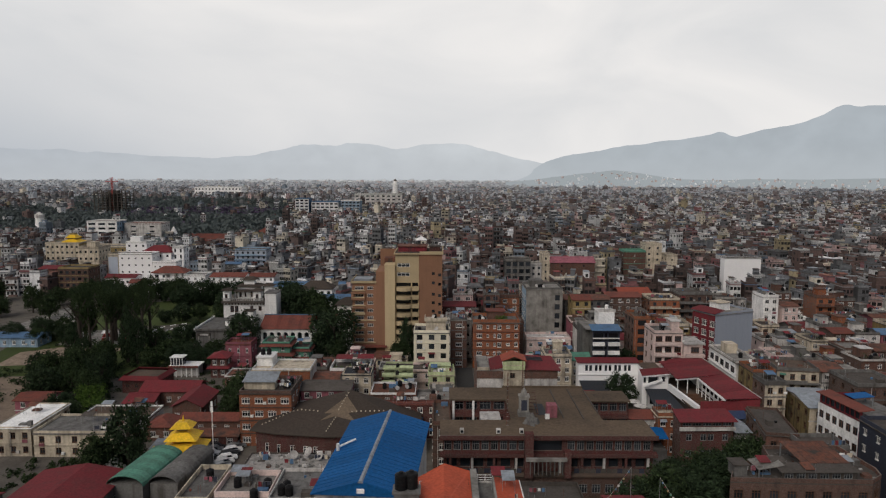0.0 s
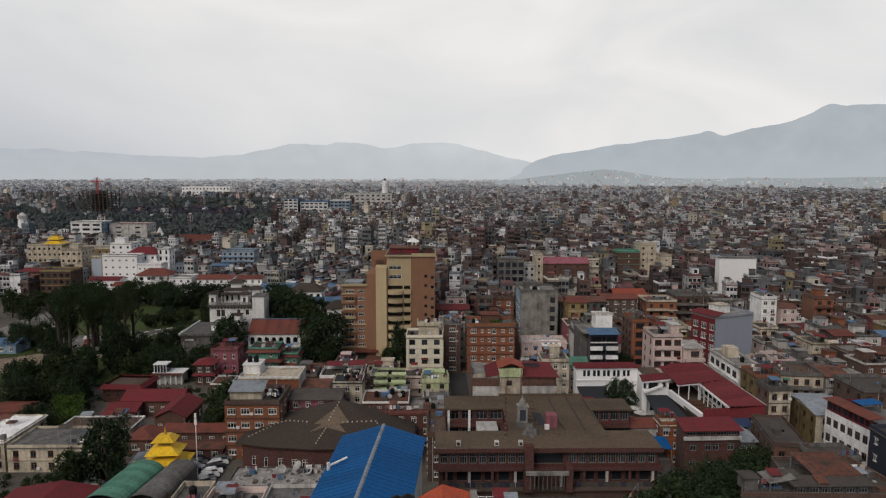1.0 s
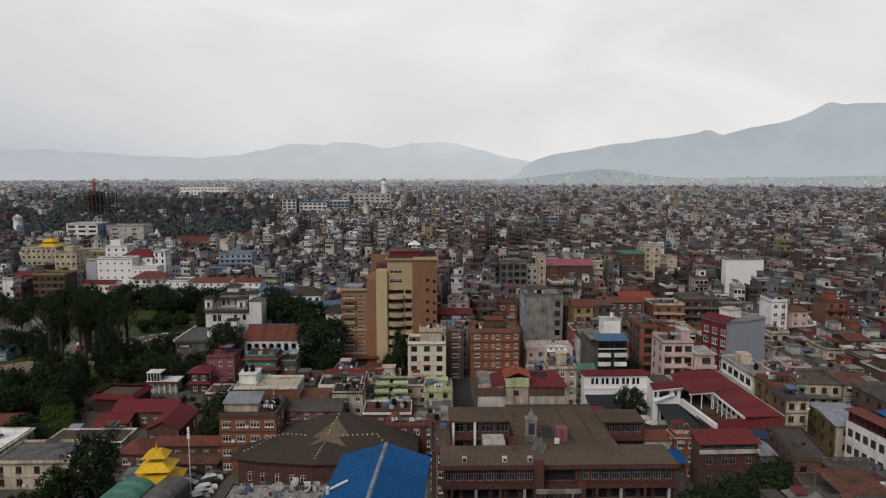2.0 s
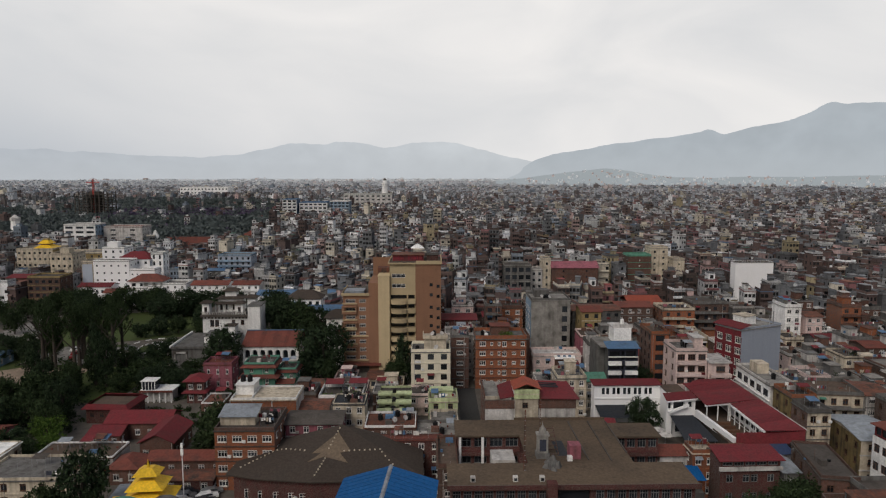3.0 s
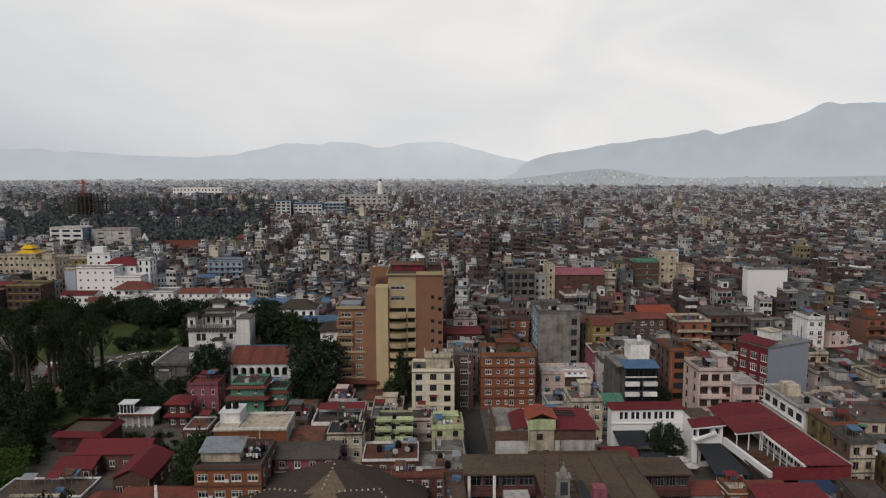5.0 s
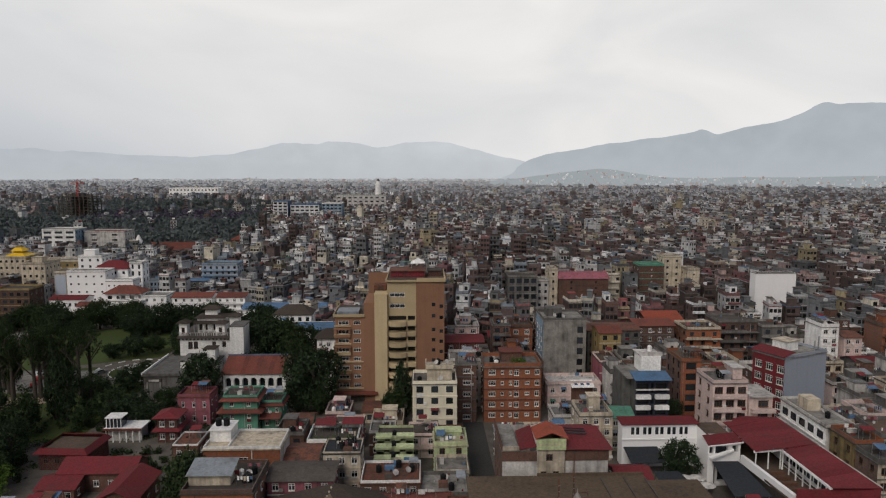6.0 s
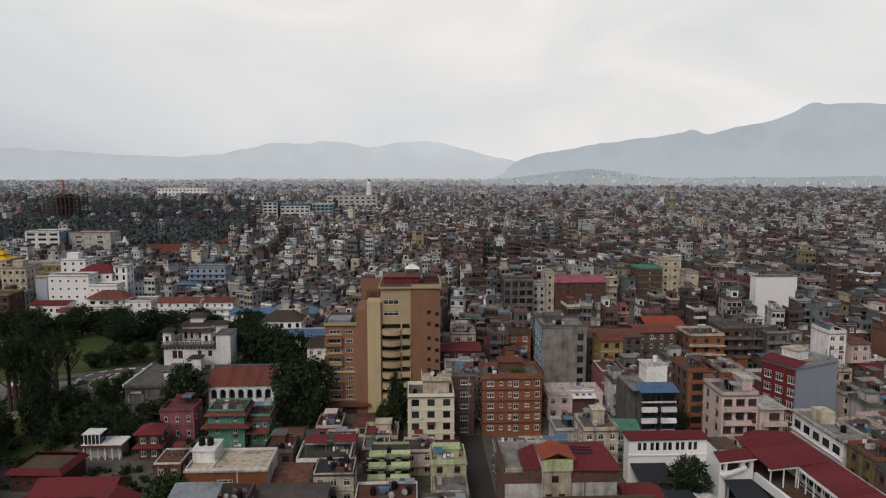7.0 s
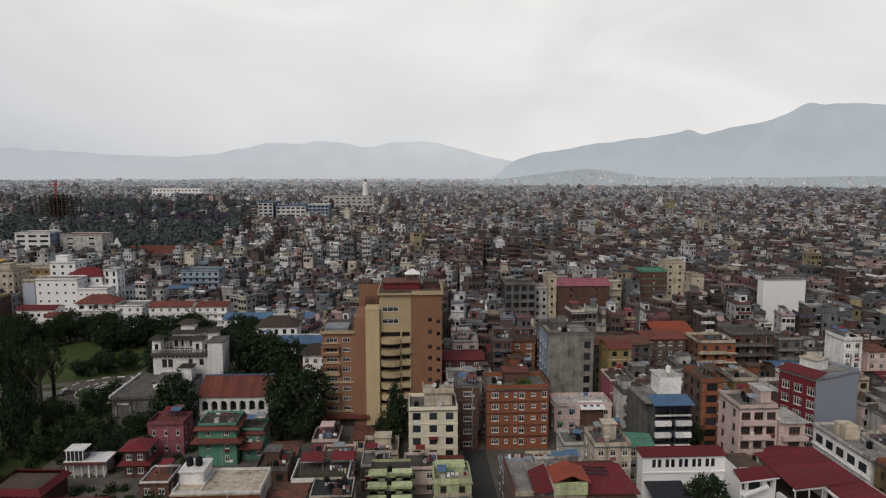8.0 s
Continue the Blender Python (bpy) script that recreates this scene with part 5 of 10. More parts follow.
# ------------------------------------------------------------------ long brick institute
def institute():
    keep_clear(-1, 44, 124, 158)
    ob = thing("brick_institute", 0.4, 127.6, 5, 0, "long dark red brick institute with brown roof terraces", "building")
    ob.scale = (0.91, 0.9, 1)
    w = 45.2
    s = Mesh()
    up = grid_holes(18, 0, 1, 3, 9, 1.5, 1.6, 0)
    low = []
    holes = [(u0, u1, 4.35, 6.2) for u0, u1, *_ in up] + [(26.5 + u0 * 1.02, 26.5 + u1 * 1.02, 4.35, 6.2) for u0, u1, *_ in up] + [(19.2, 25.6, 4.2, 6.3)]
    facade(s, (0, 0), (w, 0), 0, 7.0, holes + [(0.8 + 2.9 * k, 2.9 + 2.9 * k, 0.9, 2.7) for k in range(6)] + [(27 + 2.9 * k, 29.1 + 2.9 * k, 0.9, 2.7) for k in range(6)], "brick_red", 0.5)
    facade(s, (w, 0), (w, 9), 0, 7.0, (), "brick_red")
    facade(s, (0, 9), (0, 0), 0, 7.0, (), "brick_red")
    facade(s, (w, 9), (0, 9), 0, 7.0, (), "brick_red")
    part("front_wall", s, ob, "two-storey dark red brick front")
    put_windows(ob, (0, 0), (w, 0), [h for h in holes if h[1] - h[0] < 3], "frame_grey", "frame")
    part("front_roof", Mesh().box(-0.7, w + 0.7, -0.9, 9.3, 7.0, 7.35, "roof_earth"), ob, "earth-brown flat roof terrace")
    part("roof_edge", Mesh().box(-0.8, w + 0.8, -1.1, -0.905, 6.75, 7.65, "brick_red"), ob)
    part("balcony_ledge", Mesh().box(-0.6, w + 0.6, -1.6, -0.004, 3.4, 4.15, "brick_red"), ob, "projecting brick balcony ledge")
    for k in range(10):
        x = 1.5 + 4.7 * k
        part("pier", Mesh().box(x - 0.25, x + 0.25, -1.45, -0.9, 0, 3.39, "offwhite" if k % 2 else "brick_red"), ob)
    s = Mesh()
    lows = [(0.9 + 2.8 * k, 2.7 + 2.8 * k, -3.4, -1.6) for k in range(16)]
    facade(s, (0, -2.4), (w, -2.4), -5, 0, lows, "brick_dark", 0.4)
    facade(s, (w, -2.4), (w, 33), -5, 0, (), "brick_dark")
    facade(s, (w, 33), (0, 33), -5, 0, (), "brick_dark")
    facade(s, (0, 33), (0, -2.4), -5, 0, (), "brick_dark")
    part("lower_wall", s, ob, "dark brick lower storey")
    put_windows(ob, (0, -2.4), (w, -2.4), lows, "frame_grey", "frame")
    part("lower_roof", Mesh().box(-0.3, w + 0.3, -2.9, -0.9, 0.0, 0.25, "terrace"), ob)
    # gate house in the middle
    p = Mesh().box(17.2, 19.0, -3.4, -1.7, 0, 8.8, "brick_red")
    part("gate_pier", p, ob, "red brick gate pier")
    part("gate_pier", Mesh().box(25.6, 27.0, -3.4, -1.7, 0, 5.2, "brick_red"), ob)
    part("gate_canopy", Mesh().box(17.4, 26.0, -4.2, -3.41, 3.6, 4.2, "concrete_pale"), ob)
    for k in range(9):
        part("baluster", Mesh().box(18.2 + 0.85 * k, 18.4 + 0.85 * k, -4.0, -3.8, 0.9, 3.59, "concrete"), ob)
    for k in range(14):
        part("rail_panel", Mesh().box(0.6 + 1.16 * k, 1.66 + 1.16 * k, -1.5, -1.42, 0.26, 1.2, "slate" if k % 3 else "concrete_dark"), ob, "dull blue balcony rail panel")
        part("rail_panel", Mesh().box(28.0 + 1.16 * k, 29.06 + 1.16 * k, -1.5, -1.42, 0.26, 1.2, "concrete_dark" if k % 4 else "slate"), ob)
    # rear parts round the sunken courts, in plan metres
    def rear(name, x0, x1, y0, y1, z0, z1, mat, label=""):
        return part(name, Mesh().box((x0 - 0.4) / 0.91, (x1 - 0.4) / 0.91, (y0 - 127.6) / 0.9, (y1 - 127.6) / 0.9, z0 - 5, z1 - 5, mat), ob, label)

    rear("rear_body", 14.8, 33.2, 136.2, 156.4, 5, 12.0, "brick_red")
    rear("rear_roof", 14.5, 33.6, 136.05, 157.2, 12.0, 12.3, "roof_earth", "worn earth-brown roof terrace")
    rear("roof_edge", 14.5, 33.6, 157.2, 157.5, 12.0, 12.75, "roof_earth")
    rear("court_floor", 2.4, 14.78, 136.2, 149.4, 5.01, 5.3, "concrete_dark")
    for x0, x1, y0, y1, n in ((2.2, 14.7, 149.5, 157.0, 4), (33.7, 42.2, 148.6, 154.8, 4)):
        s = Mesh()
        lx0, lx1, ly0, ly1 = (x0 - 0.4) / 0.91, (x1 - 0.4) / 0.91, (y0 - 127.6) / 0.9, (y1 - 127.6) / 0.9
        ww = lx1 - lx0
        hs = [(ww * (i + 0.1) / n, ww * (i + 0.9) / n, z, z + 1.9) for i in range(n) for z in (4.6, 1.2)]
        facade(s, (lx0, ly0), (lx1, ly0), 0, 7.0, hs, "brick_red", 0.7)
        facade(s, (lx1, ly0), (lx1, ly1), 0, 7.0, (), "brick_red")
        facade(s, (lx1, ly1), (lx0, ly1), 0, 7.0, (), "brick_red")
        facade(s, (lx0, ly1), (lx0, ly0), 0, 7.0, (), "brick_red")
        part("rear_wing", s, ob, "dark brick wing with deep ribbon windows on the court")
        put_windows(ob, (lx0, ly0 + 0.4), (lx1, ly0 + 0.4), hs, "frame_grey", "frame")
        rear("wing_roof", x0 - 0.4, x1 + 0.4, y0 - 0.7, y1 + 0.3, 12.0, 12.35, "roof_earth", "earth-brown wing roof")
        rear("wing_balcony", x0, x1, y0 - 0.8, y0 - 0.02, 8.2, 9.0, "brick_red")
    for x in (2.5, 7.0):
        rear("white_pier", x, x + 0.5, 148.5, 149.0, 5.3, 12.0, "white")
    # white arched room and red stair block in the left court
    rear("arched_room", 8.6, 13.0, 142.5, 147.5, 5.3, 10.0, "offwhite", "small white room with a blind arch")
    rear("arch", 9.3, 12.9, 142.2, 142.48, 6.6, 9.5, "roof_earth")
    rear("room_terrace", 8.8, 13.2, 136.8, 142.1, 5.3, 9.0, "roof_earth", "small earth-brown terrace in the court")
    rear("stair_block", 13.3, 15.6, 137.2, 141.6, 5.3, 11.2, "brick_red", "dark red stair block")
    for k in range(3):
        rear("stair_rail", 13.4, 15.5, 138 + 1.2 * k, 138.15 + 1.2 * k, 11.2, 12.3, "brick_red")
    # thin dark sheet on the terrace, with solid roof below it
    rear("stair_opening", 20.4, 22.4, 139.0, 146.0, 12.31, 12.36, "dark_roof", "thin dark strip lying on the roof")
    for k in range(7):
        part("ladder_rung", Mesh().bar(((18.7 - 0.4) / 0.91, (139.5 + 1.0 * k - 127.6) / 0.9, 7.5 + 0.42 * k), ((20.6 - 0.4) / 0.91, (139.5 + 1.0 * k - 127.6) / 0.9, 7.5 + 0.42 * k), 0.1, "brick_dark", 4), ob)
    for x in (18.7, 20.6):
        part("stair_string", Mesh().bar(((x - 0.4) / 0.91, 13.0, 7.32), ((x - 0.4) / 0.91, 20.6, 10.3), 0.12, "brick_dark", 4), ob)
    rear("roof_hut", 22.2, 24.3, 137.4, 139.6, 12.3, 14.9, "rose", "small pink roof hut")
    rear("hut_chest", 21.7, 22.6, 136.6, 137.3, 12.3, 13.2, "white")
    for x0, y0, y1 in ((25.5, 137, 156), (29.6, 136.5, 156), (33.3, 140, 156)):
        rear("roof_seam", x0, x0 + 0.25, y0, y1, 12.3, 12.5, "concrete_dark", "low raised seam in the terrace")
    for x in (3.6, 11.5, 16.5):
        part("roof_vent", Mesh().box(x, x + 0.9, 1.0, 1.9, 7.35, 8.2, "offwhite").box(x + 0.15, x + 0.75, 0.97, 0.995, 7.5, 8.0, "glass"), ob)


institute()
mon = Mesh()
mon.box(-1.2, 1.2, -1.0, 1.0, 0, 1.0, "concrete").box(-0.95, 0.95, -0.8, 0.8, 1.0, 4.2, "concrete_pale").box(-0.6, 0.6, -0.86, -0.805, 1.4, 3.6, "slate").box(-1.15, 1.15, -1.0, 1.0, 4.2, 4.5, "concrete_pale")
mon.tube(0, 0, 4.5, 5.3, 0.75, 0.6, "concrete_pale", 10).tube(0, 0, 5.3, 6.0, 0.6, 0.15, "concrete_pale", 10).tube(0, 0, 6.0, 6.7, 0.1, 0.03, "concrete_pale", 8)
solid("roof_shrine", mon, 17.4, 138.6, 12.33, 0, "narrow grey concrete roof shrine with a dark niche", "shrine")
rock, rk = Mesh(), random.Random(8)
for q in range(26):
    a, rr = rk.uniform(0, 6.283), rk.uniform(0, 1.5)
    x, y, z0, g_ = rr * math.cos(a), rr * 1.3 * math.sin(a), 0.0, rk.uniform(0.3, 0.75)
    top = max(0.5, 2.3 - 1.25 * rr) * rk.uniform(0.6, 1.0)
    ring = [(x + g_ * rk.uniform(0.7, 1.3) * math.cos(1.05 * i), y + g_ * rk.uniform(0.7, 1.3) * math.sin(1.05 * i)) for i in range(6)]
    rock.prism([(u, v_, 0) for u, v_ in ring], [(x + (u - x) * 0.45, y + (v_ - y) * 0.45, top * rk.uniform(0.85, 1.1)) for u, v_ in ring], "concrete")
solid("rock_mound", rock, 18.5, 134.4, 12.33, 0, "heap of grey rocks before the roof shrine", "rocks")
mast = Mesh()
for q in range(12):
    z = 0.9 * q
    mast.box(-0.18 + 0.006 * q, 0.18 - 0.006 * q, -0.03, 0.03, z, z + 0.06, "steel")
mast.bar((-0.2, 0, 0), (-0.06, 0, 11), 0.035, "rust_roof").bar((0.2, 0, 0), (0.06, 0, 11), 0.035, "rust_roof").bar((0, 0.2, 0), (0, 0.05, 11), 0.035, "rust_roof")
MAST = mast.data("radio_mast")
for x, y, z in ((13.4, 132.9, 12.35), (17.4, 141.2, 12.33)):
    solid("radio_mast", MAST, x, y, z, 10, "thin rusty lattice radio mast on the terrace", "mast", "radio masts")
pole = Mesh().tube(0, 0, 0, 13, 0.12, 0.09, "white", 8).box(-0.25, 0.25, -0.15, 0.15, 11, 12.2, "white").box(-0.2, 0.2, -0.15, 0.15, 12.4, 13.4, "white")
solid("antenna_pole", pole, -50.2, 143.6, 0, 0, "white antenna pole by the car park", "mast")


# ------------------------------------------------------------------ golden pagoda and its neighbours
def pagoda():
    keep_clear(-62, -49, 136, 145)
    ob = thing("pagoda", -55.2, 140.2, 0, 4, "small pagoda with three bright yellow tiered roofs", "temple")
    part("base", Mesh().box(-3.4, 3.4, -3, 3, 0, 4.4, "offwhite"), ob)
    z = 4.4
    for k, (r, rise) in enumerate(((4.4, 1.5), (3.2, 1.4), (2.2, 1.2))):
        body = r * 0.5
        if k:
            part("storey", Mesh().box(-body, body, -body, body, z - 0.5, z, "yellow"), ob)
        s = Mesh()
        n = 4
        rings = []
        for q in range(n + 1):
            t = q / n
            rr = r * (1 - t) + (body * 0.9) * t
            zz = z + rise * (t ** 0.75) - (0.25 if q == 0 else 0)
            rings.append([(-rr, -rr * 0.9, zz), (rr, -rr * 0.9, zz), (rr, rr * 0.9, zz), (-rr, rr * 0.9, zz)])
        rings[0] = [(x * 1.06, y * 1.06, zz + 0.35) for x, y, zz in rings[0]]
        for q in range(n):
            s.prism(rings[q], rings[q + 1], "gold")
        part("roof_tier", s, ob, "bright yellow upswept roof")
        z += rise + 0.9
    part("finial", Mesh().tube(0, 0, z - 1.0, z + 0.5, 0.3, 0.04, "gold", 8), ob)
    low = Mesh()
    low.prism([(-6.6, -3.4, 4.2), (-3.0, -3.4, 4.2), (-3.0, 0, 4.2), (-6.6, 0, 4.2)], [(-6.2, -2.6, 5.2), (-3.0, -2.6, 5.2), (-3.0, -0.8, 5.2), (-6.2, -0.8, 5.2)], "gold")
    part("porch_roof", low, ob, "yellow porch roof")
    part("porch", Mesh().box(-6.0, -3.41, -2.8, -0.6, 0, 4.2, "offwhite"), ob)


pagoda()


def vault(name, x0, x1, y0, y1, z, rise, mat, label):
    keep_clear(x0, x1, y0, y1)
    w, d = x1 - x0, y1 - y0
    ob = thing(name, x0, y0, 0, -7, label, "shed")
    part("wall", Mesh().box(0.2, w - 0.2, 0.2, d - 0.2, 0, z, "concrete"), ob)
    n, strips = 10, 9
    for j in range(strips):
        s = Mesh()
        ya, yb = d * j / strips, d * (j + 1) / strips - 0.03
        arc = [(w / 2 - w / 2 * math.cos(math.pi * i / n), z + rise * math.sin(math.pi * i / n)) for i in range(n + 1)]
        ring = arc + [(x, q - 0.08) for x, q in arc[::-1]]
        s.prism([(x, ya, q) for x, q in ring], [(x, yb, q) for x, q in ring], mat)
        part("roof_sheet", s, ob)


vault("vaulted_shed", -62.8, -55.5, 121.6, 136.5, 5.0, 1.8, "green_roof", "shed with a sea-green barrel roof of sheets")
vault("vaulted_shed", -55.3, -49.4, 122.4, 137.6, 4.8, 1.6, "concrete", "shed with a weathered grey barrel roof")
block(-78, -61.5, 108, 20, 4.6, wall="concrete", label="long shed under a dark red sheet roof", roof="y", roof_mat="red_roof", rise=1.4, name="shed", category="shed", slabs=False, floors=1, over=0.4)
block(-92, -82, 112, 9, 3.4, wall="concrete", label="low shed under a red sheet roof", roof="x", roof_mat="red_roof", rise=0.9, name="shed", category="shed", slabs=False, floors=1, over=0.4)
cone = Mesh()
rings = [(3.2, 0), (3.0, 0.7), (2.3, 1.9), (1.3, 2.5), (1.2, 3.1), (0.5, 3.6), (0.08, 4.6)]
for (ra, za), (rb, zb) in zip(rings, rings[1:]):
    cone.tube(0, 0, za, zb, ra, rb, "white", 16)
solid("white_stupa", cone, -69.0, 136.6, 0, 0, "small white stupa with a pointed top", "shrine")
tarp = Mesh().prism([(-3, -2.5, 2.6), (3, -2.5, 2.8), (3.2, 2.5, 3.2), (-3, 2.5, 3.0)], [(-3, -2.5, 2.65), (3, -2.5, 2.85), (3.2, 2.5, 3.25), (-3, 2.5, 3.05)], "grey_roof").box(-2.8, -2.6, -2.3, -2.1, 0, 2.65, "steel").box(2.6, 2.8, -2.3, -2.1, 0, 2.8, "steel").box(2.6, 2.8, 2.1, 2.3, 0, 3.1, "steel").box(-2.8, -2.6, 2.1, 2.3, 0, 3.0, "steel")
solid("canvas_canopy", tarp, -61.5, 146, 0, 0, "pale grey canvas canopy on four posts", "canopy")

# the cream villa with its grey flat roofs
block(-99.5, -91.3, 145.5, 16, 6.4, wall="cream", floors=2, cols=3, label="cream villa wing under a pale sheet roof", roof_mat="white", trim="cream", parap=0.25, frame_mat="frame_brown")
block(-90.6, -72.4, 145.2, 11, 5.3, wall="cream", floors=2, cols=5, label="cream two-storey villa with a grey flat roof", roof_mat="concrete", trim="cream", parap=0.55, frame_mat="frame_brown")
block(-86.9, -70, 157.5, 8, 4.4, wall="offwhite", floors=1, cols=8, label="low white house with a brown flat roof", roof_mat="terrace", trim="white", parap=0.35)
block(-69.6, -63.4, 154.4, 6.5, 3.4, wall="brick", floors=1, label="small brick house under faded red tiles", roof="hip", roof_mat="red_tile", rise=1.8)
block(-68.0, -60.6, 166, 12, 4.2, wall="brick", floors=1, label="brick house under a dark red sheet roof", roof="y", roof_mat="red_roof", rise=2.0)
block(-81.5, -66.4, 178.6, 8, 4.0, wall="brick", floors=1, label="long house under a dark red sheet roof", roof="x", roof_mat="red_roof", rise=1.9)
block(-83.6, -76.2, 174, 7, 2.8, wall="brick", floors=1, label="lean-to under a dark red sheet roof", roof="x", roof_mat="red_roof", rise=1.2)
block(-63.0, -47.2, 158.6, 5, 3.4, wall="brick", floors=1, label="low brick row under a faded red roof", roof="x", roof_mat="red_tile", rise=1.2, slabs=False)
block(-57, -47, 150.5, 4.5, 2.8, wall="brick_red", floors=1, label="low dark red shed by the car park", roof="x", roof_mat="rust_roof", rise=0.7, slabs=False, name="shed", category="shed")


def rim_house():
    keep_clear(-92, -80, 189, 200)
    ob = thing("brick_house", -91.7, 189.5, 0, -4, "dark red brick house with a flared red roof rim", "house")
    part("wall", Mesh().box(0, 11, 0, 9, 0, 4.2, "brick_red"), ob)
    s = Mesh()
    for a, b in (((-0.8, -0.9), (11.6, -0.9)), ((11.6, -0.9), (11.6, 9.8)), ((11.6, 9.8), (-0.8, 9.8)), ((-0.8, 9.8), (-0.8, -0.9))):
        ca, cb = (a[0] * 0.82 + 1, a[1] * 0.82 + 0.8), (b[0] * 0.82 + 1, b[1] * 0.82 + 0.8)
        s.prism([(*a, 3.9), (*b, 3.9), (*cb, 4.9), (*ca, 4.9)], [(*a, 4.02), (*b, 4.02), (*cb, 5.15), (*ca, 5.15)], "red_roof")
    part("roof_rim", s, ob, "flared dark red roof rim")
    part("roof_terrace", Mesh().box(0.6, 10.4, 0.6, 8.4, 4.2, 4.45, "terrace"), ob)
    for k in range(4):
        part("window", window_mesh(1.1, 1.3, "frame_brown", "frame"), ob, "", pose(1.6 + 2.6 * k, -0.2, 1.6))


rim_house()


def pavilion():
    keep_clear(-86, -73, 203, 211)
    ob = thing("garden_pavilion", -84.2, 204.6, 0, 0, "white garden pavilion with a glazed room on its roof", "pavilion")
    part("body", Mesh().box(0.3, 8.5, 1.2, 5.2, 0, 3.2, "offwhite"), ob)
    for k in range(6):
        part("column", Mesh().box(0.2 + 1.62 * k, 0.45 + 1.62 * k, 0, 0.25, 0, 3.2, "white"), ob)
    part("roof", Mesh().box(-0.2, 9.0, -0.3, 5.6, 3.2, 3.6, "white").box(-0.25, 9.05, -0.35, -0.305, 3.1, 3.7, "red_tile"), ob)
    g = Mesh().box(0.3, 3.9, 0.6, 3.8, 3.6, 6.0, "glass")
    part("glass_room", g, ob, "glazed room with white bars")
    for k in range(5):
        part("bar", Mesh().box(0.25 + 0.88 * k, 0.4 + 0.88 * k, 0.5, 0.595, 3.6, 6.0, "white"), ob)
    part("glass_room_roof", Mesh().box(0.0, 4.2, 0.3, 4.1, 6.0, 6.2, "white"), ob)


pavilion()


def eaves_skirt(w, d, z, out, drop, mat):
    """A tiled skirt roof round a w x d storey: four sloping strips that meet at the corners."""
    m_ = Mesh()
    inner, outer_ = [(0, 0), (w, 0), (w, d), (0, d)], [(-out, -out), (w + out, -out), (w + out, d + out), (-out, d + out)]
    for k in range(4):
        a, b, c, e = outer_[k], outer_[(k + 1) % 4], inner[(k + 1) % 4], inner[k]
        m_.prism([(*a, z - drop), (*b, z - drop), (*c, z), (*e, z)], [(*a, z - drop + 0.14), (*b, z - drop + 0.14), (*c, z + 0.14), (*e, z + 0.14)], mat)
    return m_


TIER = block(-71.2, -66.4, 204.2, 5, 6.3, wall="brick_red", floors=2, cols=2, label="small dark red house with tiered red roofs", roof="hip", roof_mat="red_roof", rise=1.4, over=0.9, slabs=False)
part("lower_roof", eaves_skirt(4.8, 5.0, 3.6, 1.1, 0.5, "red_roof"), TIER, "dark red skirt roof")
block(-63.8, -58, 194, 8, 3.2, wall="brick", floors=1, label="low brick house with a white-edged terrace", roof_mat="rust_roof", trim="white", parap=0.4)
block(-70.3, -62.0, 216.0, 7, 7.4, wall="rose", floors=2, cols=3, label="rose-pink two-storey house with white windows", trim="rose", roof_mat="red_tile", win=(0.8, 1.4), parap=0.7)


def green_house():
    keep_clear(-59.5, -41, 207.5, 219.5)
    ob = house(-56.6, -48.0, 209.6, 8.0, 9.4, wall="green", floors=3, cols=2, label="sea-green house with tiled skirt roofs on each storey", trim="green", roof_mat="concrete_dark", parap=0.5, win=(1.0, 1.4), slabs=False)
    for z, out in ((9.3, 0.9), (6.4, 1.5)):
        part("eaves_skirt", eaves_skirt(8.6, 8.0, z, out, 0.7, "red_tile"), ob, "red-brown tiled skirt roof")
    for x in (1.0, 3.4, 6.2):
        part("roof_post", Mesh().box(x, x + 0.14, 2.0, 2.14, 9.6, 11.2, "concrete"), ob)
    part("roof_frame", Mesh().box(0.8, 6.6, 1.9, 2.2, 11.2, 11.35, "concrete"), ob)
    ann = house(-47.6, -42.4, 212.4, 6.5, 7.0, wall="green", floors=2, cols=2, label="sea-green annexe with a tiled skirt roof", trim="green", roof_mat="concrete_dark", parap=0.5, win=(0.9, 1.2), slabs=False)
    part("eaves_skirt", eaves_skirt(5.2, 6.5, 6.9, 0.7, 0.6, "red_tile"), ann, "red-brown tiled skirt roof")
    part("porch_roof", Mesh().prism([(-0.2, -2.6, 3.6), (5.2, -2.6, 3.6), (5.2, -0.02, 4.4), (-0.2, -0.02, 4.4)], [(-0.2, -2.6, 3.72), (5.2, -2.6, 3.72), (5.2, -0.02, 4.52), (-0.2, -0.02, 4.52)], "red_tile"), ann, "faded tiled porch roof")


green_house()
block(-39.5, -33.5, 203, 8, 4.6, wall="green", floors=1, cols=2, label="low green house with a brown roof", roof="x", roof_mat="rust_roof", rise=1.2)


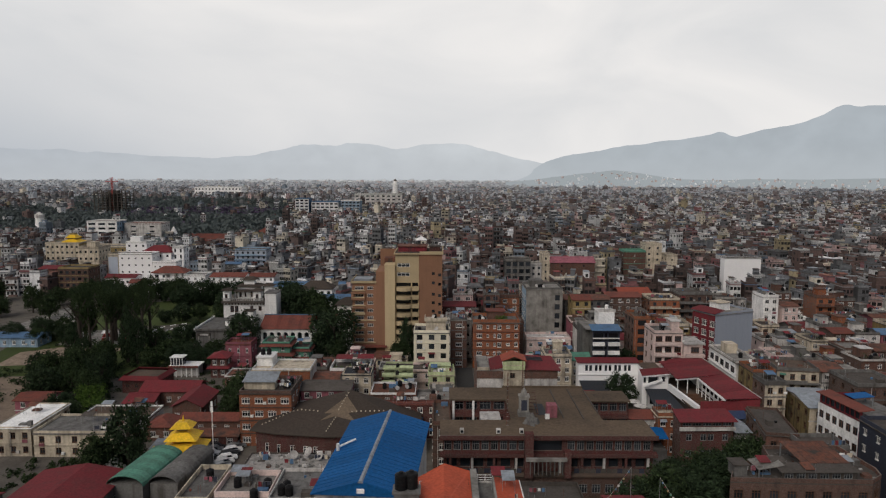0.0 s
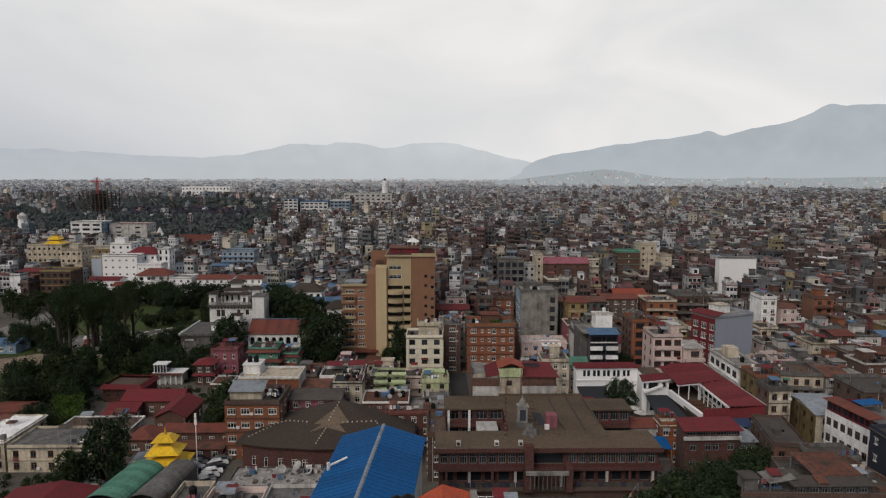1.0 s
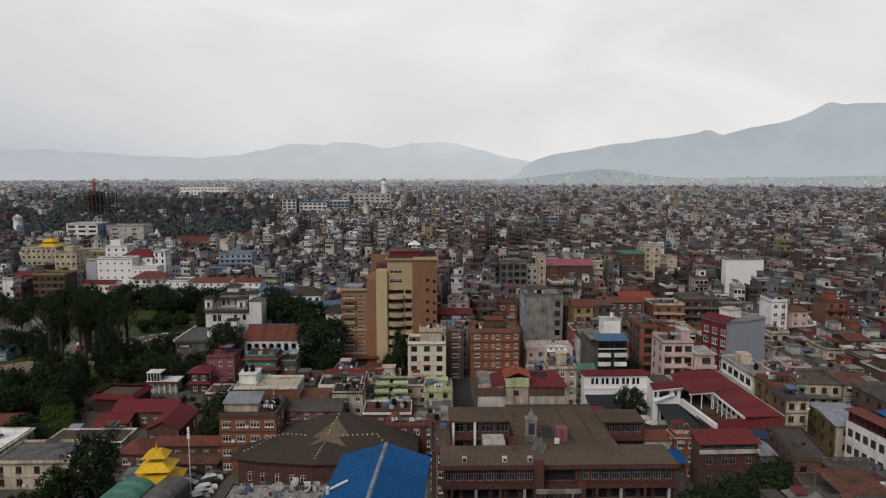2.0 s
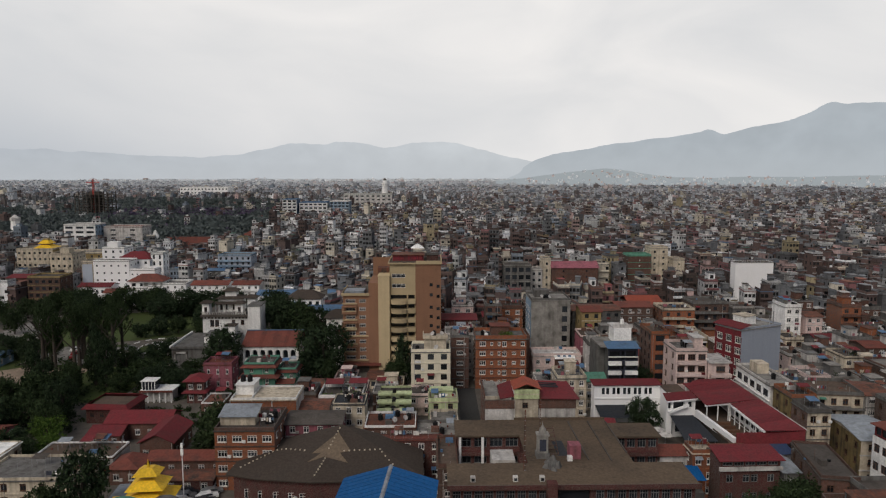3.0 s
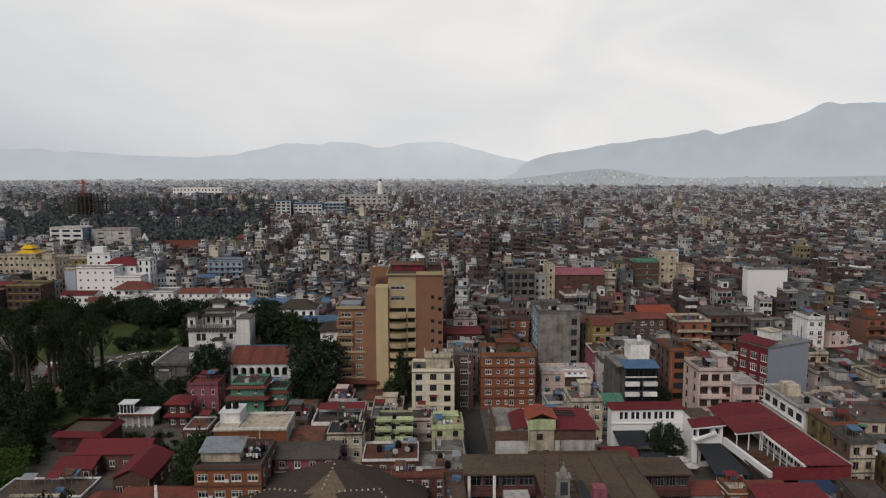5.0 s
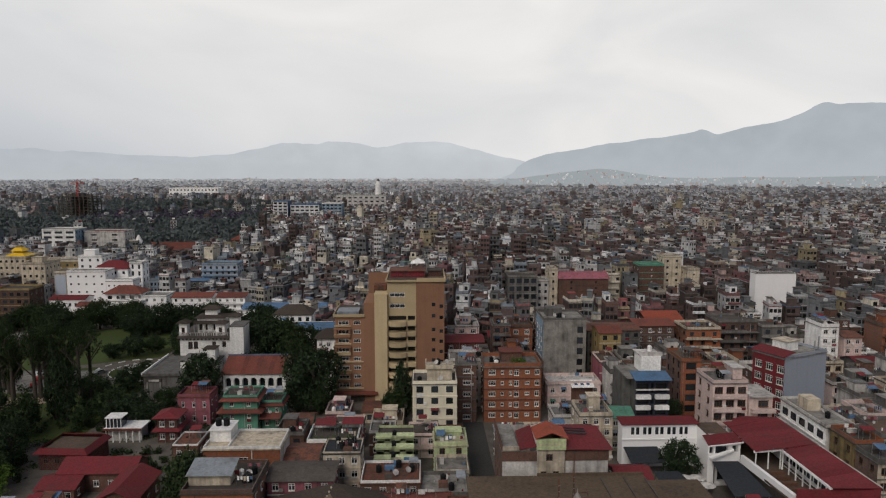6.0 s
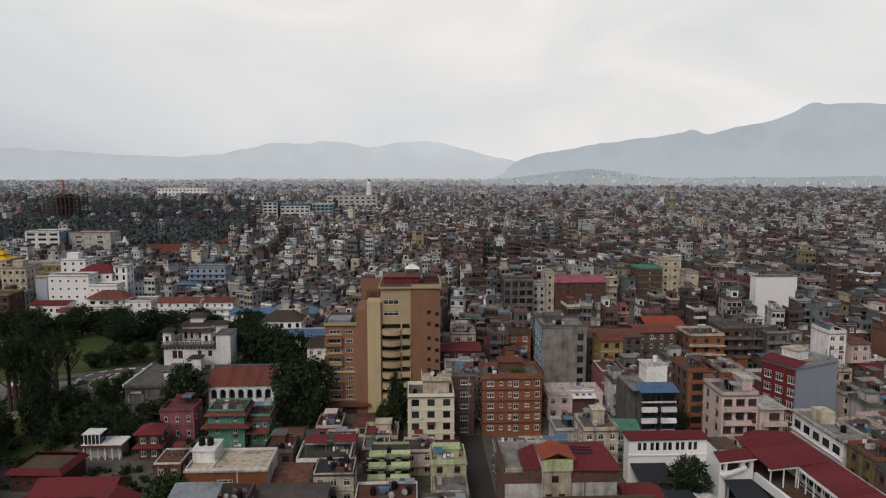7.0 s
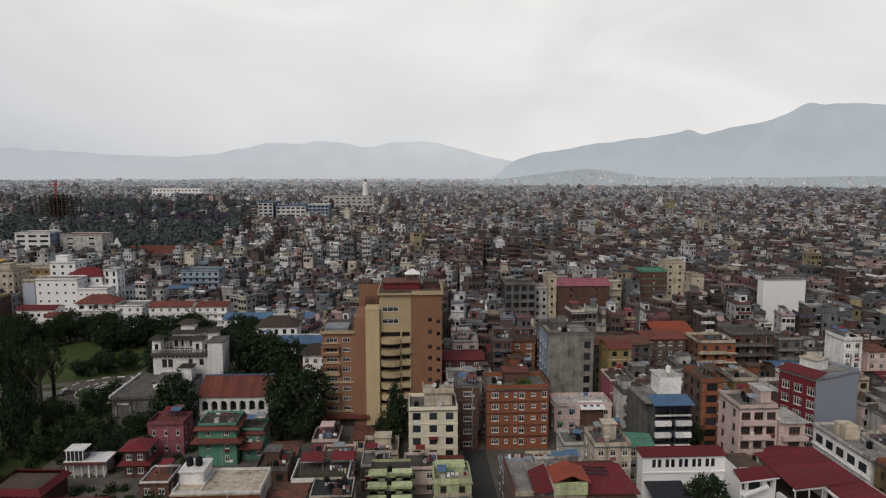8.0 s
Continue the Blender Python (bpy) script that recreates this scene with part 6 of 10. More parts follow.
# ------------------------------------------------------------------ white mansion
def mansion():
    keep_clear(-86, -63, 255, 276)
    ob = thing("mansion", -83.6, 256, 0, 0, "old white mansion with tiered dark tile roofs", "mansion")
    s = Mesh()
    hs = [(2.6, 4.0, 10.0, 12.2), (4.3, 5.7, 10.0, 12.2), (10.2, 11.4, 10.6, 12.2), (13.4, 14.6, 10.6, 12.2)]
    facade(s, (0, 0), (16.2, 0), 0, 14.0, hs, "white")
    facade(s, (16.2, 0), (16.2, 16), 0, 14.0, (), "white")
    facade(s, (16.2, 16), (0, 16), 0, 14.0, (), "white")
    facade(s, (0, 16), (0, 0), 0, 14.0, (), "white")
    part("wall", s, ob)
    put_windows(ob, (0, 0), (16.2, 0), hs, "frame_brown", "sill")
    part("cornice", Mesh().box(-0.6, 16.8, -0.8, -0.004, 13.4, 14.0, "concrete_dark"), ob, "stained dark cornice")
    for k in range(14):
        part("bracket", Mesh().box(-0.3 + 1.2 * k, 0.1 + 1.2 * k, -0.7, -0.004, 12.9, 13.4, "brown_roof"), ob)
    part("roof", Mesh().box(-0.5, 16.7, -0.7, 16.5, 14.0, 14.25, "concrete_dark"), ob, "dark terrace")
    for k in range(22):
        part("baluster", Mesh().box(0.0 + 0.72 * k, 0.22 + 0.72 * k, -0.55, -0.33, 14.25, 15.15, "offwhite"), ob)
    part("handrail", Mesh().box(-0.3, 15.6, -0.6, -0.28, 15.15, 15.32, "offwhite"), ob)
    for x0, y0, ww, dd, h0, h1, rise in ((-0.1, 0.1, 2.5, 2.6, 14.25, 18.2, 1.0), (11.6, 0.1, 2.7, 2.6, 14.25, 18.0, 1.0), (4.0, 5.2, 8.4, 6.0, 14.25, 18.8, 1.2), (14.2, 6.0, 3.0, 3.0, 14.25, 19.0, 1.1)):
        s = Mesh()
        n = 1 if ww < 4 else 4
        hh = [(ww * (i + 0.5) / n - 0.5, ww * (i + 0.5) / n + 0.5, h0 + 0.7, h0 + 2.5) for i in range(n)]
        facade(s, (x0, y0), (x0 + ww, y0), h0, h1, hh, "white")
        facade(s, (x0 + ww, y0), (x0 + ww, y0 + dd), h0, h1, (), "white")
        facade(s, (x0 + ww, y0 + dd), (x0, y0 + dd), h0, h1, (), "white")
        facade(s, (x0, y0 + dd), (x0, y0), h0, h1, (), "white")
        part("turret", s, ob, "white roof turret with dark windows")
        put_windows(ob, (x0, y0), (x0 + ww, y0), hh, "frame_brown", "sill")
        r = hip(ww, dd, h1, rise, "brown_roof", 0.8, 0.4)
        r.v = [(x + x0, y + y0, z) for x, y, z in r.v]
        part("turret_roof", r, ob, "grey-brown tiled hipped roof")
    part("lantern", Mesh().box(6.2, 10.2, 6.6, 9.8, 19.4, 21.4, "white"), ob, "white roof lantern")
    r = hip(4.0, 3.2, 21.4, 1.2, "brown_roof", 0.9, 0.4)
    r.v = [(x + 6.2, y + 6.6, z) for x, y, z in r.v]
    part("lantern_roof", r, ob)
    for k in range(6):
        part("column", Mesh().box(3.4 + 1.5 * k, 3.65 + 1.5 * k, 3.4, 3.65, 14.25, 17.2, "white"), ob)
    part("gallery_roof", Mesh().prism([(3.0, 2.9, 17.2), (11.4, 2.9, 17.2), (11.4, 5.19, 17.8), (3.0, 5.19, 17.8)], [(3.0, 2.9, 17.35), (11.4, 2.9, 17.35), (11.4, 5.19, 17.95), (3.0, 5.19, 17.95)], "brown_roof"), ob)
    part("end_block", Mesh().box(16.3, 20.6, -1.5, 6, 0, 17.4, "white").box(16.1, 21.0, -1.7, 6.2, 17.4, 17.7, "concrete"), ob, "plain stained white end block")


mansion()


def mansion_wing():
    keep_clear(-89, -69, 234, 256)
    ob = thing("mansion_wing", -87.0, 235.4, 0, 0, "long grey wing with a flat concrete roof", "house")
    s = Mesh()
    hs = [(6.0, 8.4, 1.0, 3.2), (10.6, 12.4, 3.6, 6.0), (13.6, 15.4, 3.6, 6.0)]
    facade(s, (0, 0), (17, 0), 0, 7.4, hs, "concrete")
    facade(s, (17, 0), (17, 20.4), 0, 7.4, [(2 + 4 * k, 3.6 + 4 * k, 1.4, 3.6) for k in range(4)], "offwhite")
    facade(s, (17, 20.4), (0, 20.4), 0, 7.4, (), "offwhite")
    facade(s, (0, 20.4), (0, 0), 0, 7.4, (), "offwhite")
    part("wall", s, ob)
    put_windows(ob, (0, 0), (17, 0), hs, "frame_white", "frame")
    part("roof", Mesh().box(-0.4, 17.4, -0.5, 20.5, 7.4, 7.75, "concrete"), ob)
    part("parapet", Mesh().box(-0.5, -0.1, -0.4, 20.5, 7.75, 8.4, "white").box(-0.1, 17.4, -0.5, -0.2, 7.75, 8.2, "concrete"), ob)
    part("frieze", Mesh().box(0.6, 5.2, -0.3, -0.004, 5.6, 6.7, "concrete_dark").box(1.6, 4.6, -0.42, -0.305, 5.8, 6.4, "offwhite"), ob, "dark frieze with a row of pale dentils")
    for x in (0.8, 4.6):
        part("pilaster", Mesh().box(x, x + 0.5, -0.3, -0.004, 0, 5.6, "concrete_pale"), ob)
    part("porch", Mesh().box(8.6, 13.4, 6.0, 14.0, 7.76, 9.9, "white").box(8.2, 13.8, 5.6, 14.4, 9.9, 10.2, "concrete"), ob, "white porch block with a flat roof")
    part("stair_room", Mesh().box(13.0, 16.4, 14.2, 18.0, 7.76, 11.4, "white").box(12.7, 16.7, 13.9, 18.3, 11.4, 11.65, "brown_roof"), ob, "small white stair room")


mansion_wing()


def arcade():
    keep_clear(-63, -44, 229, 241)
    ob = thing("arcaded_house", -62.6, 230.3, 0, 0, "white arcaded house under a long red tile roof", "house")
    s = Mesh()
    w, d, h = 17.6, 10, 9.3
    hs = [(0.6 + 2.4 * i, 2.2 + 2.4 * i, 5.4, 8.2) for i in range(7)]
    lows = [(0.9 + 3.4 * i, 2.1 + 3.4 * i, 1.6, 3.4) for i in range(5)]
    facade(s, (0, 0), (w, 0), 0, h, hs + lows, "white", 1.2)
    arches(s, (0, 0), (w, 0), hs, "white", 0.8)
    facade(s, (w, 0), (w, d), 0, h, (), "white")
    facade(s, (w, d), (0, d), 0, h, (), "white")
    facade(s, (0, d), (0, 0), 0, h, (), "white")
    part("wall", s, ob, "white wall with seven round arches")
    part("string_course", Mesh().box(-0.2, w + 0.2, -0.25, -0.004, 4.5, 4.8, "offwhite"), ob)
    r = Mesh()
    n = 14
    for i in range(n):
        xa, xb = -0.4 + (w + 0.8) * i / n, -0.4 + (w + 0.8) * (i + 1) / n - 0.03
        p = Mesh().prism([(xa, -0.5, h), (xb, -0.5, h), (xb, d * 0.75, h + 3.3), (xa, d * 0.75, h + 3.3)], [(xa, -0.5, h + 0.15), (xb, -0.5, h + 0.15), (xb, d * 0.75, h + 3.45), (xa, d * 0.75, h + 3.45)], "red_tile")
        part("roof_slope", p, ob)
    part("back_slope", Mesh().prism([(-0.4, d + 0.4, h), (w + 0.4, d + 0.4, h), (w + 0.4, d * 0.76, h + 3.3), (-0.4, d * 0.76, h + 3.3)], [(-0.4, d + 0.4, h + 0.15), (w + 0.4, d + 0.4, h + 0.15), (w + 0.4, d * 0.76, h + 3.45), (-0.4, d * 0.76, h + 3.45)], "red_tile"), ob)
    part("ridge_cap", Mesh().box(-0.5, w + 0.5, d * 0.75 - 0.15, d * 0.75 + 0.2, h + 3.46, h + 3.7, "blue_sheet"), ob)
    for x in (0.02, w - 0.22):
        part("gable_end", Mesh().prism([(x, 0, h), (x + 0.2, 0, h), (x + 0.2, d, h), (x, d, h)], [(x, d * 0.75, h + 3.1), (x + 0.2, d * 0.75, h + 3.1), (x + 0.2, d * 0.76, h + 3.1), (x, d * 0.76, h + 3.1)], "white"), ob)


arcade()
block(-52, -37, 282, 11, 9.5, wall="white", floors=2, cols=6, label="white house with a grey-blue sheet roof", roof="x", roof_mat="blue_sheet", rise=1.8)
block(-41, -31, 262, 10, 11.5, wall="white", floors=3, cols=4, label="white villa with a dark hipped roof", roof="hip", roof_mat="brown_roof", rise=2.4, over=0.9)
block(-35.0, -31.8, 240, 10, 9.0, wall="white", label="house end under a dark pink sheet roof", roof="y", roof_mat="red_roof", rise=2.2)


# ------------------------------------------------------------------ houses round the lane
def roof_things(x0, x1, y0, y1, z, tanks=0, dishes=0, colour="black", size=1.0):
    """Tanks and dishes spread over a flat roof."""
    for _ in range(tanks):
        water_tank(random.uniform(x0 + 0.8, x1 - 0.8), random.uniform(y0 + 0.8, y1 - 0.8), z, colour, size)
    for _ in range(dishes):
        dish(random.uniform(x0 + 0.8, x1 - 0.8), random.uniform(y0 + 0.8, y1 - 0.8), z)


def terrace_house():
    keep_clear(-49.8, -33, 169, 180)
    ob = thing("terrace_house", -48.6, 169.5, 0, 0, "brick house with a white walled roof terrace", "house")
    w, d, h = 14.9, 9.2, 12.6
    s = Mesh()
    hs = [(5.8, 8.6, z, z + 1.7) for z in (9.4, 6.0, 2.6)] + [(11.2, 12.6, z, z + 1.5) for z in (6.0, 2.6)] + [(1.2, 2.6, z, z + 1.5) for z in (6.0, 2.6)]
    facade(s, (0, 0), (w, 0), 0, h, hs, "brick_orange")
    facade(s, (w, 0), (w, d), 0, h, (), "offwhite")
    facade(s, (w, d), (0, d), 0, h, (), "brick")
    facade(s, (0, d), (0, 0), 0, h, (), "brick")
    part("wall", s, ob)
    put_windows(ob, (0, 0), (w, 0), hs, "frame_white", "sill")
    part("roof", Mesh().box(-0.2, w + 0.2, -0.3, d + 0.2, h, h + 0.25, "cream"), ob, "pale cream worn terrace floor")
    p = parapet(w, d, h + 0.25, 0.45, "white")
    p.box(4.6, 4.8, 0.18, d - 0.18, h + 0.25, h + 0.7, "white")
    part("parapet", p, ob, "white parapet")
    part("roof_room", Mesh().box(0.3, 4.4, 3.6, 8.8, h + 0.25, h + 2.5, "white").box(0.1, 4.6, 3.3, 9.0, h + 2.5, h + 2.7, "white"), ob, "white roof room")
    for x in (1.4, 3.0):
        water_tank(-48.6 + x, 169.5 + 6, h + 2.7, "black", 1.1)
    part("corner_post", Mesh().box(9.3, 9.5, -0.15, -0.004, 4, h, "offwhite"), ob)


terrace_house()
block(-46.6, -34.6, 151.6, 12, 12.4, wall="brick_orange", floors=4, cols=4, label="old brick house with rows of white windows", roof_mat="concrete_dark", trim="brick_dark", parap=0.7, win=(1.9, 1.3), frame_mat="frame_white")
sh = Mesh().prism([(-0.3, -0.4, 1.9), (7.6, -0.4, 1.9), (7.6, 5.0, 2.9), (-0.3, 5.0, 2.9)], [(-0.3, -0.4, 1.98), (7.6, -0.4, 1.98), (7.6, 5.0, 2.98), (-0.3, 5.0, 2.98)], "grey_roof").box(0, 7.2, 0.2, 4.6, 0, 1.9, "cream")
solid("roof_shed", sh, -46.3, 154.4, 12.58, 0, "roof-top shed under a grey zinc lean-to sheet", "shed")
roof_things(-38.4, -35, 153, 161.5, 12.58, 4, 1)
water_tank(-38.2, 158.5, 12.58, "white", 0.8)
block(-34.3, -22.4, 160.5, 8, 10.4, wall="rose", floors=4, cols=4, label="old dark pink house under a grey sheet roof", roof="x", roof_mat="concrete_dark", rise=0.9, frame_mat="frame_white")
block(-33.6, -24.8, 156.0, 4, 6.6, wall="brick_red", floors=2, cols=3, label="low range under a faded pink sheet roof", roof="x", roof_mat="rose", rise=1.0, slabs=False)
block(-25.5, -18.2, 170, 7, 11.3, wall="cream", floors=4, cols=3, label="cream house with tanks on a dark roof", roof_mat="dark_roof", trim="cream", parap=0.3)
roof_things(-25, -19, 170.5, 176, 11.5, 5, 0)
block(-33.2, -27.0, 171, 9, 9.3, wall="offwhite", floors=3, cols=2, label="stained white house with a brown sheet roof", roof="x", roof_mat="rust_roof", rise=1.0)
block(-30.4, -19.8, 179.9, 9, 9.3, wall="offwhite", floors=3, cols=4, label="white house with a red awning on its terrace", roof_mat="concrete_dark", trim="white", parap=0.9)
aw = Mesh().prism([(0, 0, 2.1), (4.6, 0, 2.1), (4.6, 3, 2.6), (0, 3, 2.6)], [(0, 0, 2.16), (4.6, 0, 2.16), (4.6, 3, 2.66), (0, 3, 2.66)], "red_roof").box(0.1, 0.2, 0.1, 0.2, 0, 2.1, "steel").box(4.4, 4.5, 0.1, 0.2, 0, 2.1, "steel").box(0.1, 0.2, 2.7, 2.8, 0, 2.55, "steel").box(4.4, 4.5, 2.7, 2.8, 0, 2.55, "steel")
AWNING = aw.data("awning")
for x, y, z in ((-29.5, 184.5, 9.48), (-23.6, 185, 9.48)):
    solid("awning", AWNING, x, y, z, 0, "dark red sheet awning on thin posts", "awning", "roof awnings")
bushes("terrace_plants", [(-29 + 1.4 * i, 181 + 0.5 * (i % 2), 9.48, 0.7, 1.1) for i in range(7)] + [(-21.5, 183, 9.48, 1.0, 1.3), (-24, 187, 9.48, 0.9, 1.4)], "leaf_bright", "potted plants along the white terrace", "plants", 0.16, 40)


def stepped_house(x0, x1, y, name_label):
    """Pale green house that steps back storey by storey with deep pale bands."""
    keep_clear(x0, x1, y - 1, y + 12)
    ob = thing("stepped_house", x0, y, 0, 0, name_label, "house")
    w = x1 - x0
    for k, (yy, h) in enumerate(((0, 6.9), (3.0, 8.1), (6.0, 9.3))):
        s = Mesh()
        hs = [(w * q - 0.6, w * q + 0.6, z, z + 1.4) for q in (0.28, 0.72) for z in ([h - 2.3, h - 5.3] if h > 6 else [h - 2.3])]
        facade(s, (0, yy), (w, yy), 0, h, hs, "palegreen")
        facade(s, (w, yy), (w, yy + 3.0 + (k == 2) * 3), 0, h, (), "palegreen")
        facade(s, (w, yy + 3.0 + (k == 2) * 3), (0, yy + 3.0 + (k == 2) * 3), 0, h, (), "palegreen")
        facade(s, (0, yy + 3.0 + (k == 2) * 3), (0, yy), 0, h, (), "palegreen")
        part("step_wall", s, ob)
        put_windows(ob, (0, yy), (w, yy), hs, "frame_brown", "frame")
        lo, hi = (-0.3, yy - 1.0), (w + 0.3, yy + 0.6)
        # dark deck colour stands in for the shade behind each sheet
        part("step_deck", Mesh().box(0, w, yy + 0.02, yy + 3.0 + (k == 2) * 3, h - 0.75, h - 0.6, "concrete_dark"), ob)
        for xa, xb in ((lo[0], w * 0.42), (w * 0.54, hi[0])):
            part("step_roof", Mesh().prism([(xa, lo[1], h), (xb, lo[1], h), (xb, hi[1], h + 0.3), (xa, hi[1], h + 0.3)], [(xa, lo[1], h + 0.12), (xb, lo[1], h + 0.12), (xb, hi[1], h + 0.42), (xa, hi[1], h + 0.42)], "palegreen"), ob, "pale green sloping sheet")
            part("step_gutter", Mesh().box(xa, xb, lo[1] - 0.12, lo[1] - 0.004, h - 0.25, h + 0.2, "palegreen"), ob)
        water_tank(x0 + w * 0.48, y + yy + 0.9, h - 0.6, "black", 1.0)


stepped_house(-15.9, -8.1, 178.2, "pale green house stepping back in three terraces")
block(-3.6, 3.6, 182, 8, 7.6, wall="palegreen", floors=3, cols=2, label="pale green house with cream roof terraces beside the lane", roof_mat="cream", trim="palegreen", parap=0.9, head=(0.6, 5.4, 3, 1.6), frame_mat="frame_brown")
block(-3.2, 3.4, 173.4, 7.6, 5.4, wall="cream", floors=2, cols=2, label="low cream house with a cluttered terrace", roof_mat="concrete_pale", trim="cream", parap=0.7, balcony=0.8)
roof_things(-2.5, 2.6, 184, 188.5, 7.8, 2, 0)
block(-17.6, -6.4, 163, 9, 8.4, wall="brick", floors=3, cols=4, label="old brick house with white balconies", roof_mat="rust_roof", trim="white", parap=0.5)
block(-6.2, 2.6, 160.5, 9, 7.0, wall="offwhite", floors=2, cols=3, label="stained grey house with a cluttered roof", roof_mat="concrete_pale", trim="concrete", parap=0.7)
roof_things(-16, -7, 165, 171, 8.6, 3, 2)
roof_things(-5, 2, 162, 168, 7.2, 2, 1)
block(-15, -0.8, 156.6, 2.8, 8.2, wall="brick_red", floors=3, cols=5, label="red brick row behind the hall", roof_mat="red_tile", trim="brick_red", parap=0.2, slabs=False)
block(-1.8, 2.0, 140, 14, 9.5, wall="brick_dark", floors=3, cols=1, label="narrow dark brick house beside the institute", roof_mat="terrace", trim="brick")


def cream_house():
    keep_clear(-9, 3, 203, 214)
    ob = house(-8.5, 2.4, 203.4, 9.5, 14.4, wall="cream_clean", floors=5, cols=3, label="cream-white apartment house with a room on its roof", trim="cream_clean", roof_mat="concrete", parap=0.8, win=(1.7, 1.6), frame_mat="frame_brown", style="dark", side_cols=2)
    part("roof_room", Mesh().box(3.6, 9.8, 3.0, 8.0, 14.58, 17.6, "cream").box(3.2, 10.2, 2.4, 8.4, 17.6, 17.8, "cream").box(3.2, 10.2, 2.4, 2.6, 17.8, 18.6, "cream").box(3.2, 3.4, 2.6, 8.4, 17.8, 18.6, "cream"), ob, "cream roof room with a parapet")
    roof_things(-4, 1, 206.5, 210.5, 17.8, 1, 2)
    water_tank(-6.8, 205, 14.58, "black", 1.0)
    dish(-1.5, 204.6, 14.58, 1.3)


cream_house()


def orange_house():
    keep_clear(10, 26, 215, 227)
    ob = thing("orange_apartment_house", 10.2, 215.6, 0, 0, "bright orange brick apartment house with white windows", "house")
    w, d, h = 15.1, 10.5, 14.9
    s = Mesh()
    hs = []
    for k in range(5):
        z = 0.5 + 2.9 * k
        hs += [(1.2, 3.0, z + 0.9, z + 2.2), (4.4, 5.2, z + 1.1, z + 2.0), (6.6, 7.4, z + 1.0, z + 2.1), (7.9, 9.2, z + 0.7, z + 2.2), (10.8, 12.0, z + 1.2, z + 2.0), (13.4, 14.6, z + 0.9, z + 2.2)]
    facade(s, (0, 0), (w, 0), 0, h, hs, "brick_orange")
    sd = [(2 + 3.4 * i, 3.2 + 3.4 * i, 1.4 + 2.9 * k, 2.7 + 2.9 * k) for i in range(2) for k in range(5)]
    facade(s, (w, 0), (w, d), 0, h, (), "brick_orange")
    facade(s, (w, d), (0, d), 0, h, (), "brick_orange")
    facade(s, (0, d), (0, 0), 0, h, sd, "brick_orange")
    part("wall", s, ob)
    put_windows(ob, (0, 0), (w, 0), hs, "frame_white", "sill")
    put_windows(ob, (0, d), (0, 0), sd, "frame_white", "sill")
    for k in range(1, 5):
        part("floor_band", Mesh().box(-0.15, w + 0.15, -0.18, -0.004, 0.3 + 2.9 * k, 0.5 + 2.9 * k, "brick_red"), ob)
    part("roof", Mesh().box(-0.3, w + 0.3, -0.4, d + 0.3, h, h + 0.2, "concrete"), ob)
    part("parapet", parapet(w, d, h + 0.2, 1.1, "brick_orange"), ob)
    part("roof_room", Mesh().box(5, 10.5, 5, 9.5, h + 0.2, h + 2.8, "brick").box(4.6, 10.9, 4.6, 9.9, h + 2.8, h + 3.0, "red_tile"), ob, "brick roof room")
    part("planter", Mesh().box(6.5, 9.5, 1.6, 2.4, h + 0.2, h + 0.7, "red_tile"), ob)


orange_house()
bushes("roof_garden", [(18 + 0.8 * (i % 5), 217.8 + 0.9 * (i // 5), 15.1, 0.8, 1.6) for i in range(10)], "leaf_bright", "bright green pot plants on the orange house roof", "plants", 0.2, 45, 3)
roof_things(11, 15, 217, 224, 15.1, 2, 1)
water_tank(13.5, 217.2, 15.1, "white", 1.0)
block(3.0, 8.2, 215.8, 10, 15.6, wall="brick", floors=5, cols=1, label="narrow brick house with grey bands", roof_mat="concrete_pale", trim="concrete", parap=0.5, win=(2.0, 1.2), sides=False)
block(0.5, 12.0, 240, 10, 15.5, wall="brick_red", floors=5, cols=3, label="house with a pale pink and red tiled front", roof="x", roof_mat="red_roof", rise=0.8, trim="pink")
block(1.5, 13.5, 228, 10, 13.0, wall="offwhite", floors=4, cols=4, label="stained white house with a broad roof terrace", roof_mat="concrete_pale", trim="offwhite", parap=0.8)
roof_things(3, 12, 229, 236, 13.2, 2, 1)


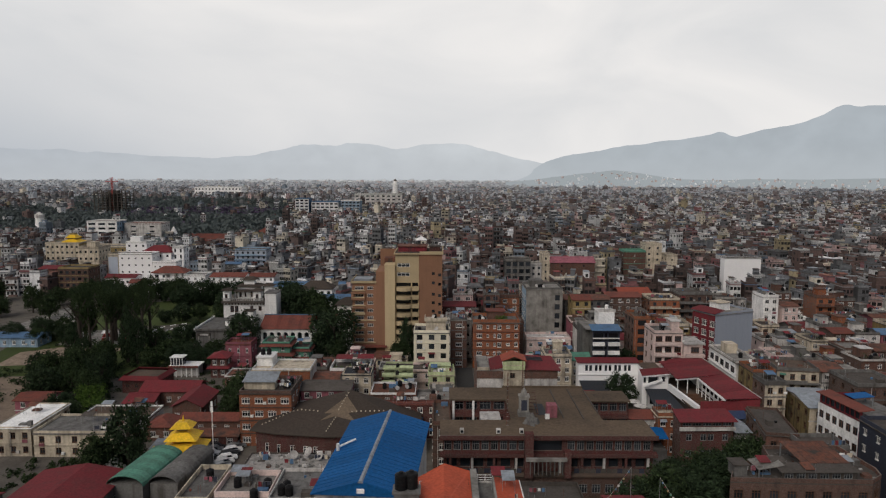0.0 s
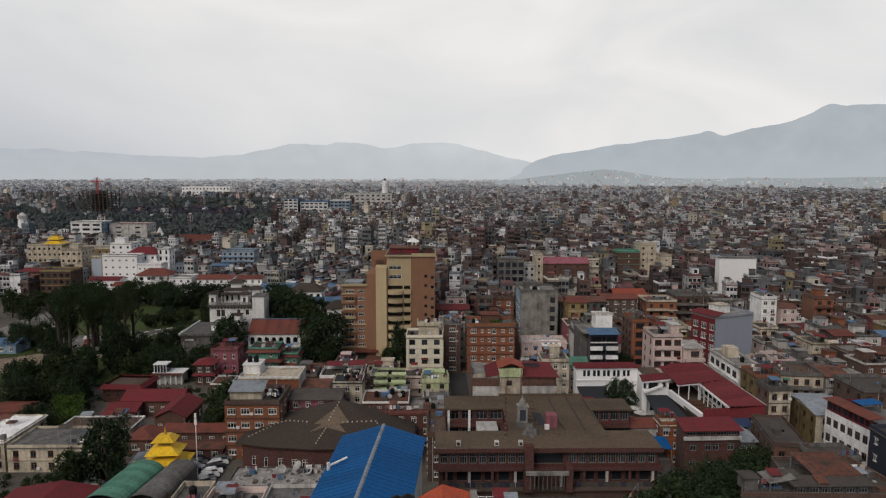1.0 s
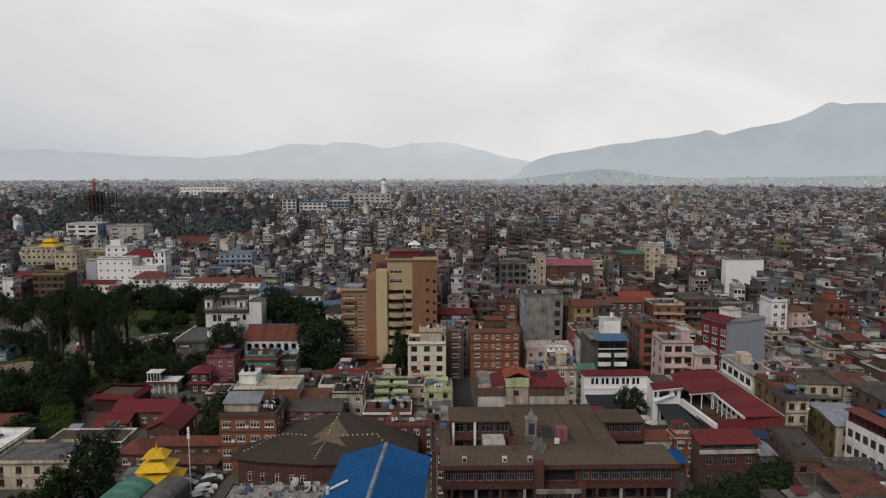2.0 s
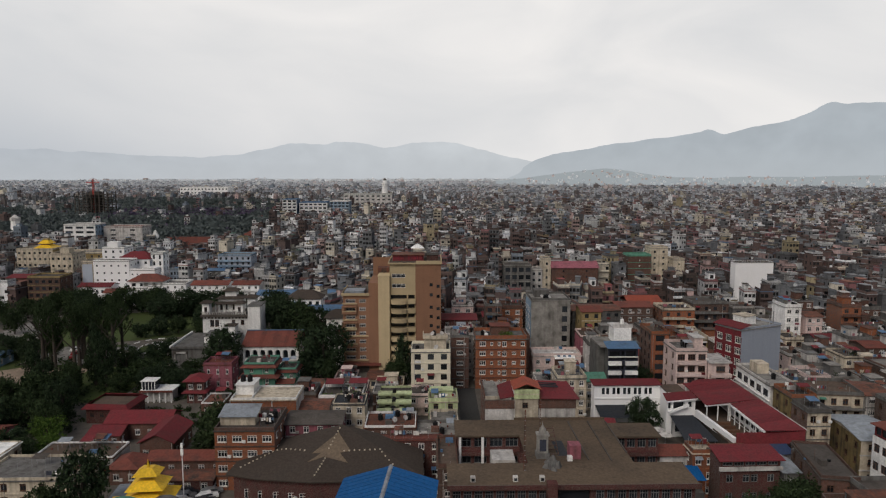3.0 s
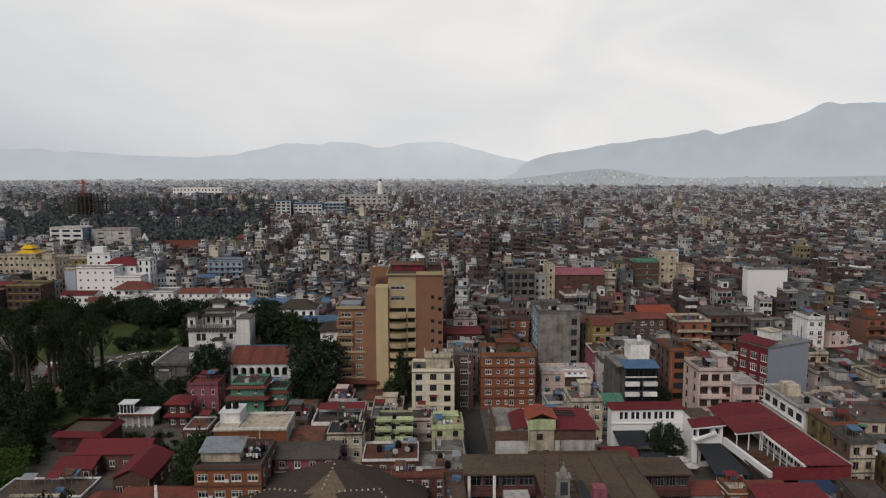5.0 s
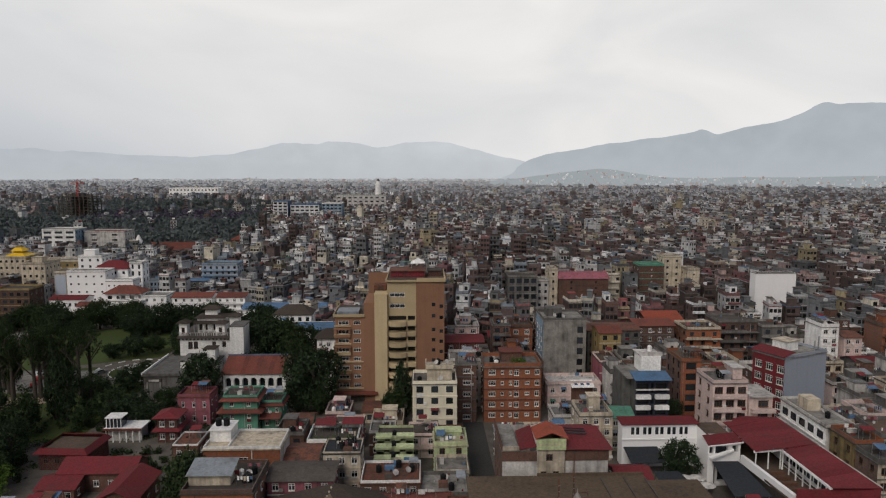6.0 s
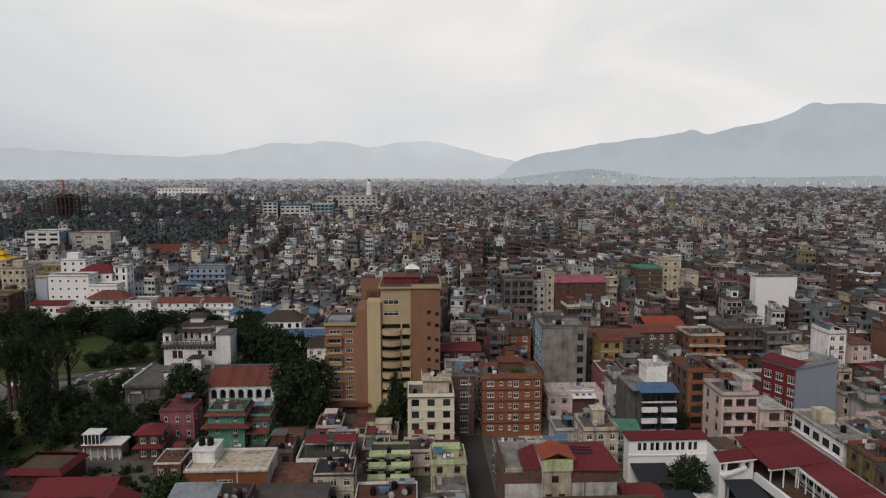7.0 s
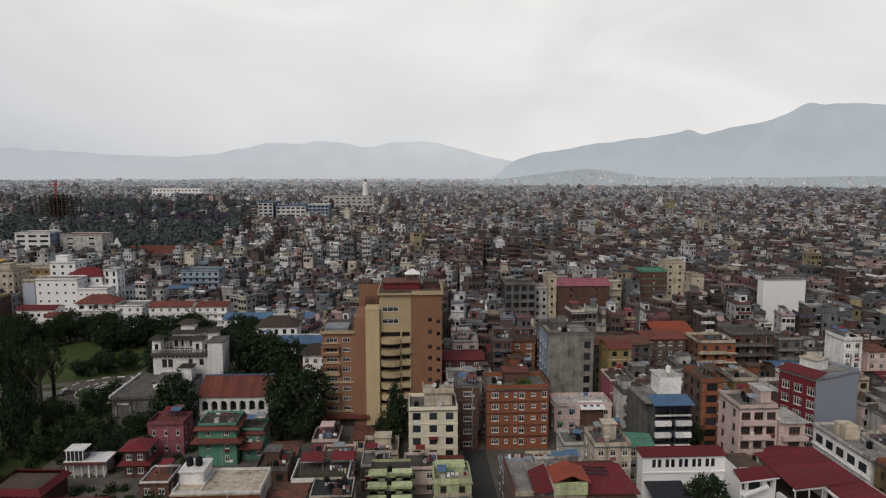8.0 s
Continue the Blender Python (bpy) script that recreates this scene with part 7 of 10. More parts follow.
def red_cluster():
    """House of several joined red sheet roofs round a cream stair tower."""
    keep_clear(8.5, 29, 160.5, 176)
    ob = thing("red_roofed_house", 8.7, 161.2, 0, 0, "brick and cream house under several red sheet roofs", "house")
    s = Mesh()
    hl = [(1.2, 2.4, 8.4, 9.8), (4.2, 5.4, 8.4, 9.8)]
    facade(s, (0, 0), (7.2, 0), 0, 15.3, hl, "offwhite")
    facade(s, (7.2, 0), (7.2, 13), 0, 15.3, (), "offwhite")
    facade(s, (7.2, 13), (0, 13), 0, 15.3, (), "offwhite")
    facade(s, (0, 13), (0, 0), 0, 15.3, [(1.5 + 3.5 * i, 2.9 + 3.5 * i, z, z + 1.5) for i in range(3) for z in (4, 7, 10)], "brick")
    part("left_wing", s, ob, "pale rendered wing with brick above")
    put_windows(ob, (0, 0), (7.2, 0), hl, "frame_brown", "frame")
    part("left_brick_band", Mesh().box(-0.1, 7.3, -0.12, -0.004, 13.4, 15.3, "brick"), ob)
    s = Mesh()
    hm = [(1.6, 2.8, 13.6, 14.9), (0.6, 1.7, 10.2, 11.6), (2.9, 4.0, 10.2, 11.6)]
    facade(s, (6.4, -0.6), (11.4, -0.6), 0, 17.9, hm, "cream")
    facade(s, (11.4, -0.6), (11.4, 4.6), 0, 17.9, (), "cream")
    facade(s, (11.4, 4.6), (6.4, 4.6), 0, 17.9, (), "cream")
    facade(s, (6.4, 4.6), (6.4, -0.6), 0, 17.9, (), "white")
    part("stair_tower", s, ob, "cream stair tower")
    put_windows(ob, (6.4, -0.6), (11.4, -0.6), hm, "frame_brown", "frame")
    part("tower_band", Mesh().box(6.2, 11.6, -0.9, -0.604, 15.8, 17.9, "palegreen").box(6.2, 11.6, -0.96, -0.904, 16.8, 16.95, "cream"), ob)
    s = Mesh()
    facade(s, (11.6, 0), (19.6, 0), 0, 15.3, [(1.5, 2.9, 5, 6.4), (5, 6.4, 5, 6.4)], "offwhite")
    facade(s, (19.6, 0), (19.6, 13), 0, 15.3, (), "brick")
    facade(s, (19.6, 13), (11.6, 13), 0, 15.3, (), "brick")
    part("right_wing", s, ob, "pale rendered wing with brick above")
    part("right_brick_band", Mesh().box(11.65, 19.7, -0.12, -0.004, 13.4, 15.3, "brick"), ob)

    def sheet(a, b, c, d, mat, label):
        part("roof_sheet", Mesh().prism([a, b, c, d], [(p[0], p[1], p[2] + 0.12) for p in (a, b, c, d)], mat), ob, label)
    sheet((3.2, 0.2, 15.4), (6.35, 0.2, 15.9), (6.35, 8.5, 16.9), (3.2, 7.0, 16.3), "red_roof", "dark red lean-to sheet")
    sheet((11.7, -0.6, 15.7), (20.4, -0.6, 15.5), (19.4, 8.6, 16.6), (11.7, 8.6, 16.9), "red_roof", "faded red lean-to sheet")
    sheet((5.9, -1.2, 17.9), (8.9, -1.2, 19.1), (8.9, 4.8, 19.1), (5.9, 4.8, 17.9), "tile_roof", "orange-red gable sheet")
    sheet((12.0, -1.2, 17.9), (8.9, -1.2, 19.1), (8.9, 4.8, 19.1), (12.0, 4.8, 17.9), "tile_roof", "orange-red gable sheet")
    part("terrace_floor", Mesh().box(-0.2, 3.1, -0.2, 13, 15.3, 15.5, "concrete_pale"), ob)
    part("terrace_wall", Mesh().box(-0.2, 0.0, -0.2, 13, 15.5, 16.6, "brick").box(0.0, 3.1, -0.2, 0.0, 15.5, 16.2, "cream"), ob)
    for k in range(3):
        part("solar_rack", Mesh().bar((11.9, 4.8 + 1.2 * k, 16.9), (16.6, 4.4 + 1.2 * k, 16.75), 0.14, "dark_roof", 4), ob)


red_cluster()
block(10.6, 17.6, 186, 9, 7.2, wall="concrete", floors=2, cols=2, label="low grey house with a pale sheet roof", roof_mat="grey_roof", trim="concrete", parap=0.4)
block(18, 27.5, 187, 8, 6.4, wall="concrete", floors=2, cols=3, label="low house with a bare cement roof", roof_mat="concrete_pale", trim="offwhite", parap=0.6)
block(33.2, 40.0, 169.8, 8.2, 4.6, wall="brick_red", floors=2, cols=3, label="low house under a dark red sheet roof", roof="x", roof_mat="red_roof", rise=1.6)
block(30.0, 37.6, 191, 9, 10.5, wall="cream", floors=4, cols=3, label="cream house with balconies and a stair tower", roof_mat="concrete", trim="cream", head=(3, 2.6, 3, 3.2))
block(38.5, 44.2, 196.5, 8, 8.0, wall="cream", floors=3, cols=2, label="cream house with a green sheet roof", roof="x", roof_mat="green_roof", rise=1.4)
block(29, 44, 226, 8, 6.8, wall="pink", floors=2, cols=5, label="pale pink shop row with a sign board roof", roof_mat="offwhite", trim="pink")
sg = Mesh().box(0, 5.6, 0, 3.2, 0, 0.12, "white")
sign = thing("sign_board", 35.5, 224.2, 6.4, 0, "white board with faded blue lettering bars", "sign")
part("board", Mesh().prism([(0, 0, 0), (6.4, 0, 0), (6.4, 3.4, 1.2), (0, 3.4, 1.2)], [(0, 0, 0.12), (6.4, 0, 0.12), (6.4, 3.4, 1.32), (0, 3.4, 1.32)], "white"), sign)
for i in range(3):
    part("bar", Mesh().prism([(1.0 + 1.7 * i, 1.0, 0.48), (1.9 + 1.7 * i, 1.0, 0.48), (1.9 + 1.7 * i, 2.4, 0.975), (1.0 + 1.7 * i, 2.4, 0.975)], [(1.0 + 1.7 * i, 1.0, 0.51), (1.9 + 1.7 * i, 1.0, 0.51), (1.9 + 1.7 * i, 2.4, 1.0), (1.0 + 1.7 * i, 2.4, 1.0)], "blue_sheet"), sign)
part("stand", Mesh().box(0.2, 6.2, 1.2, 3.0, -6.4, -0.2, "brick"), sign)


def raw_block():
    keep_clear(31, 45.5, 246, 260)
    ob = thing("concrete_block", 31.2, 246.5, 0, 0, "bare grey concrete block with one window column", "house")
    w, d, h = 13.4, 13, 20.5
    s = Mesh()
    hs = [(10.6, 12.4, 3.0 + 3.4 * k, 5.0 + 3.4 * k) for k in range(5)]
    facade(s, (0, 0), (w, 0), 0, h, hs, "concrete_pale")
    facade(s, (w, 0), (w, d), 0, h, (), "concrete_pale")
    facade(s, (w, d), (0, d), 0, h, (), "concrete_pale")
    sd = [(2 + 3.6 * i, 3.4 + 3.6 * i, 1.2 + 3.0 * k, 2.7 + 3.0 * k) for i in range(3) for k in range(6)]
    facade(s, (0, d), (0, 0), 0, h, sd, "blue_wall")
    part("wall", s, ob)
    put_windows(ob, (0, 0), (w, 0), hs, "frame_brown", "dark")
    put_windows(ob, (0, d), (0, 0), sd, "frame_white", "sill")
    part("roof", Mesh().box(-0.2, w + 0.2, -0.2, d + 0.2, h, h + 0.2, "concrete_pale"), ob)
    part("parapet", parapet(w, d, h + 0.2, 0.7, "concrete"), ob)
    part("roof_room", Mesh().box(2, 7, 6, 11, h + 0.2, h + 2.6, "concrete"), ob)


raw_block()
roof_things(33, 43, 248, 252, 20.7, 2, 2)
block(47, 64, 254, 11, 15.5, wall="concrete", floors=5, cols=6, label="grey cement apartment house with a red awning", roof="x", roof_mat="rust_roof", rise=0.7, trim="concrete", frame_mat="frame_brown", style="dark", win=(1.3, 1.2))
block(65, 78, 262, 11, 15, wall="brick_dark", floors=5, cols=4, label="dark brick house with a brown tiled roof", roof="x", roof_mat="red_tile", rise=1.2, trim="concrete")


def slate_house():
    keep_clear(43.5, 54, 198, 212)
    ob = thing("slate_house", 45.3, 199.2, 0, 0, "slate-blue house with white balconies and a blue awning", "house")
    w, d, h = 8.2, 12, 16.6
    s = Mesh()
    hs = []
    for z, zz in ((1.9, 3.7), (4.8, 6.3), (7.6, 9.2), (10.4, 11.8), (13.1, 15.6)):
        hs += [(0.4, 3.4, z, zz), (4.9, 7.8, z, zz), (3.7, 4.6, z, zz)]
    facade(s, (0, 0), (w, 0), 0, h, hs, "slate", 0.9)
    facade(s, (w, 0), (w, d), 0, h, (), "concrete")
    facade(s, (w, d), (0, d), 0, h, (), "concrete")
    facade(s, (0, d), (0, 0), 0, h, [(2 + 4 * i, 3 + 4 * i, 1.4 + 3.4 * k, 2.6 + 3.4 * k) for i in range(2) for k in range(4)], "concrete")
    part("wall", s, ob)
    for z in (3.75, 6.45, 9.25, 11.9):
        for x0, x1 in ((0.1, 3.6), (4.7, 8.1)):
            part("balcony", Mesh().box(x0, x1, -0.9, -0.004, z, z + 1.0, "white"), ob, "white balcony front")
    part("balcony", Mesh().box(0.1, 8.1, -0.5, -0.004, 14.0, 14.25, "frame_white"), ob, "thin white balcony rail")
    part("awning", Mesh().prism([(-0.5, -1.2, h), (w + 0.3, -1.2, h), (w + 0.3, 3.6, h + 0.95), (-0.5, 3.6, h + 0.95)], [(-0.5, -1.2, h + 0.12), (w + 0.3, -1.2, h + 0.12), (w + 0.3, 3.6, h + 1.07), (-0.5, 3.6, h + 1.07)], "blue_sheet"), ob, "pale blue sheet awning")
    part("roof_room", Mesh().box(2.8, 7.6, 4.6, 10.5, h + 0.2, h + 4.4, "white").box(2.4, 8.0, 4.8, 10.9, h + 4.4, h + 4.6, "offwhite").box(2.4, 8.0, 4.8, 5.0, h + 4.6, h + 5.4, "offwhite"), ob, "white roof room with a terrace")
    part("roof", Mesh().box(-2.0, w, 0.4, d, h + 0.004, h + 0.2, "concrete_pale"), ob)
    part("rear_wing", Mesh().box(-2.2, -0.004, 4, d, 0, h - 0.2, "concrete"), ob, "bare concrete rear wing")


slate_house()
roof_things(48.5, 52.5, 205, 209, 21.2, 1, 1, "white")
block(61.4, 66.6, 212.3, 11, 17, wall="brick_orange", wall_side="brick", floors=6, cols=1, label="narrow orange house with open balconies", trim="brick_orange", roof_mat="terrace", win=(2.6, 1.7), style="dark")


def pink_house():
    keep_clear(60, 76, 194, 207)
    ob = house(63.0, 71.4, 196.4, 10, 16.2, wall="pink", floors=5, cols=3, label="pale pink apartment house with long balconies", trim="pink", roof_mat="concrete", parap=0.8, win=(2.2, 1.5), frame_mat="frame_brown", style="sill")
    for k in range(1, 5):
        part("balcony", Mesh().box(0.2, 6.6, -1.1, -0.145, k * 3.24 - 0.1, k * 3.24 + 0.8, "pink"), ob, "pale pink balcony front")
    part("side_wing", Mesh().box(8.6, 14.2, -0.6, 8, 0, 13.2, "pink").box(8.5, 14.8, -1.2, 8.2, 13.2, 13.5, "offwhite"), ob, "lower pink wing")
    for k in range(4):
        part("window", window_mesh(2.4, 1.5, "frame_brown", "sill"), ob, "", pose(11.9, -0.8, 1.2 + 3.2 * k))
        part("wing_balcony", Mesh().box(9.0, 14.6, -1.8, -0.604, 3.2 * k - 0.1 if k else 0, 3.2 * k + 0.75, "pink"), ob)
    part("roof_room", Mesh().box(6.0, 8.3, 3, 8, 16.4, 19.2, "pink").box(5.6, 8.7, 2.6, 8.4, 19.2, 19.4, "offwhite"), ob, "pink roof room")


pink_house()
roof_things(64, 68.5, 198, 205, 16.4, 3, 1)


def gable_wall_block():
    """Red brick side with white framed windows, and a plain grey end wall."""
    keep_clear(80, 104, 198, 222)
    ob = thing("brick_apartment_block", 83.0, 202.4, 0, 24, "red brick block with a plain blue-grey end wall", "house")
    w, d, h = 16.0, 9.0, 20.3
    s = Mesh()
    facade(s, (0, 0), (w, 0), 0, h, (), "grey_wall")
    facade(s, (w, 0), (w, d), 0, h, (), "grey_wall")
    facade(s, (w, d), (0, d), 0, h, (), "grey_wall")
    sd = [(0.8 + 3.2 * i, 2.8 + 3.2 * i, 1.2 + 3.1 * k, 3.0 + 3.1 * k) for i in range(3) for k in range(6)]
    facade(s, (0, d), (0, 0), 0, h, sd, "maroon")
    part("wall", s, ob)
    put_windows(ob, (0, d), (0, 0), sd, "frame_white", "sill")
    part("roof", Mesh().box(-0.2, w + 0.2, -0.2, d + 0.2, h, h + 0.2, "concrete_pale"), ob)
    part("awning", Mesh().prism([(-0.6, -0.5, h + 0.6), (-0.6, d + 0.5, h + 0.6), (3.6, d + 0.5, h + 1.5), (3.6, -0.5, h + 1.5)], [(-0.6, -0.5, h + 0.7), (-0.6, d + 0.5, h + 0.7), (3.6, d + 0.5, h + 1.6), (3.6, -0.5, h + 1.6)], "red_roof"), ob, "dark red sheet awning")
    part("parapet", parapet(w, d, h + 0.2, 0.6, "grey_wall"), ob)
    part("roof_room", Mesh().box(6.5, 11, 4.5, 8.6, h + 0.2, h + 2.6, "white").box(6.2, 11.3, 4.2, 8.9, h + 2.6, h + 2.8, "cream"), ob)
    part("pipe", Mesh().tube(w - 3, 0.3, h + 0.8, h + 4.5, 0.15, 0.15, "steel", 6).tube(w - 4.4, 0.3, h + 0.8, h + 3.5, 0.12, 0.12, "steel", 6), ob)


gable_wall_block()


def white_shop():
    keep_clear(78.5, 88, 176, 197)
    ob = thing("white_shop_house", 79.1, 177.3, 0, 0, "long white house with a row of dark windows", "house")
    w, d, h = 6.6, 18.4, 12.6
    s = Mesh()
    hs = [(1.0 + 3.5 * i, 3.4 + 3.5 * i, z, z + 1.8) for i in range(5) for z in (9.6, 6.2)]
    facade(s, (0, d), (0, 0), 0, h, hs, "white")
    facade(s, (0, 0), (w, 0), 0, h, [(1, 2.4, 9.4, 11), (3.6, 5, 9.4, 11)], "offwhite")
    facade(s, (w, 0), (w, d), 0, h, (), "offwhite")
    facade(s, (w, d), (0, d), 0, h, (), "offwhite")
    part("wall", s, ob)
    put_windows(ob, (0, d), (0, 0), hs, "frame_brown", "dark")
    part("roof", Mesh().box(-0.3, w + 0.3, -0.3, d + 0.3, h, h + 0.2, "concrete_pale"), ob)
    part("parapet", parapet(w, d, h + 0.2, 0.5, "offwhite"), ob)
    for z in (4.8, 8.8):
        part("floor_band", Mesh().box(-0.35, -0.004, -0.2, d + 0.2, z, z + 0.3, "white"), ob)
    part("roof_room", Mesh().box(1.5, 4.6, 10, 14, h + 0.2, h + 2.8, "cream"), ob)


white_shop()
roof_things(80.4, 84.4, 180, 186, 12.8, 1, 1)


# ------------------------------------------------------------------ school with the red L-shaped roof
def school():
    keep_clear(38, 57, 185, 194)
    ob = thing("school_hall", 38.9, 187.6, 0, 0, "long white school hall with pairs of narrow windows", "school")
    w, d, h = 17.0, 3.4, 9.9
    s = Mesh()
    hs = []
    for i in range(5):
        c = 2.9 + 2.75 * i
        hs += [(c - 0.95, c - 0.2, 7.5, 9.2), (c + 0.2, c + 0.95, 7.5, 9.2)]
    facade(s, (0, 0), (w, 0), 0, h, hs, "clean_white")
    facade(s, (w, 0), (w, d), 0, h, (), "clean_white")
    facade(s, (w, d), (0, d), 0, h, (), "clean_white")
    facade(s, (0, d), (0, 0), 0, h, (), "clean_white")
    part("wall", s, ob)
    put_windows(ob, (0, 0), (w, 0), hs, "frame_brown", "dark")
    part("roof", Mesh().prism([(-0.4, -0.5, h), (w + 0.3, -0.5, h), (w + 0.3, d + 0.4, h + 0.4), (-0.4, d + 0.4, h + 0.4)], [(-0.4, -0.5, h + 0.15), (w + 0.3, -0.5, h + 0.15), (w + 0.3, d + 0.4, h + 0.55), (-0.4, d + 0.4, h + 0.55)], "red_roof"), ob, "dark red sheet roof")
    part("string_course", Mesh().box(-0.2, w + 0.2, -0.2, -0.004, 6.3, 6.6, "clean_white"), ob)
    part("awning", Mesh().prism([(0.3, -6, 3.4), (8, -6, 3.4), (8, -0.01, 4.6), (0.3, -0.01, 4.6)], [(0.3, -6, 3.5), (8, -6, 3.5), (8, -0.01, 4.7), (0.3, -0.01, 4.7)], "dark_roof"), ob, "charcoal canvas awning")
    for x in (0.5, 4.2, 7.8):
        part("awning_post", Mesh().box(x - 0.06, x + 0.06, -5.9, -5.78, 0, 3.42, "steel"), ob)


school()


def school_wing():
    keep_clear(54, 79, 150, 192)
    ob = thing("school_wing", 0, 0, 0, 0, "white gallery wing under a big dark red sheet roof", "school")

    def slope(pts, name="roof_slope", mat="red_roof", label="dark red profiled roof sheet"):
        part(name, Mesh().prism(pts, [(x, y, z + 0.14) for x, y, z in pts], mat), ob, label)
    # main long roof: a broad back part and a narrow arm towards the street, in sheets
    def outer(y):
        return 74.3 - 0.6 * (y - 152.6) / 34.5, 11.35

    ys = [152.6 + (187.0 - 152.6) * k / 16 for k in range(17)]
    for ya, yb in zip(ys, ys[1:]):
        yb -= 0.03
        if yb < 172.9:
            ia, ib = (67.1, max(ya, 156.6 - (ya < 156) * 1.6), 10.3), (67.15, max(yb, 156.6 - (ya < 156) * 0.6), 10.3)
        else:
            ia, ib = (61.5, ya, 9.95 + 0.03 * (ya - 172)), (61.3, yb, 9.95 + 0.03 * (yb - 172))
        (xa, za), (xb, zb) = outer(ya), outer(yb)
        slope([ia, (xa, ya, za), (xb, yb, zb), ib])
    slope([(61.3, 184.0, 10.4), (73.7, 187.0, 11.35), (67.6, 190.8, 10.3), (65.0, 189.6, 10.2)])
    part("eaves_board", Mesh().prism([(61.3, 172.2, 9.55), (67.3, 172.4, 9.9), (67.3, 172.7, 9.9), (61.3, 172.5, 9.55)], [(61.3, 172.2, 9.95), (67.3, 172.4, 10.3), (67.3, 172.7, 10.3), (61.3, 172.5, 9.95)], "clean_white"), ob, "white eaves board")
    part("street_wall", Mesh().prism([(73.9, 153.2, 0), (74.2, 153.2, 0), (73.7, 187, 0), (73.4, 187, 0)], [(73.9, 153.2, 11.1), (74.2, 153.2, 11.2), (73.7, 187, 11.2), (73.4, 187, 11.1)], "white"), ob)
    part("ridge_trim", Mesh().bar((73.75, 187.0, 11.5), (74.35, 152.5, 11.5), 0.13, "offwhite", 6), ob)
    part("back_wall", Mesh().box(62.0, 73.3, 186.4, 186.8, 0, 10.1, "white"), ob)
    # inner gallery: posts, rails, floor
    part("gallery_floor", Mesh().box(61.6, 73.3, 158.6, 186.3, 5.6, 6.0, "terrace"), ob)
    part("lower_storey", Mesh().box(62.2, 73.3, 159, 186.3, 0, 5.59, "concrete_dark"), ob)
    for k in range(7):
        y = 157.2 + 2.5 * k
        part("gallery_post", Mesh().box(67.2, 67.4, y, y + 0.2, 6.0, 10.2, "white"), ob)
        part("gallery_glazing", Mesh().box(69.3, 69.4, y + 0.3, y + 2.3, 6.9, 9.6, "glass"), ob, "dark gallery window")
    part("gallery_wall", Mesh().box(69.42, 69.6, 157, 186, 6.0, 10.3, "white"), ob)
    for x in (61.8, 64.4, 66.9):
        part("gallery_post", Mesh().box(x, x + 0.2, 172.5, 172.7, 6.0, 9.8, "white"), ob)
    part("gallery_rail", Mesh().prism([(60.9, 177.0, 5.4), (61.6, 177.0, 5.4), (63.1, 159.4, 5.4), (62.3, 159.4, 5.4)], [(60.9, 177.0, 7.1), (61.6, 177.0, 7.1), (63.1, 159.4, 7.1), (62.3, 159.4, 7.1)], "clean_white"), ob, "broad white gallery parapet")
    part("roof_rail", Mesh().box(67.45, 67.55, 157, 172, 6.9, 7.0, "white"), ob)
    part("gallery_beam", Mesh().prism([(66.9, 155.6, 9.8), (67.4, 155.6, 9.8), (67.4, 172.3, 9.8), (66.9, 172.3, 9.8)], [(66.9, 155.6, 10.26), (67.4, 155.6, 10.26), (67.4, 172.3, 10.26), (66.9, 172.3, 10.26)], "clean_white"), ob, "white gallery beam")
    part("gallery_end", Mesh().prism([(62.6, 158.2, 6.0), (74.2, 152.7, 8.6), (74.2, 153.0, 8.6), (62.6, 158.6, 6.0)], [(62.6, 158.2, 8.6), (74.2, 152.7, 11.2), (74.2, 153.0, 11.2), (62.6, 158.6, 8.6)], "red_roof"), ob, "dark red end board")
    for k in range(5):
        y = 160 + 2.4 * k
        part("bench", Mesh().box(63.6, 66.4, y, y + 0.5, 6.0, 6.7, "frame_brown"), ob)
    # lean-to roof over the stair house, and the flat link to the hall
    slope([(53.9, 176.9, 9.2), (61.6, 177.5, 9.7), (61.2, 181.2, 10.3), (54.2, 180.8, 9.9)])
    part("eaves_board", Mesh().bar((53.9, 176.8, 9.15), (61.6, 177.4, 9.65), 0.14, "clean_white", 4), ob)
    part("link_block", Mesh().box(55.95, 61.2, 181.6, 189.6, 0, 9.3, "clean_white").box(56.0, 61.0, 182, 189.4, 9.3, 9.5, "terrace").box(55.9, 61.2, 181.5, 181.7, 9.3, 9.9, "clean_white"), ob, "white flat-roofed link")
    s = Mesh()
    facade(s, (54.2, 177.6), (61.3, 178.0), 0, 9.2, [(0.3, 1.2, 7.0, 8.7), (1.6, 4.4, 6.9, 8.8), (5.3, 6.5, 7.2, 8.8), (2.2, 6.0, 1.0, 4.2)], "clean_white", 0.8)
    facade(s, (61.3, 178.0), (61.3, 182), 0, 9.2, (), "clean_white")
    facade(s, (61.3, 182), (54.2, 182), 0, 9.2, (), "clean_white")
    facade(s, (54.2, 182), (54.2, 177.6), 0, 9.2, (), "clean_white")
    part("stair_house", s, ob, "white stair house with open bays")
    part("outer_stair", Mesh().prism([(54.4, 176.6, 6.2), (59.4, 176.9, 7.9), (59.4, 177.5, 7.9), (54.4, 177.5, 6.2)], [(54.4, 176.6, 6.7), (59.4, 176.9, 8.4), (59.4, 177.5, 8.4), (54.4, 177.5, 6.7)], "clean_white"), ob, "white stair flank")
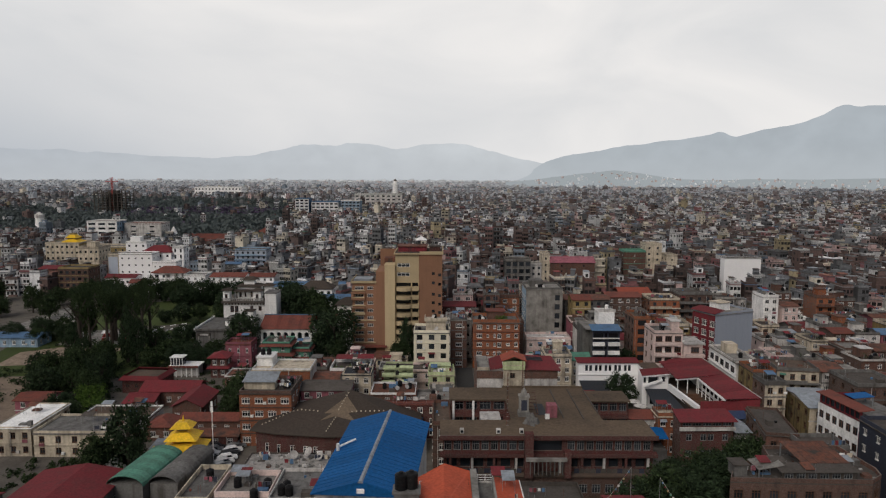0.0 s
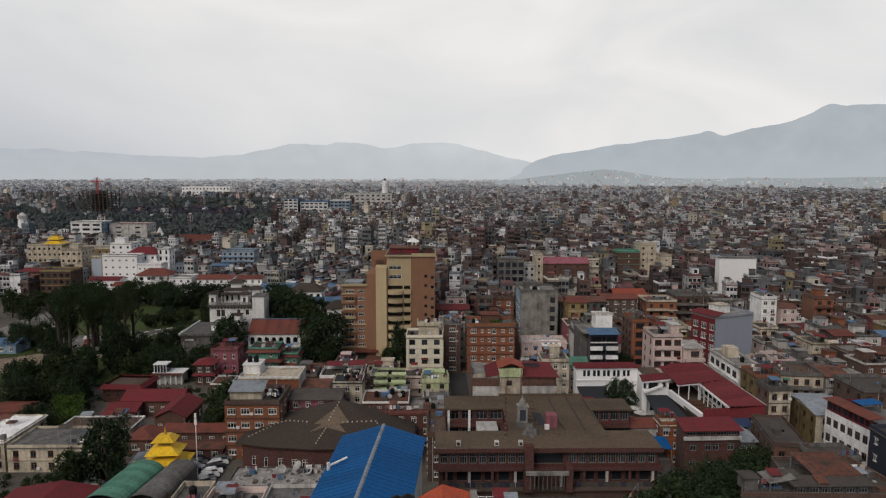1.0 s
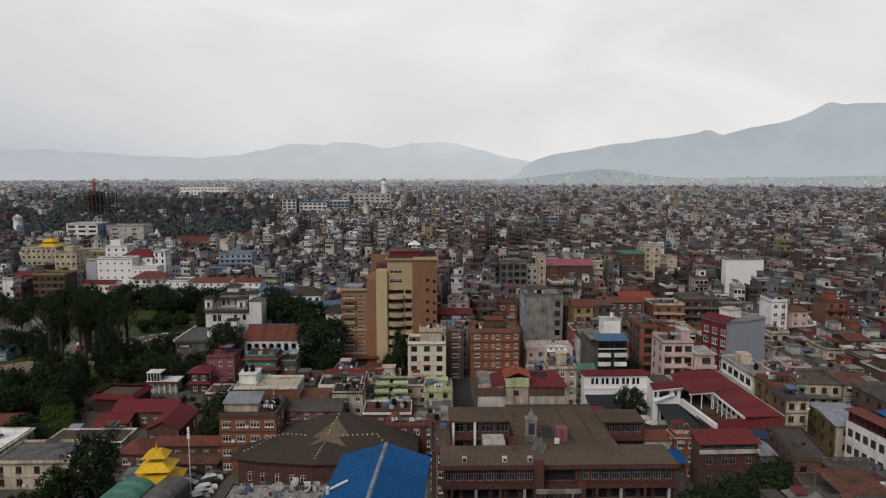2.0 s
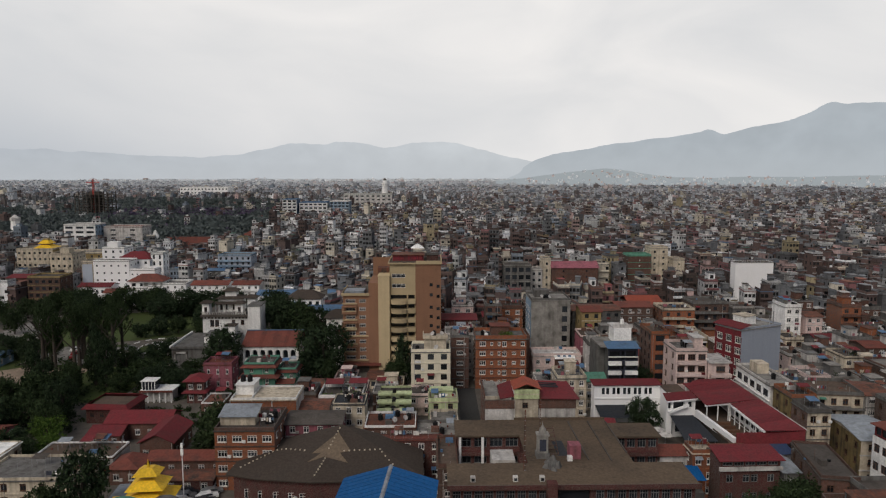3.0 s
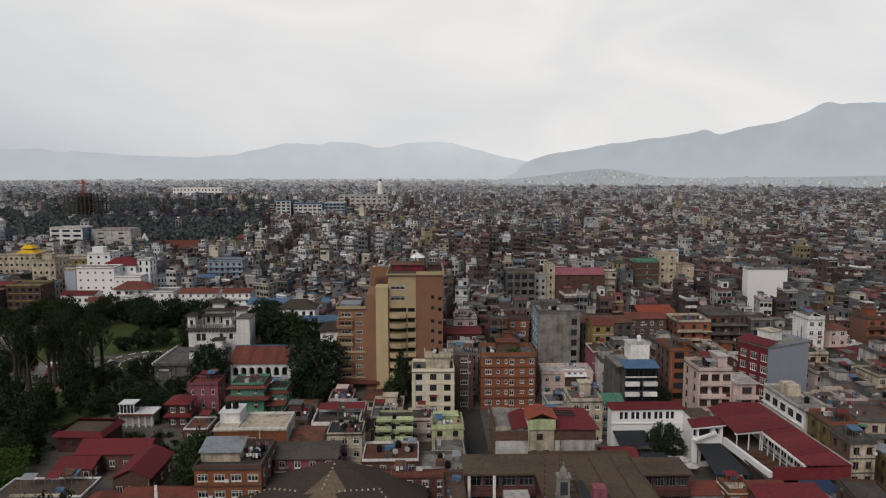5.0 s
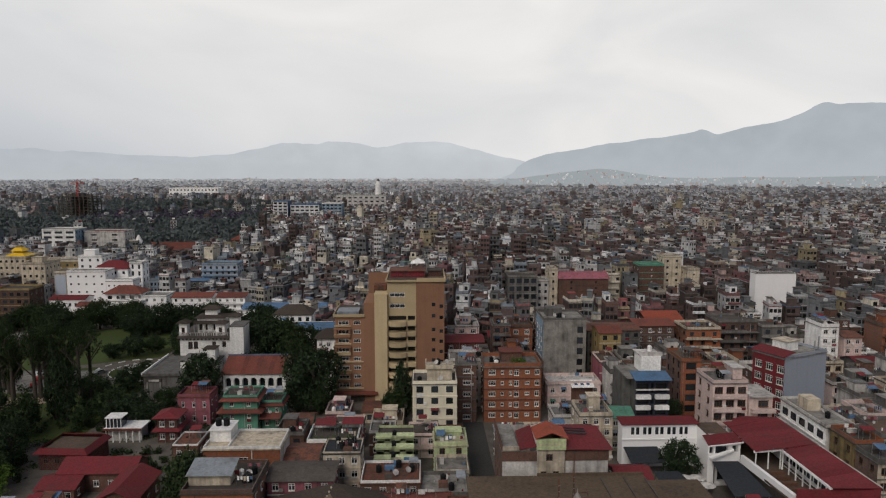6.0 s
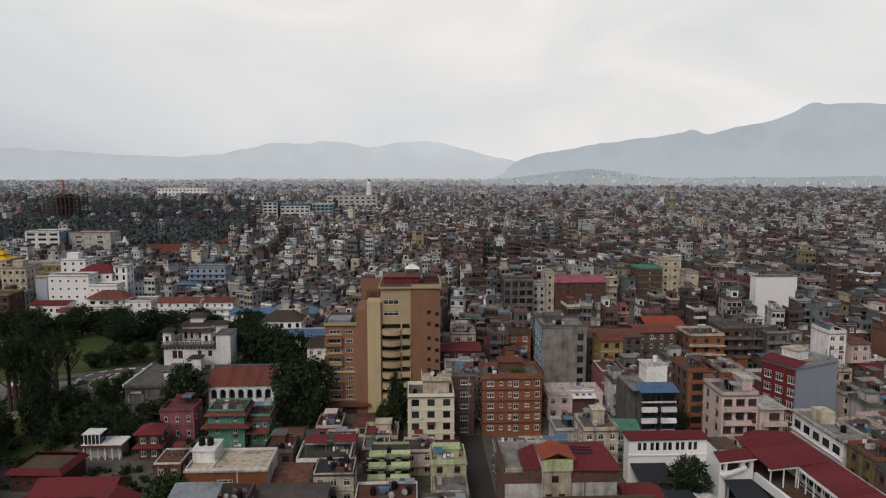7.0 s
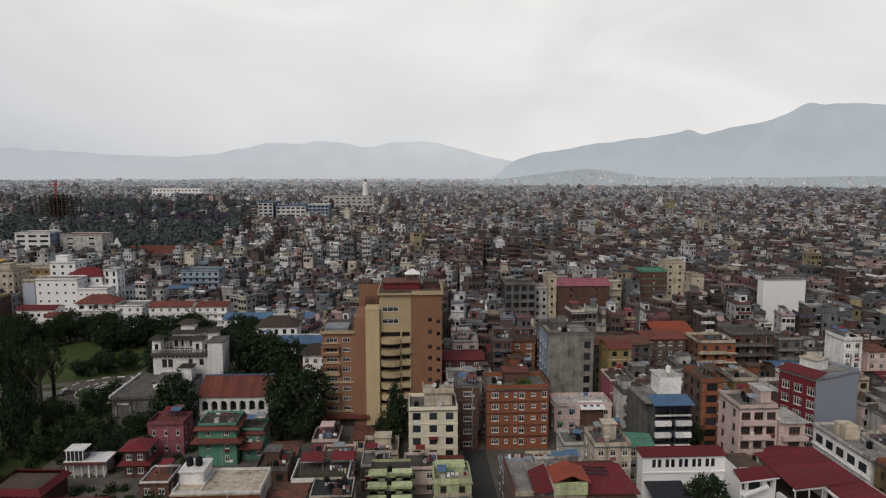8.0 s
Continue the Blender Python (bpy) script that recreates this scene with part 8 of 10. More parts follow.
    part("yard_awning", Mesh().prism([(53.6, 163.6, 4.6), (60.9, 163.4, 4.6), (60.6, 177.3, 5.5), (55.0, 177.3, 5.5)], [(53.6, 163.6, 4.72), (60.9, 163.4, 4.72), (60.6, 177.3, 5.62), (55.0, 177.3, 5.62)], "dark_roof"), ob, "charcoal yard awning")
    for x, y in ((54, 164), (60.5, 164), (55.4, 177), (60.3, 177), (57, 164)):
        part("awning_post", Mesh().box(x - 0.08, x + 0.08, y - 0.08, y + 0.08, 0, 4.6 + 0.06 * (y - 164), "steel"), ob)


school_wing()
ca = Mesh().prism([(0, 0, 3.4), (6.4, 0, 3.4), (5.4, 5.4, 4.0), (0.2, 5.4, 4.0)], [(0, 0, 3.46), (6.4, 0, 3.46), (5.4, 5.4, 4.06), (0.2, 5.4, 4.06)], "dark_roof")
for x, y in ((0.2, 0.2), (6.0, 0.2), (0.4, 5.2), (5.2, 5.2)):
    ca.bar((x, y, 0), (x, y, 3.4 + 0.11 * y), 0.06, "steel", 5)
solid("canvas_canopy", ca, 42.2, 170.9, 0, 0, "charcoal canvas canopy on posts in the school yard", "canopy")
um = Mesh().tube(0, 0, 0, 2.3, 0.05, 0.05, "steel", 6).tube(0, 0, 2.3, 2.9, 1.7, 0.1, "offwhite", 10)
UMBRELLA = um.data("parasol")
for x, y in ((49.2, 177.0), (51.9, 176.9), (52.6, 173.4)):
    solid("parasol", UMBRELLA, x, y, 0, 0, "pale canvas parasol in the school yard", "parasol", "yard parasols")
block(43.0, 60.5, 149.5, 5, 7.6, wall="offwhite", floors=2, cols=6, label="low row under a faded red tile roof", roof="x", roof_mat="red_tile", rise=1.3, slabs=False)
block(48.6, 53.2, 146.8, 4.6, 9.0, wall="brick_orange", floors=3, cols=2, label="orange brick house with a cream terrace", roof_mat="cream", trim="brick_orange")
tp = Mesh().prism([(0, 0, 2.6), (7, 0, 2.6), (7, 5, 3.4), (0, 5, 3.4)], [(0, 0, 2.66), (7, 0, 2.66), (7, 5, 3.46), (0, 5, 3.46)], "blue_roof").box(0.1, 0.2, 0.1, 0.2, 0, 2.6, "steel").box(6.8, 6.9, 0.1, 0.2, 0, 2.6, "steel").box(0.1, 0.2, 4.8, 4.9, 0, 3.3, "steel").box(6.8, 6.9, 4.8, 4.9, 0, 3.3, "steel")
TARP = tp.data("tarpaulin")
solid("tarpaulin", TARP, 42.6, 142, 3.2, 0, "bright blue tarpaulin stretched over a yard", "tarpaulin", "blue tarpaulins")
solid("yard_shed", Mesh().box(0.2, 6.8, 0.3, 4.6, 0, 3.18, "concrete"), 42.6, 142, 0, 0, "low grey shed under the blue tarpaulin", "shed")
M["slate_tarp"] = surface("dull_blue_tarpaulin", (0.045, 0.07, 0.14), 0.6, 0.3)
tq = Mesh().prism([(0, 0, 2.4), (6, 0, 2.4), (6, 4, 3.0), (0, 4, 3.0)], [(0, 0, 2.46), (6, 0, 2.46), (6, 4, 3.06), (0, 4, 3.06)], "slate_tarp")
for x, y in ((0.15, 0.15), (5.85, 0.15), (0.15, 3.85), (5.85, 3.85)):
    tq.bar((x, y, 0), (x, y, 2.4 + 0.15 * y), 0.05, "steel", 5)
solid("tarpaulin", tq, 65.0, 150.0, 4.98, 0, "dull blue tarpaulin stretched over a shed roof", "tarpaulin", "blue tarpaulins")
solid("yard_shed", Mesh().box(0.0, 6.0, 0.0, 2.2, 0, 4.98, "concrete").box(-0.15, 6.15, -0.2, 2.2, 4.98, 5.1, "concrete_dark"), 65.0, 150.0, 0, 0, "low grey shed under the dull blue tarpaulin", "shed")
keep_clear(42, 50, 140, 148)


def red_house():
    keep_clear(50, 65, 138, 148)
    ob = thing("red_house", 51.9, 141.6, 0, 1.5, "red brick house with a white band and red roof", "house")
    w, d, h = 11.6, 4.6, 10.0
    s = Mesh()
    hs = [(0.4 + 2.2 * i, 2.3 + 2.2 * i, 8.9, 9.8) for i in range(5)] + [(x, x + 1.3, z, z + 1.5) for x in (1.2, 4.4, 6.0, 9.2) for z in (5.6, 2.0)]
    facade(s, (0, 0), (w, 0), 0, h, hs, "brick_red")
    facade(s, (w, 0), (w, d), 0, h, (), "brick_red")
    facade(s, (w, d), (0, d), 0, h, (), "brick_red")
    facade(s, (0, d), (0, 0), 0, h, (), "brick_red")
    part("wall", s, ob)
    put_windows(ob, (0, 0), (w, 0), hs, "frame_grey", "frame")
    part("white_band", Mesh().box(-0.3, w + 0.3, -0.5, -0.004, 8.0, 8.7, "offwhite"), ob)
    part("roof", Mesh().prism([(-0.6, -0.8, h), (w + 0.6, -0.8, h), (w + 0.3, d + 0.4, h + 0.9), (-0.3, d + 0.4, h + 0.9)], [(-0.6, -0.8, h + 0.15), (w + 0.6, -0.8, h + 0.15), (w + 0.3, d + 0.4, h + 1.05), (-0.3, d + 0.4, h + 1.05)], "red_roof"), ob, "dark red sheet roof")


red_house()
block(63.8, 66.6, 141, 8, 7.8, wall="concrete", floors=2, cols=1, label="narrow grey house under a zinc roof", roof="x", roof_mat="grey_roof", rise=0.6)
block(66.0, 72.4, 132.8, 16, 10.4, turn=-11, wall="brick", floors=3, cols=2, label="brick house with a bare cement roof", roof_mat="concrete_dark", trim="brick_dark", parap=0.5, wall_side="brick_dark", frame_mat="frame_brown")
block(70.6, 79, 125.8, 6.4, 10.2, wall="brick_dark", frame_mat="frame_brown", floors=3, cols=3, label="low brick house behind the corner", roof_mat="concrete_dark", trim="concrete")


# ------------------------------------------------------------------ the street with its shops
def street_house():
    """Long white house along the street, with a glazed red top floor."""
    keep_clear(84, 99, 134, 148)
    ob = thing("street_house", 84.9, 147.8, 0, 0, "long white street house with a glazed red top floor", "house")
    d, h, e = 13.2, 12.4, 1.6
    s = Mesh()
    hs = [(0.5 + 2.1 * i, 1.9 + 2.1 * i, z, z + 1.7) for i in range(6) for z in (9.2, 5.6, 2.0)]
    facade(s, (0, 0), (e, -d), 0, h, hs, "white")
    facade(s, (e, -d), (12 + e, -d), 0, h, (), "offwhite")
    facade(s, (12 + e, -d), (12, 0), 0, h, (), "offwhite")
    facade(s, (12, 0), (0, 0), 0, h, [(2, 3.4, 8.8, 10.4), (7, 8.4, 8.8, 10.4)], "offwhite")
    part("wall", s, ob)
    put_windows(ob, (0, 0), (e, -d), hs, "frame_brown", "frame")
    top = Mesh()
    facade(top, (0.2, -0.2), (e + 0.2, -d + 0.2), h, h + 2.2, [(0.3 + 1.5 * i, 1.6 + 1.5 * i, h + 0.3, h + 2.0) for i in range(8)], "red_roof")
    facade(top, (8, 0), (0.2, -0.2), h, h + 2.2, (), "red_roof")
    part("top_floor", top, ob, "red framed glazing")
    part("roof", Mesh().prism([(-0.6, 0.3, h + 2.2), (e - 0.6, -d, h + 2.2), (2.6 + e, -d, h + 2.6), (2.6, 0.3, h + 2.6)], [(-0.6, 0.3, h + 2.35), (e - 0.6, -d, h + 2.35), (2.6 + e, -d, h + 2.75), (2.6, 0.3, h + 2.75)], "red_tile"), ob, "dark red sheet roof")
    part("roof_terrace", Mesh().prism([(4, 0, h), (4 + e, -d, h), (12 + e, -d, h), (12, 0, h)], [(4, 0, h + 0.3), (4 + e, -d, h + 0.3), (12 + e, -d, h + 0.3), (12, 0, h + 0.3)], "concrete"), ob)
    part("blue_awning", Mesh().prism([(5.2, -0.6, h + 2.0), (5.4, -4, h + 2.0), (10, -4, h + 2.4), (10, -0.6, h + 2.4)], [(5.2, -0.6, h + 2.1), (5.4, -4, h + 2.1), (10, -4, h + 2.5), (10, -0.6, h + 2.5)], "blue_roof").box(9.7, 9.9, -1.2, -1.0, h + 0.3, h + 2.4, "steel").box(9.7, 9.9, -3.8, -3.6, h + 0.3, h + 2.4, "steel"), ob, "bright blue awning")
    sg = Mesh().box(e - 0.5, e + 0.8, -d - 0.3, -d - 0.02, 1.5, 10.5, "rose")
    part("sign", sg, ob, "tall dark pink hanging sign")
    for i in range(4):
        part("sign_bar", Mesh().box(e - 0.2, e + 0.5, -d - 0.36, -d - 0.305, 2.6 + 1.8 * i, 3.6 + 1.8 * i, "white"), ob)


street_house()
block(85.2, 93.8, 151.6, 14.5, 9.6, turn=-4, wall="cream", wall_side="ochre", floors=3, cols=2, frame_mat="frame_brown", label="yellow street house under a grey sheet roof", roof="x", roof_mat="grey_roof", rise=1.0)
block(79.2, 84.4, 161, 6.6, 12.0, wall="cream", wall_side="brick", floors=4, cols=2, label="brick street house with a stained cream front", roof_mat="concrete", trim="concrete", frame_mat="frame_brown")
block(79.4, 85.2, 168.2, 8.2, 12.8, wall="ochre", wall_side="ochre", floors=4, cols=2, label="ochre street house with brown framed balconies", roof_mat="concrete_dark", trim="brick_orange", frame_mat="frame_brown", balcony=0.9)
block(88.0, 98.4, 173, 11, 12.0, wall="cream", wall_side="brick", frame_mat="frame_brown", balcony=1.0, floors=4, cols=4, label="broad stained cream house with a brown roof terrace", roof_mat="terrace", trim="concrete", turn=-8)
block(86.8, 92, 184, 9, 11, wall="yellow", floors=4, cols=2, label="ochre street house with blue awnings", roof_mat="concrete", trim="cream")
block(100, 111, 158, 12, 12.4, wall="brick_dark", frame_mat="frame_brown", floors=4, cols=4, label="dark brick street house with a cluttered roof", roof_mat="concrete_dark", trim="concrete")
block(85.4, 95, 117, 16.5, 13.4, wall="slate", floors=4, cols=4, label="dark slate street house with white windows", roof_mat="concrete_dark", trim="slate", wall_side="slate", side_cols=4)


def corner_house():
    keep_clear(48, 79, 104, 126)
    ob = thing("corner_house", 49.8, 111.5, 0, 0, "brick corner house with a rusted roof on its terrace", "house")
    h = 10.4
    s = Mesh()
    plan = [(0, 0), (12, -0.6), (24, -0.9), (26.8, 1.2), (27.6, 4), (26.5, 14), (12, 14), (10.5, 7.5), (3.5, 6.5)]
    for i in range(len(plan)):
        a, b = plan[i], plan[(i + 1) % len(plan)]
        ln = math.dist(a, b)
        k = int(ln // 3) if i < 4 else 0
        hs = [(ln * (q + 0.5) / k - 0.8, ln * (q + 0.5) / k + 0.8, z, z + 1.6) for q in range(k) for z in (7.6, 4.4, 1.2)] if k else []
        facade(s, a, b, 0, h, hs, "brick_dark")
        if k:
            put_windows(ob, a, b, hs, "frame_brown", "sill")
    part("wall", s, ob)
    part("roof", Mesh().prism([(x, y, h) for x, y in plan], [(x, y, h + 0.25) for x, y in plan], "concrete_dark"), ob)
    ring, mid = Mesh(), Vector((14, 6))
    inner = [tuple(Vector(p) + (mid - Vector(p)).normalized() * 0.25) for p in plan]
    n = len(plan)
    ring.v = [(x, y, h + 0.25) for x, y in plan] + [(x, y, h + 1.0) for x, y in plan] + [(x, y, h + 0.25) for x, y in inner] + [(x, y, h + 1.0) for x, y in inner]
    for i in range(n):
        k = (i + 1) % n
        for f in ((i, k, n + k, n + i), (n + i, n + k, 3 * n + k, 3 * n + i), (2 * n + k, 2 * n + i, 3 * n + i, 3 * n + k)):
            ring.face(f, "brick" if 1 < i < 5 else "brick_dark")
    part("parapet", ring, ob)
    s = Mesh()
    hs = [(0.5 + 2.05 * q, 2.0 + 2.05 * q, h + 0.55, h + 1.55) for q in range(6)]
    facade(s, (9, 0.3), (22, 0.3), h + 0.25, h + 1.9, hs, "concrete_dark", 0.3)
    part("attic", s, ob, "low attic storey")
    put_windows(ob, (9, 0.3), (22, 0.3), hs, "frame_grey", "frame")
    part("attic_roof", Mesh().prism([(8.6, -0.3, h + 1.9), (22.4, -0.3, h + 1.9), (22.4, 3.4, h + 2.15), (8.6, 3.4, h + 2.15)], [(8.6, -0.3, h + 2.0), (22.4, -0.3, h + 2.0), (22.4, 3.4, h + 2.25), (8.6, 3.4, h + 2.25)], "concrete_dark"), ob, "grey stained lean-to roof")
    for k in range(1, 7):
        part("sheet", Mesh().prism([(12.5 + 1.4 * k, 3.0, h + 2.2), (13.86 + 1.4 * k, 3.0, h + 2.2), (13.3 + 1.4 * k, 10.6, h + 3.2), (11.94 + 1.4 * k, 10.6, h + 3.2)], [(12.5 + 1.4 * k, 3.0, h + 2.28), (13.86 + 1.4 * k, 3.0, h + 2.28), (13.3 + 1.4 * k, 10.6, h + 3.28), (11.94 + 1.4 * k, 10.6, h + 3.28)], "rust_roof"), ob, "rusted red roof sheet")
    for x, y in ((14.1, 3.3), (22.0, 3.3), (13.6, 10.2), (21.6, 10.2)):
        part("roof_post", Mesh().box(x - 0.1, x + 0.1, y - 0.1, y + 0.1, h + 0.25, h + 2.2 + (y > 5) * 0.9, "steel"), ob)
    part("side_awning", Mesh().prism([(5.5, 1.5, h + 1.6), (10, 1.5, h + 2.4), (10, 6, h + 2.4), (5.5, 6, h + 1.6)], [(5.5, 1.5, h + 1.7), (10, 1.5, h + 2.5), (10, 6, h + 2.5), (5.5, 6, h + 1.7)], "concrete_pale").box(5.6, 5.8, 1.6, 1.8, h + 0.25, h + 1.6, "steel"), ob, "pale lean-to sheet")
    part("hut", Mesh().box(1.5, 3.8, 2.0, 4.6, h + 0.25, h + 2.3, "concrete").box(1.2, 4.1, 1.7, 4.9, h + 2.3, h + 2.45, "concrete_dark"), ob)


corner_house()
roof_things(54, 58, 114, 117, 10.65, 2, 1)
chips = Mesh()
rb = random.Random(15)
for _ in range(90):
    x, y, q = rb.uniform(51, 76), rb.uniform(112.5, 124), rb.uniform(0.15, 0.6)
    if x < 62 and y > 118:
        continue
    chips.box(x, x + q, y, y + q * rb.uniform(0.4, 1.2), 10.65, 10.65 + q * rb.uniform(0.1, 0.5), rb.choice(["concrete_pale", "offwhite", "brick", "concrete", "rust_roof"]))
tagged(solid("roof_debris", chips, 0, 0, 0, 0, "loose boards and broken plaster on the corner house roof", "debris"), kind="stuff")
block(27.5, 33.5, 101, 8, 9.0, wall="brick_red", floors=3, cols=2, label="small house under a dark red sheet roof", roof="x", roof_mat="red_roof", rise=1.2)
block(2.5, 25, 110, 9, 6.0, wall="brick_dark", floors=2, cols=6, label="low dark outbuilding before the institute", roof_mat="concrete_dark", trim="concrete_dark")

# ------------------------------------------------------------------ near roofs by the car park
block(-46.6, -40.8, 113, 13.5, 5.6, wall="cream", floors=2, cols=2, label="low cream house with walled roof yards", roof_mat="concrete", trim="cream", parap=1.0)
block(-40.2, -30.4, 114.5, 9, 5.8, wall="brick_orange", floors=2, cols=3, label="low house with an orange walled roof yard", roof_mat="concrete_pale", trim="pink", parap=1.1)
block(-30.0, -18.6, 112, 12, 6.4, wall="concrete", floors=2, cols=4, label="grey flat-roofed house with tanks", roof_mat="concrete", trim="offwhite", parap=0.6)
block(-40, -19, 129.0, 8.6, 4.0, wall="concrete", floors=1, cols=6, label="low building with a rubble-strewn roof", roof_mat="cement_light", trim="concrete_dark", parap=0.3)
FLAT.pop()  # rubble lies there in place of household things
for x, y in ((-43.4, 122), (-37.2, 118.6), (-33, 114), (-31.6, 118.2), (-28.2, 114.5), (-26.8, 114.2), (-27.6, 116)):
    water_tank(x, y, 6.6 if x > -30 else 6.0, "black", 1.3)
bits = Mesh()
rb = random.Random(5)
for _ in range(90):
    x, y, q = rb.uniform(-39, -20), rb.uniform(129.6, 137), rb.uniform(0.12, 0.55)
    a = rb.uniform(0, 3)
    c, s_ = math.cos(a) * q, math.sin(a) * q
    bits.prism([(x + c, y + s_, 4.18), (x - s_, y + c, 4.18), (x - c, y - s_, 4.18), (x + s_, y - c, 4.18)], [(x + c * 0.7, y + s_ * 0.7, 4.18 + q * 0.7), (x - s_ * 0.7, y + c * 0.7, 4.18 + q * 0.8), (x - c * 0.8, y - s_ * 0.8, 4.18 + q * 0.6), (x + s_ * 0.8, y - c * 0.8, 4.18 + q * 0.5)], rb.choice(["concrete_pale", "offwhite", "concrete"]))
tagged(solid("rubble", bits, 0, 0, 0, 0, "pale rubble and broken slabs on a flat roof", "rubble"), kind="stuff")
for x, y, sz in ((-30.5, 134.5, 1.5), (-27.5, 135.6, 1.7), (-25.0, 134.0, 1.4)):
    dish(x, y, 4.18, sz)
rc = random.Random(3)
for i in range(7):
    car(-47.4 + 0.3 * rc.random(), 139.6 + 2.1 * i, 28 + rc.uniform(-5, 5), ("silver", "white", "white", "dark", "white", "silver", "white")[i])
for i in range(6):
    car(-52.0 + 0.3 * rc.random(), 146.2 + 2.1 * i, 8 + rc.uniform(-4, 4), ("white", "silver", "dark", "white", "blue", "silver")[i])
car(-112.5, 262.5, 65, "silver")
for i in range(9):
    car(-118 - 2.7 * i + rc.uniform(-0.5, 0.5), 249 + 5.5 * (i % 3) + rc.uniform(0, 1.5), rc.uniform(70, 110), rc.choice(["white", "white", "silver", "red"]))


block(-163, -146, 240, 9, 3.4, wall="blue_wall", floors=1, cols=5, label="low shed under a blue sheet roof", roof="x", roof_mat="blue_sheet", rise=1.2, slabs=False, name="shed", category="shed")


# ------------------------------------------------------------------ landmarks farther off
keep_clear(134, 158, 308, 332)
block(139.2, 157.2, 331, 5, 22, wall="clean_white", floors=1, cols=1, win=(0.05, 0.05), label="plain white blank-walled block", trim="clean_white", roof_mat="concrete_dark", parap=0.05, sides=False, name="white_block", category="building")
block(109.5, 118.4, 362.5, 10, 25, wall="cream", floors=8, cols=2, label="tall cream apartment tower", trim="cream", style="dark", win=(1.1, 1.1), name="apartment_tower", category="building")
block(118.6, 124, 354, 10, 20, wall="cream", floors=6, cols=1, label="plain cream side block of the tower", trim="cream", style="dark", win=(0.8, 0.8), name="apartment_tower", category="building")
block(97, 108.8, 359, 10, 21.5, wall="brick", floors=7, cols=1, label="brown brick block with a green roof rail", trim="green", roof_mat="green_roof", win=(0.6, 0.6), name="brick_block", category="building")
block(32.8, 46.0, 346, 12, 18.2, wall="concrete", floors=5, cols=4, label="unfinished concrete frame with open bays", trim="concrete_pale", style="dark", win=(2.6, 2.1), roof_mat="concrete_dark", name="unfinished_block", category="building")
block(46.4, 52.0, 350, 10, 15.6, wall="offwhite", floors=5, cols=2, label="narrow pale block beside the frame", trim="offwhite", style="dark", slabs=False, name="pale_block", category="building")
block(52.3, 56.3, 351, 10, 20.8, wall="cream", floors=6, cols=1, label="narrow cream stair block", trim="cream", style="dark", win=(1.0, 1.2), name="pale_block", category="building")
block(56.6, 79.4, 349, 12, 17.0, wall="brick", floors=6, cols=2, label="broad bare brick wall under a dull pink sheet roof", roof="x", roof_mat="rose", rise=2.6, win=(0.9, 0.9), trim="brick_dark", style="dark", name="brick_block", category="building")
block(-175.6, -157.4, 366, 10, 18.6, wall="clean_white", floors=5, cols=5, label="tall plain white block with small dark windows", trim="clean_white", style="dark", win=(0.9, 0.9), roof_mat="concrete_pale", parap=0.5, slabs=False, name="white_block", category="building")
block(-168, -151.5, 377, 12, 18.4, wall="clean_white", floors=5, cols=4, label="white house under a dark red hipped roof", roof="hip", roof_mat="red_roof", rise=3.6, trim="white", style="dark", name="white_block", category="building")
block(-157.2, -144.6, 366, 8, 14.0, wall="clean_white", floors=4, cols=5, label="white block with a plain front", trim="clean_white", style="dark", win=(0.8, 0.8), roof_mat="concrete_pale", slabs=False, name="white_block", category="building")
block(-151.5, -145.2, 379, 8, 20.6, wall="clean_white", floors=6, cols=2, label="narrow white stair tower with tall openings", trim="white", style="dark", win=(1.0, 2.2), roof_mat="concrete_pale", name="white_block", category="building")
block(-151.4, -135.4, 352, 9, 10.6, wall="clean_white", floors=3, cols=4, label="white villa under a red-brown hipped roof", roof="hip", roof_mat="red_tile", rise=3.2, trim="white", style="dark", win=(2.0, 1.5), over=1.0)
block(-153.6, -133.6, 345.6, 6, 7.0, wall="clean_white", floors=2, cols=4, label="white ground floor with a broad roof terrace", trim="white", style="dark", win=(2.4, 1.6), roof_mat="concrete_pale", parap=0.7)
block(-175.6, -160, 350, 9, 8.2, wall="clean_white", floors=2, cols=6, label="low white house under a dark red roof", roof="x", roof_mat="red_roof", rise=1.4, trim="white", style="dark")
block(-159.4, -149.2, 341.5, 8, 6.8, wall="clean_white", floors=2, cols=4, label="low white house under faded red tiles", roof="x", roof_mat="red_tile", rise=1.4, trim="white", style="dark")
block(-197, -181.5, 345, 12, 13.4, wall="brick_dark", floors=4, cols=5, label="old dark brick street house with ochre bands", trim="yellow", style="dark", roof_mat="concrete_dark", win=(1.7, 1.4))
block(-211, -198.4, 352, 12, 12.4, wall="brick", floors=4, cols=4, label="old brick house with a red sheet roof", roof="x", roof_mat="red_roof", rise=1.2, trim="brick_dark", style="dark")
block(-181.8, -175.9, 366.5, 12, 18.0, wall="cream", floors=4, cols=2, label="cream block with a large blank panel", trim="cream", style="dark", win=(0.05, 0.05), slabs=False, name="cream_block", category="building")
solid("wall_panel", Mesh().box(0, 5.0, -0.14, -0.02, 7.0, 17.2, "grey_wall"), -181.4, 366.5, 0, 0, "large pale panel on the cream wall", "sign")
block(-208.4, -196.4, 386, 14, 19.6, wall="cream", floors=5, cols=4, label="cream building with open galleries", trim="cream", style="dark", roof_mat="concrete_pale", head=(2, 5, 5, 2.6), name="cream_block", category="building")
